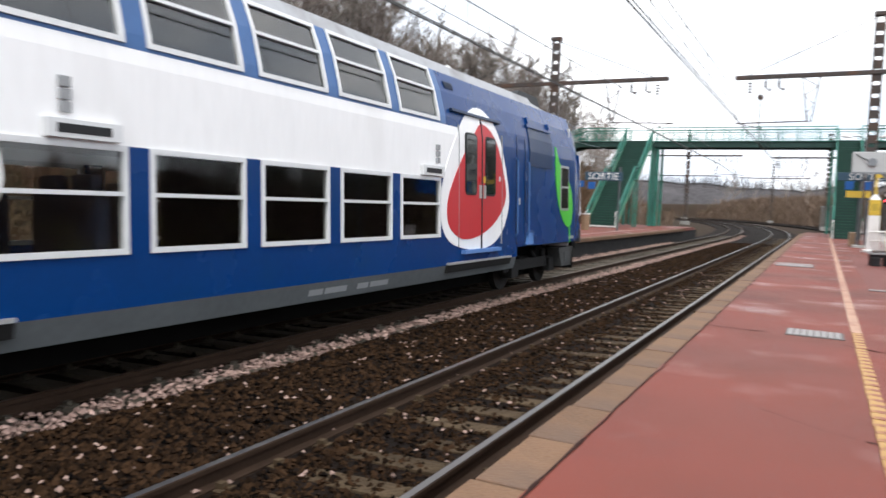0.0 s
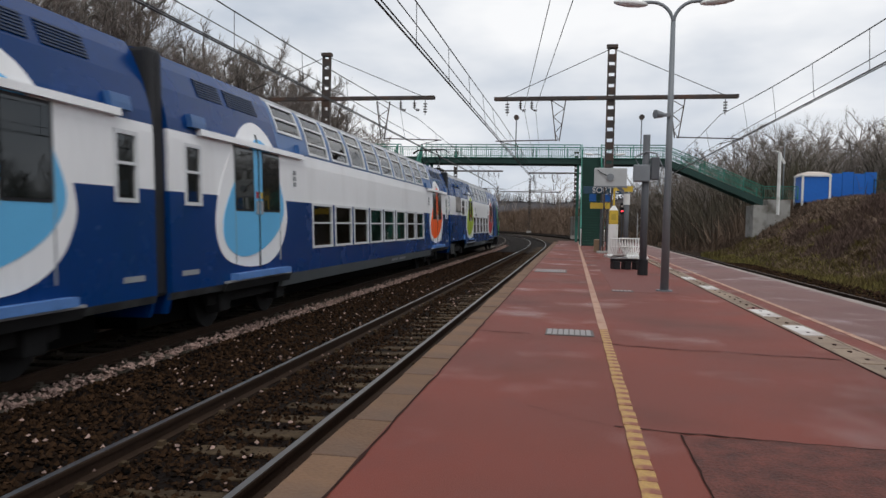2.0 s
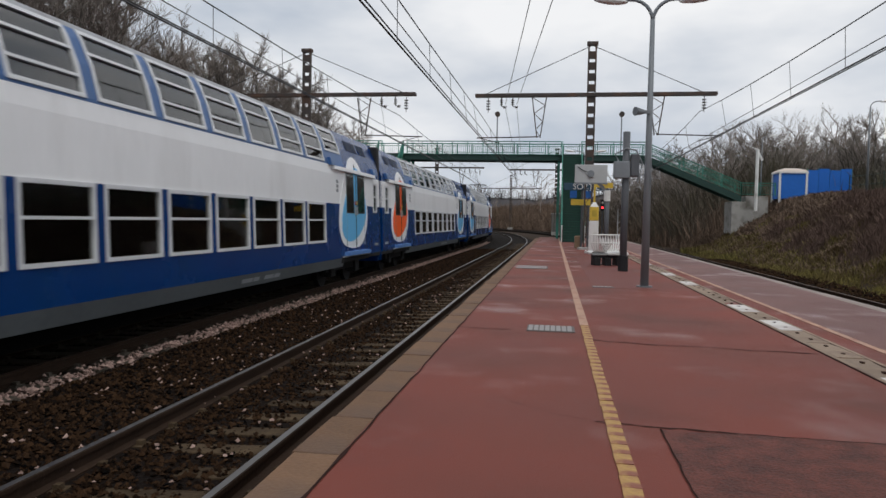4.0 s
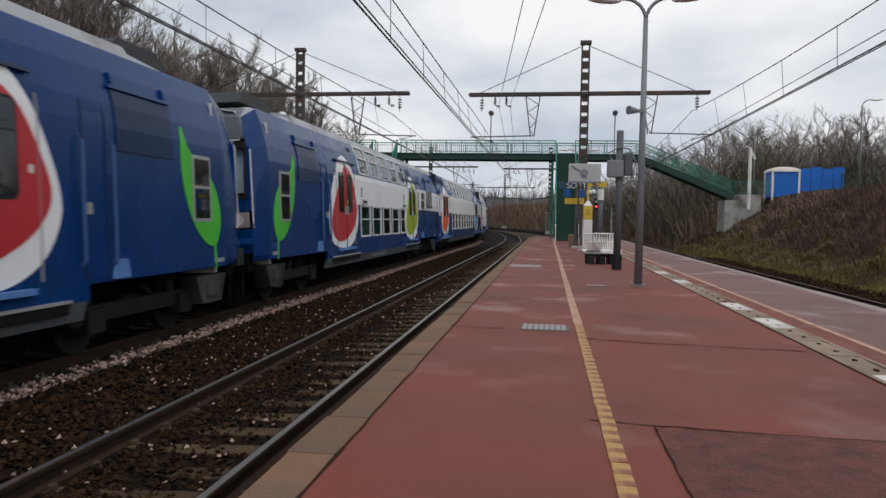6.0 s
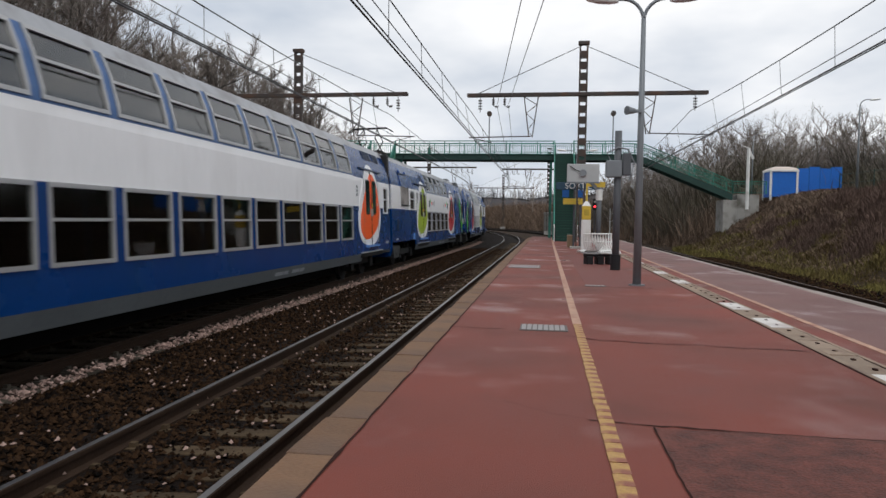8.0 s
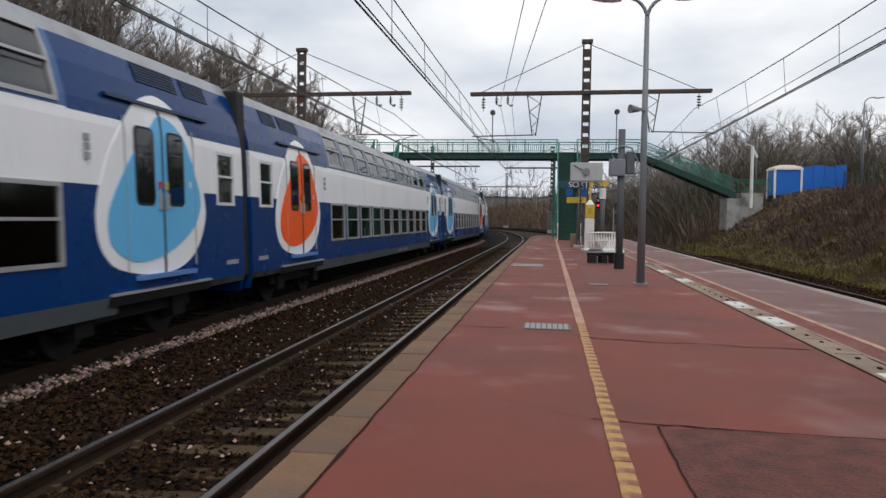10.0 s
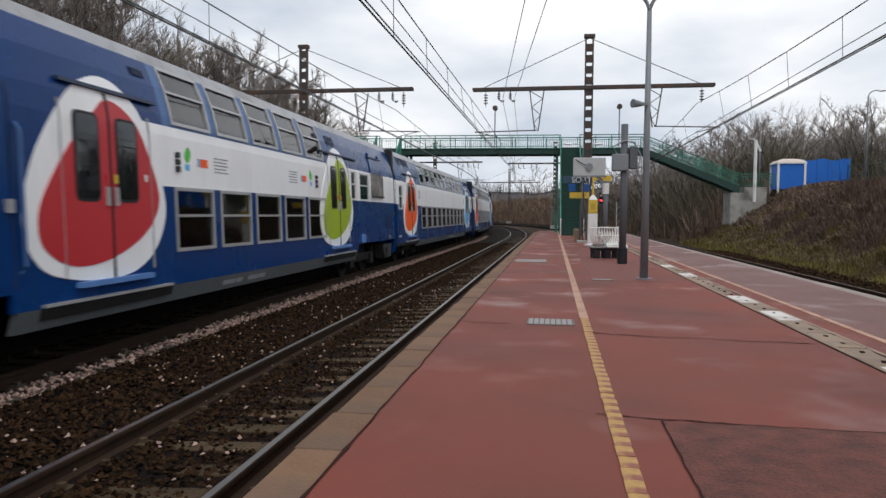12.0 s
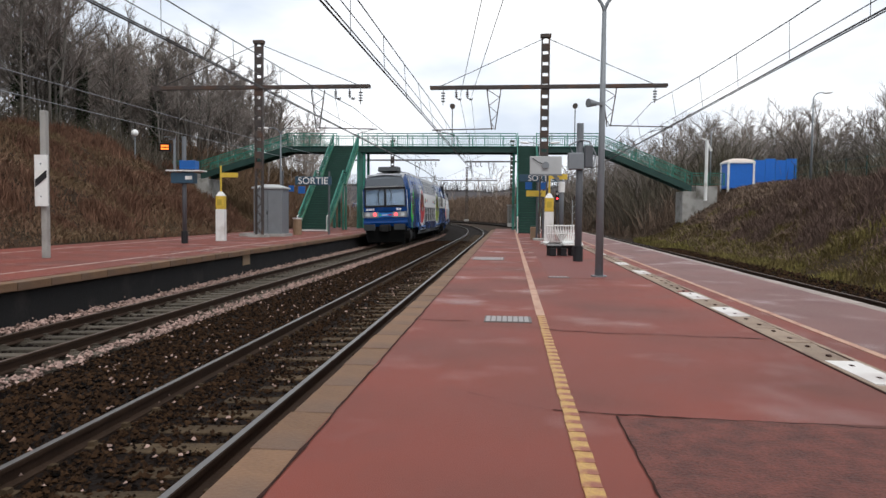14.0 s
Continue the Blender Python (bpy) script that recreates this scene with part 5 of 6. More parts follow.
def roof_shell(ob, h0, h1, z_from, material):
    zs = [z for z in levels(z_from, 4.54)]
    ring = [(side_x(z), z) for z in zs] + [(-side_x(z), z) for z in reversed(zs[:-1])]
    inner = [(x * 0.95, z - 0.06) for x, z in reversed(ring)]
    bm = loft(bmesh.new(), [[(x, y, z) for x, z in ring + inner] for y in (h0, h1)])
    return part("roof", bm, material, ob)


def common(ob, h0, h1):
    """Floors, ends, lining, underframe and bogies between the two ends."""
    part("floor", cube(-1.30, 1.30, h0 + 0.02, h1 - 0.02, 0.985, 1.05), M["under"], ob)
    part("upper_floor", cube(-1.31, 1.31, h0 + 0.3, h1 - 0.3, 2.45, 2.55), M["inside"], ob)
    # oversized black core, added to stand for the dark void below the floor
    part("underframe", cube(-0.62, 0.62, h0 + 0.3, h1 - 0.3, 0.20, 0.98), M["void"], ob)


def end_wall(ob, y, t):
    ring = [(side_x(z) - 0.01, z) for z, _ in PROFILE] + [(-side_x(z) + 0.01, z) for z, _ in reversed(PROFILE[:-1])]
    part("end_wall", loft(bmesh.new(), [[(x, yy, z) for x, z in ring] for yy in (y, y + t)]), M["blue"], ob)
    s = 1 if t < 0 else -1
    bm = bmesh.new()
    box(bm, -1.33, 1.33, min(y, y + s * 0.24), max(y, y + s * 0.24), 0.75, 4.35, bevel=0.06)
    part("gangway", bm, M["black"], ob, "black rubber gangway bellows")


def middle_car(first, last, curved):
    """A trailer: doors near both ends, two decks of windows between."""
    ob = thing("railway_carriage", "blue and white double-deck carriage with " + first[1] + " and " + last[1] + " doors", "train", "carriages of the train")
    n = 25.2 if curved else 26.65
    h = n / 2
    h0, h1 = -h + 0.2, h - 0.2
    common(ob, h0, h1)
    step, wide, many = (1.62, 1.42, 8) if curved else (1.575, 1.35, 10)
    low = [((i - (many - 1) / 2) * step - wide / 2, (i - (many - 1) / 2) * step + wide / 2) for i in range(many)]
    step_up, wide_up = (1.645, 1.38) if curved else (1.575, 1.38)
    up = [((i - 4.5) * step_up - wide_up / 2, (i - 4.5) * step_up + wide_up / 2) for i in range(10)]
    edge = 8.25 if curved else 7.95
    door_y = 9.3 if curved else 10.13
    small = [(-h + 0.62, -h + 1.14), (h - 1.14, h - 0.62)] if curved else [(-h + 0.62, -h + 1.34), (h - 1.34, h - 0.62)]
    top = 4.34 if curved else 4.19
    sill = 3.34 if curved else 3.24
    for side in (1, -1):
        bm = bmesh.new()
        wall(bm, side, h0, h1, 0.79, 1.27, [])
        wall(bm, side, h0, h1, 1.27, 2.10, low)
        wall(bm, side, h0, h1, 2.10, 2.30, low + small)
        part("lower_panel", bm, M["blue"], ob)
        bm = bmesh.new()
        wall(bm, side, h0, h1, 2.30, 3.06, small)
        wall(bm, side, h0, -edge, 3.06, 3.22, [])
        wall(bm, side, -edge, edge, 3.06, sill, [])
        wall(bm, side, edge, h1, 3.06, 3.22, [])
        part("white_band", bm, M["white"], ob)
        for a, b in ((h0, -edge), (edge, h1)):
            part("upper_panel", wall(bmesh.new(), side, a, b, 3.22, 4.2, []), M["blue"], ob)
        bm = bmesh.new()
        wall(bm, side, -edge, edge, sill, sill + 0.04, [])
        if curved:
            wall(bm, side, -edge, edge, sill + 0.04, 3.70, up[1:-1])
            wall(bm, side, -edge, edge, 3.70, top, up)
        else:
            wall(bm, side, -edge, edge, sill + 0.04, top, up)
        part("pillar_panel", bm, M["sky_blue"], ob, "light blue panel between the upper windows")
        part("skirt", wall(bmesh.new(), side, -door_y + 1.2, door_y - 1.2, 0.54, 0.79, []), M["skirt"], ob, "dusty grey skirt")
        for a, b in low:
            window(ob, side, a, b, 1.27, 2.30, [1.85], M["frame_white"] if curved else M["frame_grey"], M["pane_light"] if curved else M["pane"])
        for a, b in small:
            window(ob, side, a, b, 2.10, 3.06, [2.62], M["frame_white"], M["pane_door"])
        for i, (a, b) in enumerate(up):
            short = curved and i in (0, len(up) - 1)
            bars = [4.02] if short else [4.02] + ([3.66] if i % 3 else []) if curved else [3.78]
            window(ob, side, a, b, 3.70 if short else sill + 0.04, top, bars, M["frame_white"] if curved else M["frame_grey"], M["pane_top"])
        door(ob, side, door_y, first[0], curved)
        door(ob, side, -door_y, last[0], curved)
        for y in (door_y - 1.85, -door_y + 1.85):
            for k in range(3):
                part("pictogram", slab(bmesh.new(), side, y - 0.05, y + 0.05, 2.62 + k * 0.12, 2.71 + k * 0.12, 0.0, 0.03), M["mark"], ob)
        for y, wide_half in ((door_y + 0.25, 0.62), (door_y + 1.5, 0.42)):
            for q in (y, -y):
                bm = bmesh.new()
                for k in range(7):
                    slab(bm, side, q - wide_half, q + wide_half, 3.90 + k * 0.045, 3.925 + k * 0.045, 0.0, 0.02)
                part("grille", bm, M["vent"], ob, "dark louvred ventilation grille")
        for k, wdt in enumerate((0.5, 0.28, 0.5, 0.3)):
            part("lettering", slab(bmesh.new(), side, 1.2 + k * 0.55, 1.2 + k * 0.55 + wdt, 0.62, 0.70, 0.0, 0.006), M["mark"], ob)
        for q in (-h + 0.5, h - 1.0):
            part("lettering", slab(bmesh.new(), side, q, q + 0.5, 1.02, 1.10, 0.0, 0.006), M["mark"], ob)
        for a, b in ((h0, -door_y - 1.45), (door_y + 1.45, h1)):
            part("sole_bar", wall(bmesh.new(), side, a, b, 0.68, 0.79, []), M["box_grey"], ob, "dirty grey sole bar")
    roof_shell(ob, h0, -edge, 4.2, M["blue"] if curved else M["roof"])
    roof_shell(ob, edge, h1, 4.2, M["blue"] if curved else M["roof"])
    roof_shell(ob, -edge, edge, top, M["roof"])
    end_wall(ob, h0, 0.06)
    end_wall(ob, h1, -0.06)
    bogie(ob, -h + 3.6)
    bogie(ob, h - 3.6)
    for i in range(8):
        for x in (-0.78, 0.78):
            piece("seat", SEAT, ob, pose(x, -5.9 + 1.6 * i, 0.79))
    for i in range(9):
        for x in (-0.72, 0.72):
            piece("seat", SEAT, ob, pose(x, -7.0 + 1.6 * i, 2.5))
    return ob, n


def cab_front(ob, h):
    """The driver's end, looking along -y at y = -h."""
    def face(x0, x1, z0, z1, d0=0.0, d1=0.03, bevel=0.0):
        return cube(x0, x1, -h - d1, -h - d0, z0, z1, bevel=bevel)
    # nose shell: from the side section to a slightly narrower face
    front = [(1.0, 1.26), (1.1, 1.30), (2.28, 1.30), (3.33, 1.22), (3.55, 1.16), (3.91, 1.06), (4.05, 0.96), (4.12, 0.55), (4.15, 0.0)]
    rear = PROFILE
    r0 = [(x, -h, z) for z, x in front] + [(-x, -h, z) for z, x in reversed(front[:-1])]
    low_rear = [(1.0, 1.385), (1.1, 1.40)] + [(min(z, 4.24), x) for z, x in rear[2:]]
    r1 = [(x, -h + 0.7, z) for z, x in low_rear] + [(-x, -h + 0.7, z) for z, x in reversed(low_rear[:-1])]
    r2 = [(x, -h + 3.2, z) for z, x in rear] + [(-x, -h + 3.2, z) for z, x in reversed(rear[:-1])]
    bm = bmesh.new()
    loft(bm, [r0, r1], cap=False)
    me = finish("nose", bm, [M["blue"], M["roof"]])
    for p in me.polygons:
        if p.center.z > 3.95:
            p.material_index = 1
    nose = new("nose", me)
    nose.parent = ob
    q1, q2 = r1[5:12], r2[5:12]
    bm = bmesh.new()
    a, b = [bm.verts.new(v) for v in q1], [bm.verts.new(v) for v in q2]
    for k in range(len(a) - 1):
        bm.faces.new((a[k], a[k + 1], b[k + 1], b[k]))
    part("cab_roof", bm, M["roof"], ob, "pale grey cab roof")
    part("bulkhead", cube(-1.3, 1.3, -h + 0.9, -h + 0.95, 0.95, 4.0), M["inside"], ob)
    part("driver_desk", cube(-1.05, 1.05, -h + 0.15, -h + 0.7, 1.8, 2.42, bevel=0.05), M["under"], ob)
    bm = bmesh.new()
    for x0, x1, z0, z1 in ((-1.29, 1.29, 2.08, 2.36), (-1.29, 1.29, 1.40, 1.72), (-1.29, -1.22, 2.36, 3.40), (1.22, 1.29, 2.36, 3.40)):
        box(bm, x0, x1, -h - 0.03, -h + 0.02, z0, z1)
    part("front_panel", bm, M["blue"], ob)
    bm = bmesh.new()
    for x0, x1, z0, z1 in ((-1.2, 1.2, 3.38, 3.50), (-1.22, 1.22, 2.34, 2.40), (-1.22, -1.16, 2.40, 3.38), (1.16, 1.22, 2.40, 3.38), (-0.04, 0.04, 2.40, 3.38)):
        box(bm, x0, x1, -h - 0.045, -h + 0.02, z0, z1)
    part("windscreen_frame", bm, M["black"], ob, "black windscreen surround")
    # added panels behind the glass: the sky's reflection as plain colour
    for x0, x1 in ((-1.14, -0.06), (0.06, 1.14)):
        part("sun_blind", cube(x0, x1, -h + 0.10, -h + 0.12, 2.46, 3.34), M["blind"], ob, "pale blue-grey panel standing for sky reflected in the windscreen")
    for x0, x1 in ((-1.16, -0.04), (0.04, 1.16)):
        p = part("windscreen", cube(x0, x1, -h - 0.02, -h - 0.01, 2.40, 3.38), M["screen"], ob)
        p.visible_shadow = False
    bm = bmesh.new()
    loft(bm, [[(x * 1.0, -h - 0.04, 3.57), (x * 0.93, -h - 0.01, 4.0), (x * 0.93, -h + 0.3, 4.0), (x * 1.0, -h + 0.3, 3.57)] for x in (-1.16, 1.16)])
    part("visor", bm, M["visor"], ob, "grey destination panel above the windscreen")
    bm = bmesh.new()
    loft(bm, [[(x, -h - 0.02, 4.0), (x * 0.93, -h + 0.16, 4.22), (x * 0.93, -h + 0.7, 4.28), (x, -h + 0.7, 4.0)] for x in (-1.06, 1.06)])
    part("roof_edge", bm, M["visor"], ob, "grey sloping roof edge over the visor")
    part("rain_bar", face(-1.1, 1.1, 3.52, 3.55, 0.04, 0.07), M["frame_white"], ob)
    for s in (-1, 1):
        w = part("wiper", tube(bmesh.new(), [(s * 0.2, -h - 0.07, 3.5), (s * 0.42, -h - 0.1, 3.1), (s * 0.36, -h - 0.09, 2.65)], 0.022), M["black"], ob)
        tube_b = bmesh.new()
        box(tube_b, s * 0.36 - 0.015, s * 0.36 + 0.015, -h - 0.09, -h - 0.06, 2.5, 3.12)
        part("wiper_blade", tube_b, M["black"], w)
        lamp = part("lamp_panel", face(s * 0.83 - 0.42, s * 0.83 + 0.42, 1.74, 2.06, 0.0, 0.05, 0.02), M["lamp_panel"], ob, "grey lamp panel")
        part("headlight", tube(bmesh.new(), [(s * 1.02, -h - 0.04, 1.9), (s * 1.02, -h - 0.075, 1.9)], 0.115, 20), M["lamp_glass"], lamp, "clear round headlight")
        part("tail_light", tube(bmesh.new(), [(s * 0.63, -h - 0.04, 1.92), (s * 0.63, -h - 0.075, 1.92)], 0.085, 20), M["lamp_red"], lamp, "glowing red tail light")
        buf = part("buffer", tube(bmesh.new(), [(s * 0.88, -h + 0.0, 1.17), (s * 0.88, -h - 0.45, 1.17)], 0.12, 16), M["buffer"], ob)
        bm = bmesh.new()
        box(bm, s * 0.88 - 0.33, s * 0.88 + 0.33, -h - 0.52, -h - 0.44, 1.0, 1.35, bevel=0.03)
        part("buffer_plate", bm, M["buffer"], buf, "dark grey rectangular buffer plate")
        part("hand_rail", tube(bmesh.new(), [(s * 1.325, -h + 0.02, 1.75), (s * 1.335, -h - 0.03, 1.85), (s * 1.30, -h - 0.03, 3.3), (s * 1.26, -h + 0.02, 3.4)], 0.016), M["frame_white"], ob)
    part("nameplate", face(-0.41, 0.41, 1.76, 2.02, 0.0, 0.04), M["plate_blue"], ob, "bright blue panel with plain bars")
    bm = bmesh.new()
    box(bm, -0.2, 0.12, -h - 0.047, -h - 0.04, 1.86, 1.91)
    part("emblem", bm, M["frame_white"], ob)
    part("emblem", cube(0.17, 0.38, -h - 0.047, -h - 0.04, 1.85, 1.92), M["red"], ob)
    part("emblem", cube(-0.36, -0.26, -h - 0.047, -h - 0.04, 1.84, 1.93), M["leaf"], ob)
    for a, b, k in ((-1.12, -0.62, 4), (0.66, 0.98, 2)):
        for i in range(k):
            q = a + (b - a) * i / k
            part("number_bar", cube(q, q + (b - a) / k * 0.75, -h - 0.037, -h - 0.03, 2.16, 2.27), M["frame_white"], ob)
    part("coupler", cube(-0.3, 0.3, -h - 0.5, -h + 0.1, 0.95, 1.32, bevel=0.05), M["under"], ob, "black automatic coupler")
    part("coupler_head", cube(-0.2, 0.2, -h - 0.62, -h - 0.5, 0.92, 1.24, bevel=0.04), M["under"], ob)
    bm = bmesh.new()
    box(bm, -1.2, 1.2, -h - 0.02, -h + 0.3, 0.85, 1.40)
    box(bm, -1.1, 1.1, -h - 0.12, -h - 0.04, 0.3, 0.85)
    part("prow", loft(bmesh.new(), [[(-w, -h - d, z), (w, -h - d, z), (w, -h + 0.6, z), (-w, -h + 0.6, z)] for z, w, d in ((1.22, 1.26, 0.02), (1.42, 1.318, 0.10), (1.58, 1.305, 0.0))]), M["blue"], ob, "blue sloping lower nose")
    # real apron, its colour deepened to hold the shade under the nose
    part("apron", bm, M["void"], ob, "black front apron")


def end_car(marked):
    """A motor coach with a driver's cab at its -y end; marked ones carry small emblems on the white band."""
    ob = thing("railway_carriage", "blue and white motor coach with driver's cab, red and green doors", "train", "carriages of the train")
    n = 25.2
    h = n / 2
    h1 = h - 0.2
    hc = h - 0.4

    def u(a):
        return a + 0.25 - h
    common(ob, -hc + 0.4, h1)
    low = [(u(8.55 + 1.6 * i), u(8.55 + 1.6 * i + 1.34)) for i in range(5)]
    small = [(u(18.78), u(19.36)), (u(19.76), u(20.94))]
    frames = M["frame_grey"] if marked else M["frame_white"]
    for side in (1, -1):
        bm = bmesh.new()
        wall(bm, side, u(4.95), u(19.5), 0.79, 1.0, [])
        wall(bm, side, -hc + 0.7, h1, 1.0, 1.30, [])
        wall(bm, side, -hc + 0.7, h1, 1.30, 1.80, low)
        wall(bm, side, -hc + 0.7, h1, 1.80, 2.32, low)
        wall(bm, side, -hc + 0.7, u(7.0), 2.32, 2.92, [])
        wall(bm, side, -hc + 0.7, u(7.0), 2.92, 3.25, [])
        wall(bm, side, -hc + 0.7, u(8.3), 3.25, 4.22, [])
        wall(bm, side, u(16.4), h1, 3.25, 4.22, [])
        part("lower_panel", bm, M["blue"], ob)
        bm = bmesh.new()
        wall(bm, side, u(7.0), h1, 2.32, 3.20, small)
        wall(bm, side, u(7.0), h1, 3.20, 3.25, [])
        part("white_band", bm, M["white"], ob)
        bm = bmesh.new()
        wall(bm, side, u(8.3), u(16.4), 3.25, 3.29, [])
        wall(bm, side, u(8.3), u(16.4), 3.29, 4.22, low)
        part("pillar_panel", bm, M["sky_blue"], ob, "light blue panel between the upper windows")
        bm = bmesh.new()
        wall(bm, side, u(5.0), u(19.3), 0.54, 0.79, [])
        part("skirt", bm, M["skirt"], ob, "dusty grey skirt")
        for a, b in low:
            window(ob, side, a, b, 1.30, 2.32, [1.87], frames, M["pane"] if marked else M["pane_light"])
            window(ob, side, a, b, 3.29, 4.22, [3.82], frames, M["pane_top"])
        for a, b in small:
            window(ob, side, a, b, 2.32, 3.20, [2.80], M["frame_white"], M["pane_door"])
        door(ob, side, u(6.85), M["red"], gutter=(-0.95 * side, 1.24 * side))
        door(ob, side, u(17.55), M["lime"], gutter=(-1.36 * side, 2.02 * side))
        bm = shaped(bmesh.new(), side, rounded_rows(LEAF, u(0), 1), 0.0, 0.014)
        shaped(bm, side, [(0.98, u(1.25), u(1.29)), (1.42, u(1.28), u(1.36))], 0.0, 0.014)
        part("leaf_emblem", bm, M["leaf"], ob, "green leaf painted round the cab window")
        glazing = part("cab_window", soft_plate(bmesh.new(), side, u(1.45), u(2.1), 1.80, 2.92, 0.0, 0.026, 0.04), M["frame_grey"], ob, "metal-framed cab side window")
        for z0, z1 in ((1.86, 2.36), (2.41, 2.86)):
            part("pane", slab(bmesh.new(), side, u(1.51), u(2.04), z0, z1, 0.0, 0.032), M["pane_door"], glazing)
        panel = part("cab_panel", slab(bmesh.new(), side, u(2.72), u(4.26), 2.78, 3.62, 0.0, 0.02), M["vent_blue"], ob, "dark recessed side panel")
        part("panel_lip", slab(bmesh.new(), side, u(2.65), u(4.32), 3.64, 3.69, 0.0, 0.05), M["blue"], panel)
        for a in (2.75, 4.15):
            part("latch", slab(bmesh.new(), side, u(a), u(a + 0.08), 3.72, 3.86, 0.0, 0.05), M["blue"], panel)
        for a in (4.42, 5.1):
            part("grab_rail", tube(bmesh.new(), [(side * 1.41, u(a), 1.23), (side * 1.47, u(a), 1.3), (side * 1.47, u(a), 2.82), (side * 1.41, u(a), 2.9)], 0.022), M["sky_blue"], ob)
        crew = part("crew_door", soft_plate(bmesh.new(), side, u(4.52), u(5.0), 1.05, 3.42, 0.0, 0.008, 0.1), M["blue"], ob, "narrow blue crew door")
        for a in (4.5, 5.0):
            part("door_seam", slab(bmesh.new(), side, u(a), u(a + 0.02), 1.05, 3.35, 0.0, 0.012), M["vent"], crew)
        part("door_handle", slab(bmesh.new(), side, u(4.9), u(5.0), 1.9, 2.05, 0.0, 0.05), M["frame_grey"], crew)
        vent = part("vent_panel", slab(bmesh.new(), side, u(21.26), u(22.95), 3.25, 3.74, 0.0, 0.03), M["blue"], ob, "blue ventilation panel")
        part("vent_lower", slab(bmesh.new(), side, u(21.28), u(22.93), 2.52, 3.245, 0.0, 0.028), M["soot"], vent, "white panel with brown soot")
        part("vent_lip", slab(bmesh.new(), side, u(21.2), u(23.0), 3.76, 3.80, 0.0, 0.06), M["vent"], vent)
        part("vent_sill", slab(bmesh.new(), side, u(21.3), u(22.92), 2.47, 2.51, 0.0, 0.06), M["buffer"], vent)
        for a in (21.35, 22.75):
            part("latch", slab(bmesh.new(), side, u(a), u(a + 0.08), 3.80, 3.92, 0.0, 0.05), M["blue"], vent)
        part("hatch", soft_plate(bmesh.new(), side, u(23.35), u(23.95), 1.44, 1.90, 0.0, 0.012, 0.03), M["vent_blue"], ob, "small blue hatch")
        part("access_panel", slab(bmesh.new(), side, u(22.3), u(22.32), 1.05, 2.3, 0.0, 0.006), M["vent"], ob)
        for c0, c1, z0, z1 in ((16.97, 17.68, 3.80, 4.05), (15.95, 16.25, 3.88, 4.0), (7.75, 8.1, 3.94, 4.06)):
            bm = bmesh.new()
            for k in range(6):
                q = z0 + (z1 - z0) * k / 6
                slab(bm, side, u(c0), u(c1), q, q + (z1 - z0) / 11, 0.0, 0.02)
            part("grille", bm, M["vent"], ob, "dark louvred ventilation grille")
        for a in (8.62, 15.55):
            for k in range(3):
                part("pictogram", slab(bmesh.new(), side, u(a), u(a + 0.1), 2.56 + k * 0.11, 2.65 + k * 0.11, 0.0, 0.04), M["buffer"] if marked else M["mark"], ob)
        if marked:
            emblem(ob, side, u(9.0), 1)
            emblem(ob, side, u(15.2), -1)
        else:
            for a in (8.5, 15.05):
                unit = part("camera_box", slab(bmesh.new(), side, u(a), u(a + 0.75), 2.34, 2.50, 0.0, 0.07), M["frame_white"], ob, "white box with a dark slot above the window")
                part("slot", slab(bmesh.new(), side, u(a + 0.12), u(a + 0.66), 2.38, 2.46, 0.0, 0.075), M["black"], unit)
        for k, wdt in enumerate((0.5, 0.28, 0.5, 0.3)):
            part("lettering", slab(bmesh.new(), side, u(10.2 + k * 0.55), u(10.2 + k * 0.55 + wdt), 0.62, 0.70, 0.0, 0.006), M["mark"], ob)
        for a in (0.95, 23.6):
            part("lettering", slab(bmesh.new(), side, u(a), u(a + 0.4), 1.08, 1.15, 0.0, 0.006), M["mark"], ob)
        cabinet_box(ob, side, u(0.75), u(1.9))
        cabinet_box(ob, side, u(23.0), u(24.4))
        for a in (4.1, 19.9):
            bm = bmesh.new()
            shaped(bm, side, [(1.03, u(a) - 0.02, u(a) + 0.34), (1.29, u(a) + 0.04, u(a) + 0.28)], -0.02, 0.06)
            part("foot_step", bm, M["step_blue"], ob, "light blue foot step bracket")
    roof_shell(ob, -hc + 3.2, h1, 4.22, M["roof"])
    end_wall(ob, h1, -0.06)
    before = set(ob.children)
    cab_front(ob, hc)
    for o in ob.children:
        if o not in before and not o.name.startswith("nose"):
            o.location.z -= 0.07
    bogie(ob, u(3.2))
    bogie(ob, u(20.8))
    for i in range(5):
        for x in (-0.78, 0.78):
            piece("seat", SEAT, ob, pose(x, u(8.7 + 1.6 * i), 0.79))
            piece("seat", SEAT, ob, pose(x * 0.92, u(8.7 + 1.6 * i), 2.5))
    bm = bmesh.new()
    loft(bm, [[(x, u(1.3), 4.45), (x, u(1.6), 4.72), (x, u(2.8), 4.72), (x, u(3.2), 4.45)] for x in (-0.58, 0.58)])
    part("roof_box", bm, M["buffer"], ob, "dark grey roof equipment housing")
    bm = bmesh.new()
    tube(bm, [(0, u(5.6), 4.6), (0, u(5.6), 4.74)], 0.09)
    bmesh.ops.create_icosphere(bm, subdivisions=2, radius=0.14, matrix=pose(0, u(5.6), 4.74))
    part("roof_aerial", bm, M["white_paint"], ob)
    return ob, n


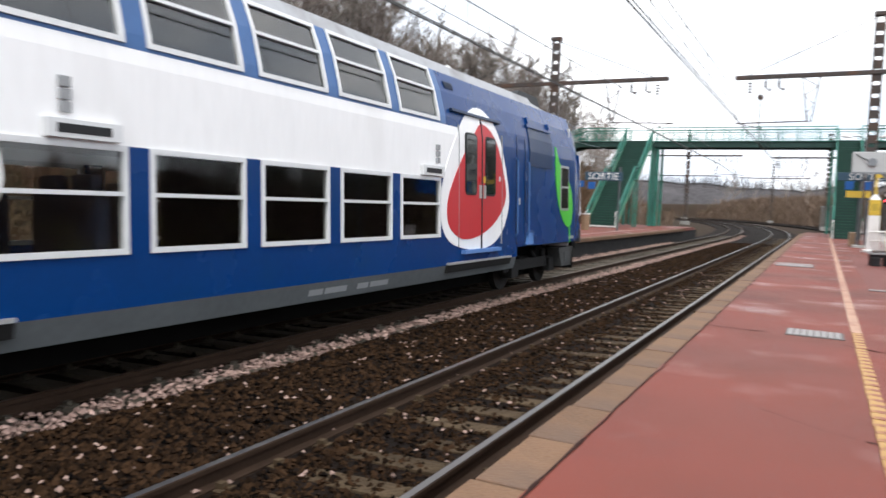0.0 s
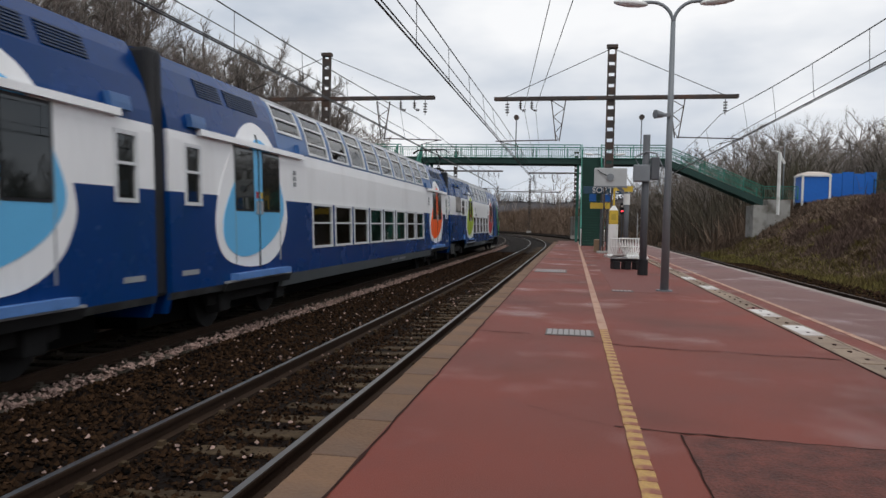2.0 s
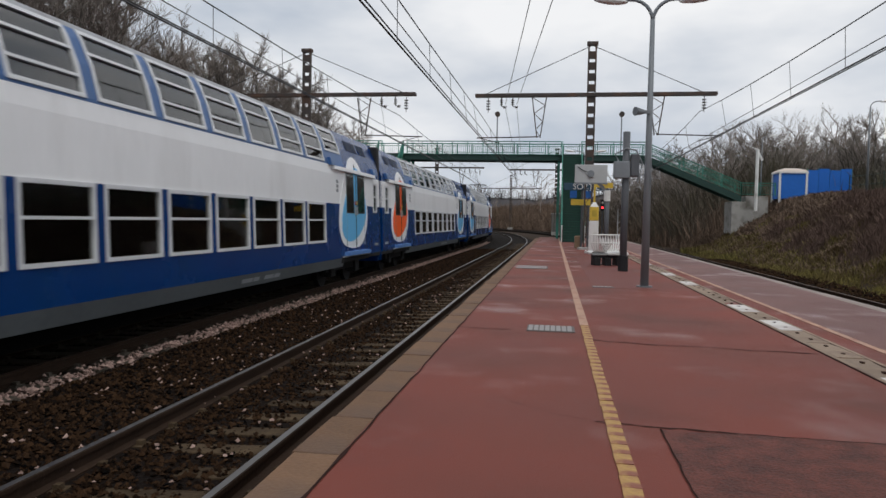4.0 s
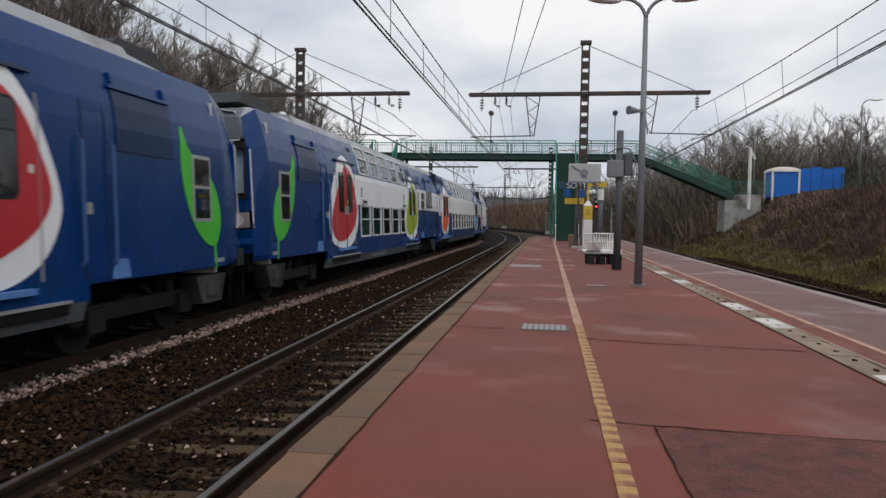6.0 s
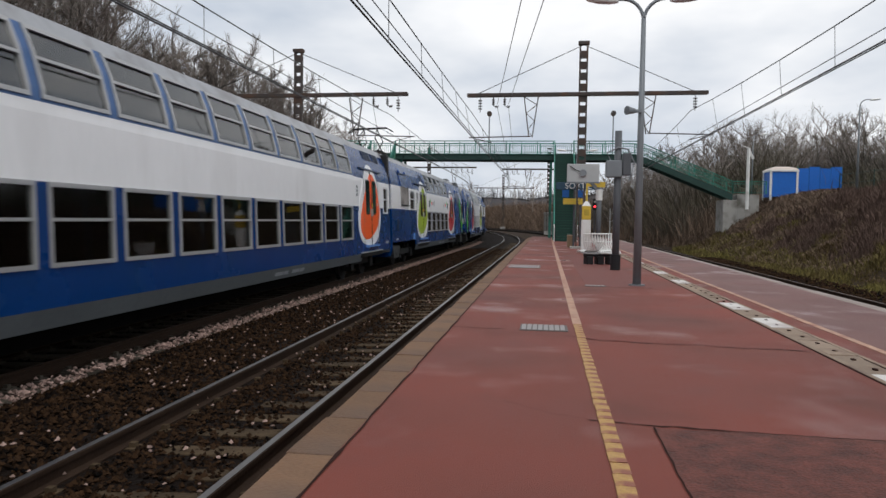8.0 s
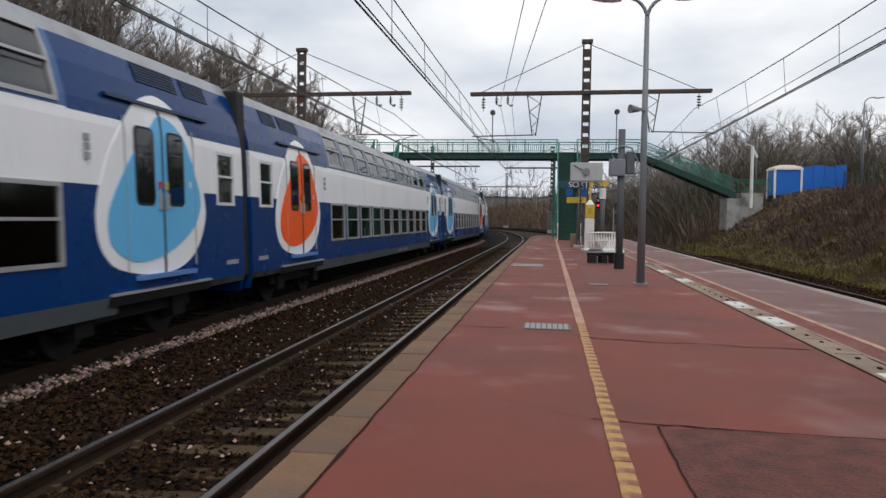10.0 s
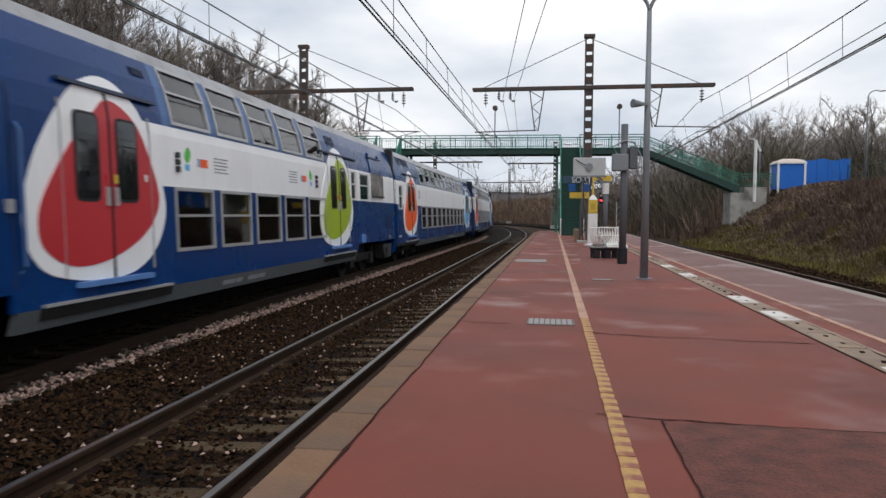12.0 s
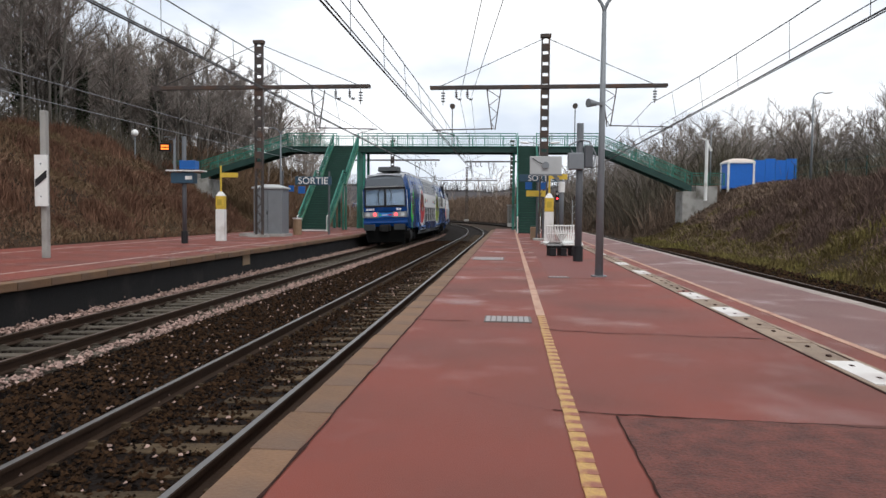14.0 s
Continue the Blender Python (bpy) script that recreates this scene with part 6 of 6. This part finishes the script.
def pantograph(ob, y, raised):
    base = part("pantograph", cube(-0.55, 0.55, y - 0.7, y + 0.7, 4.70, 4.76), M["under"], ob, "black current collector on the roof")
    for x in (-0.5, 0.5):
        for d in (-0.6, 0.6):
            part("insulator", tube(bmesh.new(), [(x, y + d, 4.5), (x, y + d, 4.7)], 0.06), M["steel"], base)
    k = 1.0 if raised else 0.18
    knee, tip = 4.76 + 0.50 * k, 4.76 + 0.95 * k
    bm = bmesh.new()
    for x in (-0.4, 0.4):
        tube(bm, [(x, y - 0.5, 4.76), (x * 0.9, y + 0.75, knee), (x * 0.7, y, tip)], 0.028)
        tube(bm, [(x, y + 0.5, 4.76), (x * 0.9, y - 0.75, knee), (x * 0.7, y, tip)], 0.028)
    part("arm", bm, M["under"], base)
    bm = bmesh.new()
    for d in (-0.12, 0.12):
        tube(bm, [(-0.95, y + d, tip - 0.12), (-0.7, y + d, tip + 0.04), (0.7, y + d, tip + 0.04), (0.95, y + d, tip - 0.12)], 0.025)
    part("collector_head", bm, M["under"], base)


ORANGE, AZURE = (M["orange"], "orange"), (M["azure"], "light blue")
here = pose(0, 0, 0)
coach_d, n_end = end_car(False)
coach_a = copy_thing(coach_d, here)
pantograph(coach_a, 12.6 - 2.9, True)
coach_d2, _ = end_car(True)
coach_a2 = copy_thing(coach_d2, here)
pantograph(coach_a2, 12.6 - 2.9, True)
coach_b, n_mid = middle_car(ORANGE, AZURE, True)
coach_c, _ = middle_car(AZURE, ORANGE, True)
coach_b2, n_long = middle_car(ORANGE, AZURE, False)
coach_c2, _ = middle_car(AZURE, ORANGE, False)
TRAIN = [(coach_a, n_end, 180), (coach_b, n_mid, 0), (coach_c, n_mid, 0), (copy_thing(coach_c, here), n_mid, 0), (coach_d, n_end, 0),
         (coach_a2, n_end, 180), (coach_b2, n_long, 0), (coach_c2, n_long, 0), (copy_thing(coach_c2, here), n_long, 0), (coach_d2, n_end, 0)]
LENGTH = sum(n for _, n, _ in TRAIN)


def tail_at(t):
    """Metres along the far track of the train's rear end."""
    for (t0, s0), (t1, s1) in zip(TAIL, TAIL[1:]):
        if t <= t1:
            break
    return s0 + (s1 - s0) * (t - t0) / (t1 - t0)


def on_track(s, x, z, turn):
    """Pose of a carriage whose middle is s metres along the track: both bogies on the line."""
    a, b = Vector(line(x, s - 8.6)[:2]), Vector(line(x, s + 8.6)[:2])
    d = b - a
    yaw = math.degrees(math.atan2(-d.x, d.y))
    return pose((a.x + b.x) / 2, (a.y + b.y) / 2, z, 0, 0, yaw) @ pose(0, 0, 0, 0, -CANT) @ pose(0, 0, 0, 0, 0, turn)


def motions():
    ahead = LENGTH
    for c, n, turn in TRAIN:
        middle = ahead - n / 2
        ahead -= n
        rows = []
        for i in range(57):
            t = i * 0.25
            rows.append((t, on_track(tail_at(t) + middle, FAR_X, FAR_Z, turn)))
        walk(c, rows)


# ---- track details: sleepers ----
def sleeper_mesh():
    bm = bmesh.new()
    box(bm, -1.28, 1.28, -0.125, 0.125, -0.16, 0.0, bevel=0.012)
    for x in (-0.7525, 0.7525):
        box(bm, x - 0.17, x + 0.17, -0.08, 0.08, -0.01, 0.02)
        for d in (-0.11, 0.11):
            box(bm, x + d - 0.03, x + d + 0.03, -0.03, 0.03, 0.015, 0.06)
    return finish("sleeper", bm, M["sleeper"])


SLEEPER = sleeper_mesh()
SLEEPER_PALE = SLEEPER.copy()
SLEEPER_PALE.materials[0] = M["sleeper_pale"]
for bed, x, z, cant, s0, count, step in ((near_track, NEAR_X, NEAR_Z, CANT, 1.0, 120, 0.56), (far_track, FAR_X, FAR_Z, CANT, 4.0, 120, 0.56), (side_track, SIDE_X, SIDE_Z, 0, 5.0, 70, 0.6)):
    for i in range(count):
        px, py, a = line(x, s0 + i * step)
        piece("sleeper", SLEEPER_PALE if bed is far_track else SLEEPER, bed, pose(px + random.uniform(-0.03, 0.03), py, z - 0.165 - (0.020 if bed is near_track else 0.010) + random.uniform(-0.008, 0.012), 0, -cant, math.degrees(a) + random.uniform(-0.6, 0.6)))


def stones(name, label, count, place, size, material):
    """Many loose stones as one object: place(i) gives x, y, z."""
    verts, faces = [], []
    base = np.array([(1, 0, 0), (0, 1, 0), (-1, 0, 0), (0, -1, 0), (0.2, 0.1, 0.8), (0, 0, -0.6)])
    tri = [(0, 1, 4), (1, 2, 4), (2, 3, 4), (3, 0, 4), (1, 0, 5), (2, 1, 5), (3, 2, 5), (0, 3, 5)]
    rng = np.random.default_rng(len(name) + count)
    for i in range(count):
        x, y, z, k = place(rng)
        r = size * k * rng.uniform(0.6, 1.35)
        a = rng.uniform(0, 6.28)
        c, s = math.cos(a), math.sin(a)
        p = base * (1 + rng.uniform(-0.35, 0.35, (6, 1))) * r
        p = np.stack([p[:, 0] * c - p[:, 1] * s, p[:, 0] * s + p[:, 1] * c, p[:, 2] + p[:, 0] * rng.uniform(-0.5, 0.5)], 1) + (x, y, z)
        n = len(verts)
        verts.extend(map(tuple, p))
        faces.extend([(a1 + n, b1 + n, c1 + n) for a1, b1, c1 in tri])
    me = bpy.data.meshes.new(name)
    me.from_pydata(verts, [], faces)
    me.materials.append(material)
    return tagged(new(name, me), label, "gravel", kind="stuff")


def bed_z(x):
    return np.interp(x, [-9.4, -8.6, -6.0, -5.75, -4.4, -4.2, -1.36], [-0.90, -0.93, -0.92, -0.82, -0.765, -0.772, -0.772])


def near_stone(rng):
    y = 1.5 + 52 * rng.random() ** 2.3
    x = rng.uniform(-5.9, -1.42)
    if abs(abs(x - NEAR_X) - 0.75) < 0.13:
        x += 0.3
    k = 0.8 if abs(x - NEAR_X) < 0.7 else 1.0
    dip = rng.uniform(-0.016, 0.026) if abs(x - NEAR_X) < 1.3 else rng.uniform(-0.01, 0.035)
    return x, y, float(bed_z(x)) + dip, k


def far_stone(rng):
    y = 6 + 44 * rng.random() ** 1.4
    x = rng.uniform(-8.9, -5.5)
    if abs(abs(x - FAR_X) - 0.75) < 0.13:
        x += 0.3
    return x, y, float(bed_z(x)) + rng.uniform(-0.02, 0.02), 1.1


def ridge_stone(rng):
    y = 2 + 70 * rng.random() ** 1.3
    px, py, _ = line(-6.0 + rng.normal(0, 0.10), y)
    return px, py, -0.85 + abs(rng.normal(0, 0.05)), 1.0


def foot_stone(rng):
    y = 6 + 44 * rng.random() ** 1.3
    return -8.72 + rng.normal(0, 0.13), y, -0.88 + abs(rng.normal(0, 0.04)), 1.1


def side_stone(rng):
    return rng.uniform(8.3, 10.2), 6 + 40 * rng.random() ** 1.3, rng.uniform(-0.76, -0.71), 1.2


def chip_stone(rng):
    y = 2 + 24 * rng.random() ** 1.6
    x = rng.uniform(-5.8, -1.5)
    return x, y, float(bed_z(x)) + 0.035, 0.75


stones("ballast_stones", "dark brown crushed stone ballast", 62000, near_stone, 0.031, M["stone"])
# far track stones: under-train shade comes from their darker colour
stones("ballast_stones", "brown crushed stone ballast of the far track, coloured dark for the train's shade", 9000, far_stone, 0.04, M["stone_dark"])
stones("pale_stones", "ridge of pale pinkish fresh ballast", 6000, ridge_stone, 0.032, M["stone_light"])
stones("pale_stones", "pale fresh ballast at the platform's foot", 3500, foot_stone, 0.034, M["stone_light"])
stones("ballast_stones", "grey stone ballast of the side track", 5000, side_stone, 0.045, M["stone"])
stones("pale_stones", "scattered pale stone chips", 620, chip_stone, 0.03, M["stone_light"])


# ---- platform surface ----
def lay(name, x0, x1, y0, y1, material, parent, z=0.004, lift=0.0, label=""):
    return part(name, cube(x0, x1, y0, y1, z - 0.02, z + lift), material, parent, label)


lay("side_strip", 3.52, 5.09, -30, 58, M["asphalt_side"], platform, label="paler pinkish asphalt along the side track")
lay("patch", 0.70, 2.66, -6, 4.74, M["asphalt_patch"], platform, label="dark coarse asphalt patch")
lay("patch", 0.82, 2.1, 15.0, 27.0, M["asphalt_patch_red"], platform, z=0.0035, label="darker red repair")
lay("edge_line", 3.42, 3.51, -10, 56, M["line_pink"], platform, z=0.006, label="faded orange safety line")
lay("edge_line", 0.355, 0.465, 9.4, 57, M["line_pink"], platform, z=0.005, label="faded yellow safety line")
bm = cube(-0.048, 0.048, -0.085, 0.085, -0.02, 0.010)
STUD = finish("tactile_stud", bm, M["yellow_line"])
for i in range(44):
    piece("tactile_stud", STUD, platform, pose(0.41 + random.uniform(-0.004, 0.004), 1.6 + i * 0.178, random.uniform(-0.004, 0.0), 0, 0, random.uniform(-1.5, 1.5)))


def wander(name, points, width, parent, material, z=0.0045, step=0.06, label=""):
    """A crack: a thin wavering strip."""
    bm = bmesh.new()
    rows = []
    for (x0, y0), (x1, y1) in zip(points, points[1:]):
        n = max(2, int(math.hypot(x1 - x0, y1 - y0) / step))
        for i in range(n):
            s = i / n
            x, y = x0 + (x1 - x0) * s, y0 + (y1 - y0) * s
            y += 0.06 * noise.noise((x * 2.2, y0, 3)) + 0.03 * noise.noise((x * 9, y0, 8))
            w = width * (0.25 + 1.1 * abs(noise.noise((x * 6, y0, 1))))
            rows.append((x, y, w))
    prev = None
    for x, y, w in rows:
        cur = (bm.verts.new((x, y - w / 2, z)), bm.verts.new((x, y + w / 2, z)))
        if prev:
            bm.faces.new((prev[0], cur[0], cur[1], prev[1]))
        prev = cur
    part(name, bm, material, parent, label)


wander("crack", [(-1.1, 8.8), (-0.4, 8.75)], 0.05, platform, M["crack"])
wander("crack", [(0.24, 8.40), (0.62, 8.19), (1.28, 8.09), (2.05, 8.04), (2.78, 7.96)], 0.05, platform, M["crack"])
wander("crack", [(-0.28, 5.26), (0.01, 5.01), (0.30, 4.84)], 0.010, platform, M["crack"])
wander("crack", [(0.30, 4.84), (0.70, 4.80), (1.43, 4.75), (2.09, 4.71), (2.66, 4.66)], 0.034, platform, M["crack"])
wander("crack", [(-1.1, 13.2), (0.4, 12.9)], 0.012, platform, M["crack"])
bm = bmesh.new()
prev = None
for i in range(60):
    y = -1.0 + 5.75 * i / 59
    w = 0.011 * (0.4 + abs(noise.noise((y * 5, 0, 2))))
    x = 0.70 + 0.012 * noise.noise((y * 6, 0, 0))
    cur = (bm.verts.new((x - w, y, 0.0065)), bm.verts.new((x + w, y, 0.0065)))
    if prev:
        bm.faces.new((prev[0], prev[1], cur[1], cur[0]))
    prev = cur
part("crack", bm, M["crack"], platform)
bm = bmesh.new()
prev = None
for i in range(400):
    y = 0.5 + 56 * i / 399
    w = 0.014 * (0.4 + 1.2 * abs(noise.noise((y * 3, 0, 2))))
    x = -1.106 + 0.022 * noise.noise((y * 2.2, 0, 5))
    cur = (bm.verts.new((x - w, y, 0.005)), bm.verts.new((x + w, y, 0.005)))
    if prev:
        bm.faces.new((prev[0], prev[1], cur[1], cur[0]))
    prev = cur
part("crack", bm, M["crack"], platform, "dark joint between kerb and asphalt")


def grate(x0, x1, y0, y1, label):
    g = thing("drain_cover", label, "drain cover")
    part("frame", cube(x0, x1, y0, y1, -0.01, 0.008), M["grate_frame"], g)
    n = int((x1 - x0) / 0.07)
    for i in range(n):
        a = x0 + 0.02 + (x1 - x0 - 0.04) * i / n
        part("bar", cube(a, a + 0.05, y0 + 0.03, y1 - 0.03, 0.004, 0.014), M["grate"], g)


grate(-0.29, 0.28, 8.72, 9.22, "pale grey metal inspection cover set in asphalt")
grate(-1.02, -0.14, 20.3, 21.6, "large pale grey metal inspection cover")
grate(0.80, 1.22, 15.0, 15.3, "narrow grey metal cover in asphalt")

# kerb stones
KERB = finish("kerb_stone", cube(-0.138, 0.138, -0.373, 0.373, -0.2, 0.0, bevel=0.012), M["kerb"])
for i in range(75):
    piece("kerb_stone", KERB, platform, pose(-1.250 + random.uniform(-0.010, 0.010), 0.46 + 0.755 * i, random.uniform(-0.004, 0.004), 0, random.uniform(-0.5, 0.5), random.uniform(-0.4, 0.4)))
KERB_B = finish("kerb_stone", cube(-0.12, 0.12, -0.493, 0.493, -0.16, 0.0, bevel=0.012), M["kerb_pale"])
for i in range(55):
    piece("kerb_stone", KERB_B, platform, pose(5.22, 1 + i, random.uniform(-0.004, 0.004)))
KERB_C = finish("kerb_stone", cube(-0.17, 0.17, -0.493, 0.493, -0.16, 0.0, bevel=0.015), M["kerb"])
for i in range(50):
    piece("kerb_stone", KERB_C, far_platform, pose(-8.99, 6 + i, -0.035 + random.uniform(-0.006, 0.006), 0, random.uniform(-0.8, 0.8), random.uniform(-0.5, 0.5)))
lay("edge_line", -10.22, -10.12, 0, 50, M["line_pale"], far_platform, z=-0.025, label="faded white safety line")
lay("edge_line", -15.0, -14.88, 0, 50, M["line_pale"], far_platform, z=-0.025, label="faded white line along the bank")
# wall facing the far track, its shade put into the colour
part("retaining_wall", prism(bmesh.new(), [(-9.02, -1.1), (-8.96, -1.1), (-8.96, -0.2), (-9.02, -0.2)], PLAT), M["wall_dark"], far_platform, "platform wall with the shade behind the train in its colour")

# cable trough with lids beside the safety line
trough = thing("cable_trough", "concrete cable trough with worn pale lids", "cable trough", kind="structure")
LID = finish("lid", cube(-0.135, 0.135, -0.465, 0.465, -0.03, 0.010, bevel=0.008), M["lid"])
LID_W = finish("lid", cube(-0.135, 0.135, -0.465, 0.465, -0.03, 0.014, bevel=0.006), M["lid_white"])
HOLE = finish("hole", cube(-0.016, 0.016, -0.028, 0.028, 0.0, 0.018), M["crack"])
for i in range(50):
    y = 2.55 + i * 0.95
    pale = any(abs(y - q) < 0.48 for q in (6.35, 10.5, 12.3, 17.2, 19.2, 24.8))
    shift = random.uniform(-0.008, 0.008)
    piece("lid", LID_W if pale else LID, trough, pose(2.955 + shift, y, 0.0 if pale else random.uniform(-0.010, 0.0), random.uniform(-0.5, 0.5), random.uniform(-0.8, 0.8), random.uniform(-0.8, 0.8)))
    for d in (-0.24, 0.24):
        piece("hole", HOLE, trough, pose(2.955 + shift, y + d, 0.0))
for x in (2.80, 3.115):
    part("edge_strip", cube(x - 0.022, x + 0.022, 2, 50, -0.01, 0.009), M["lid"], trough)
    part("gap", cube(x - 0.045, x - 0.024, 2, 50, -0.01, 0.006), M["crack"], trough)


motions()
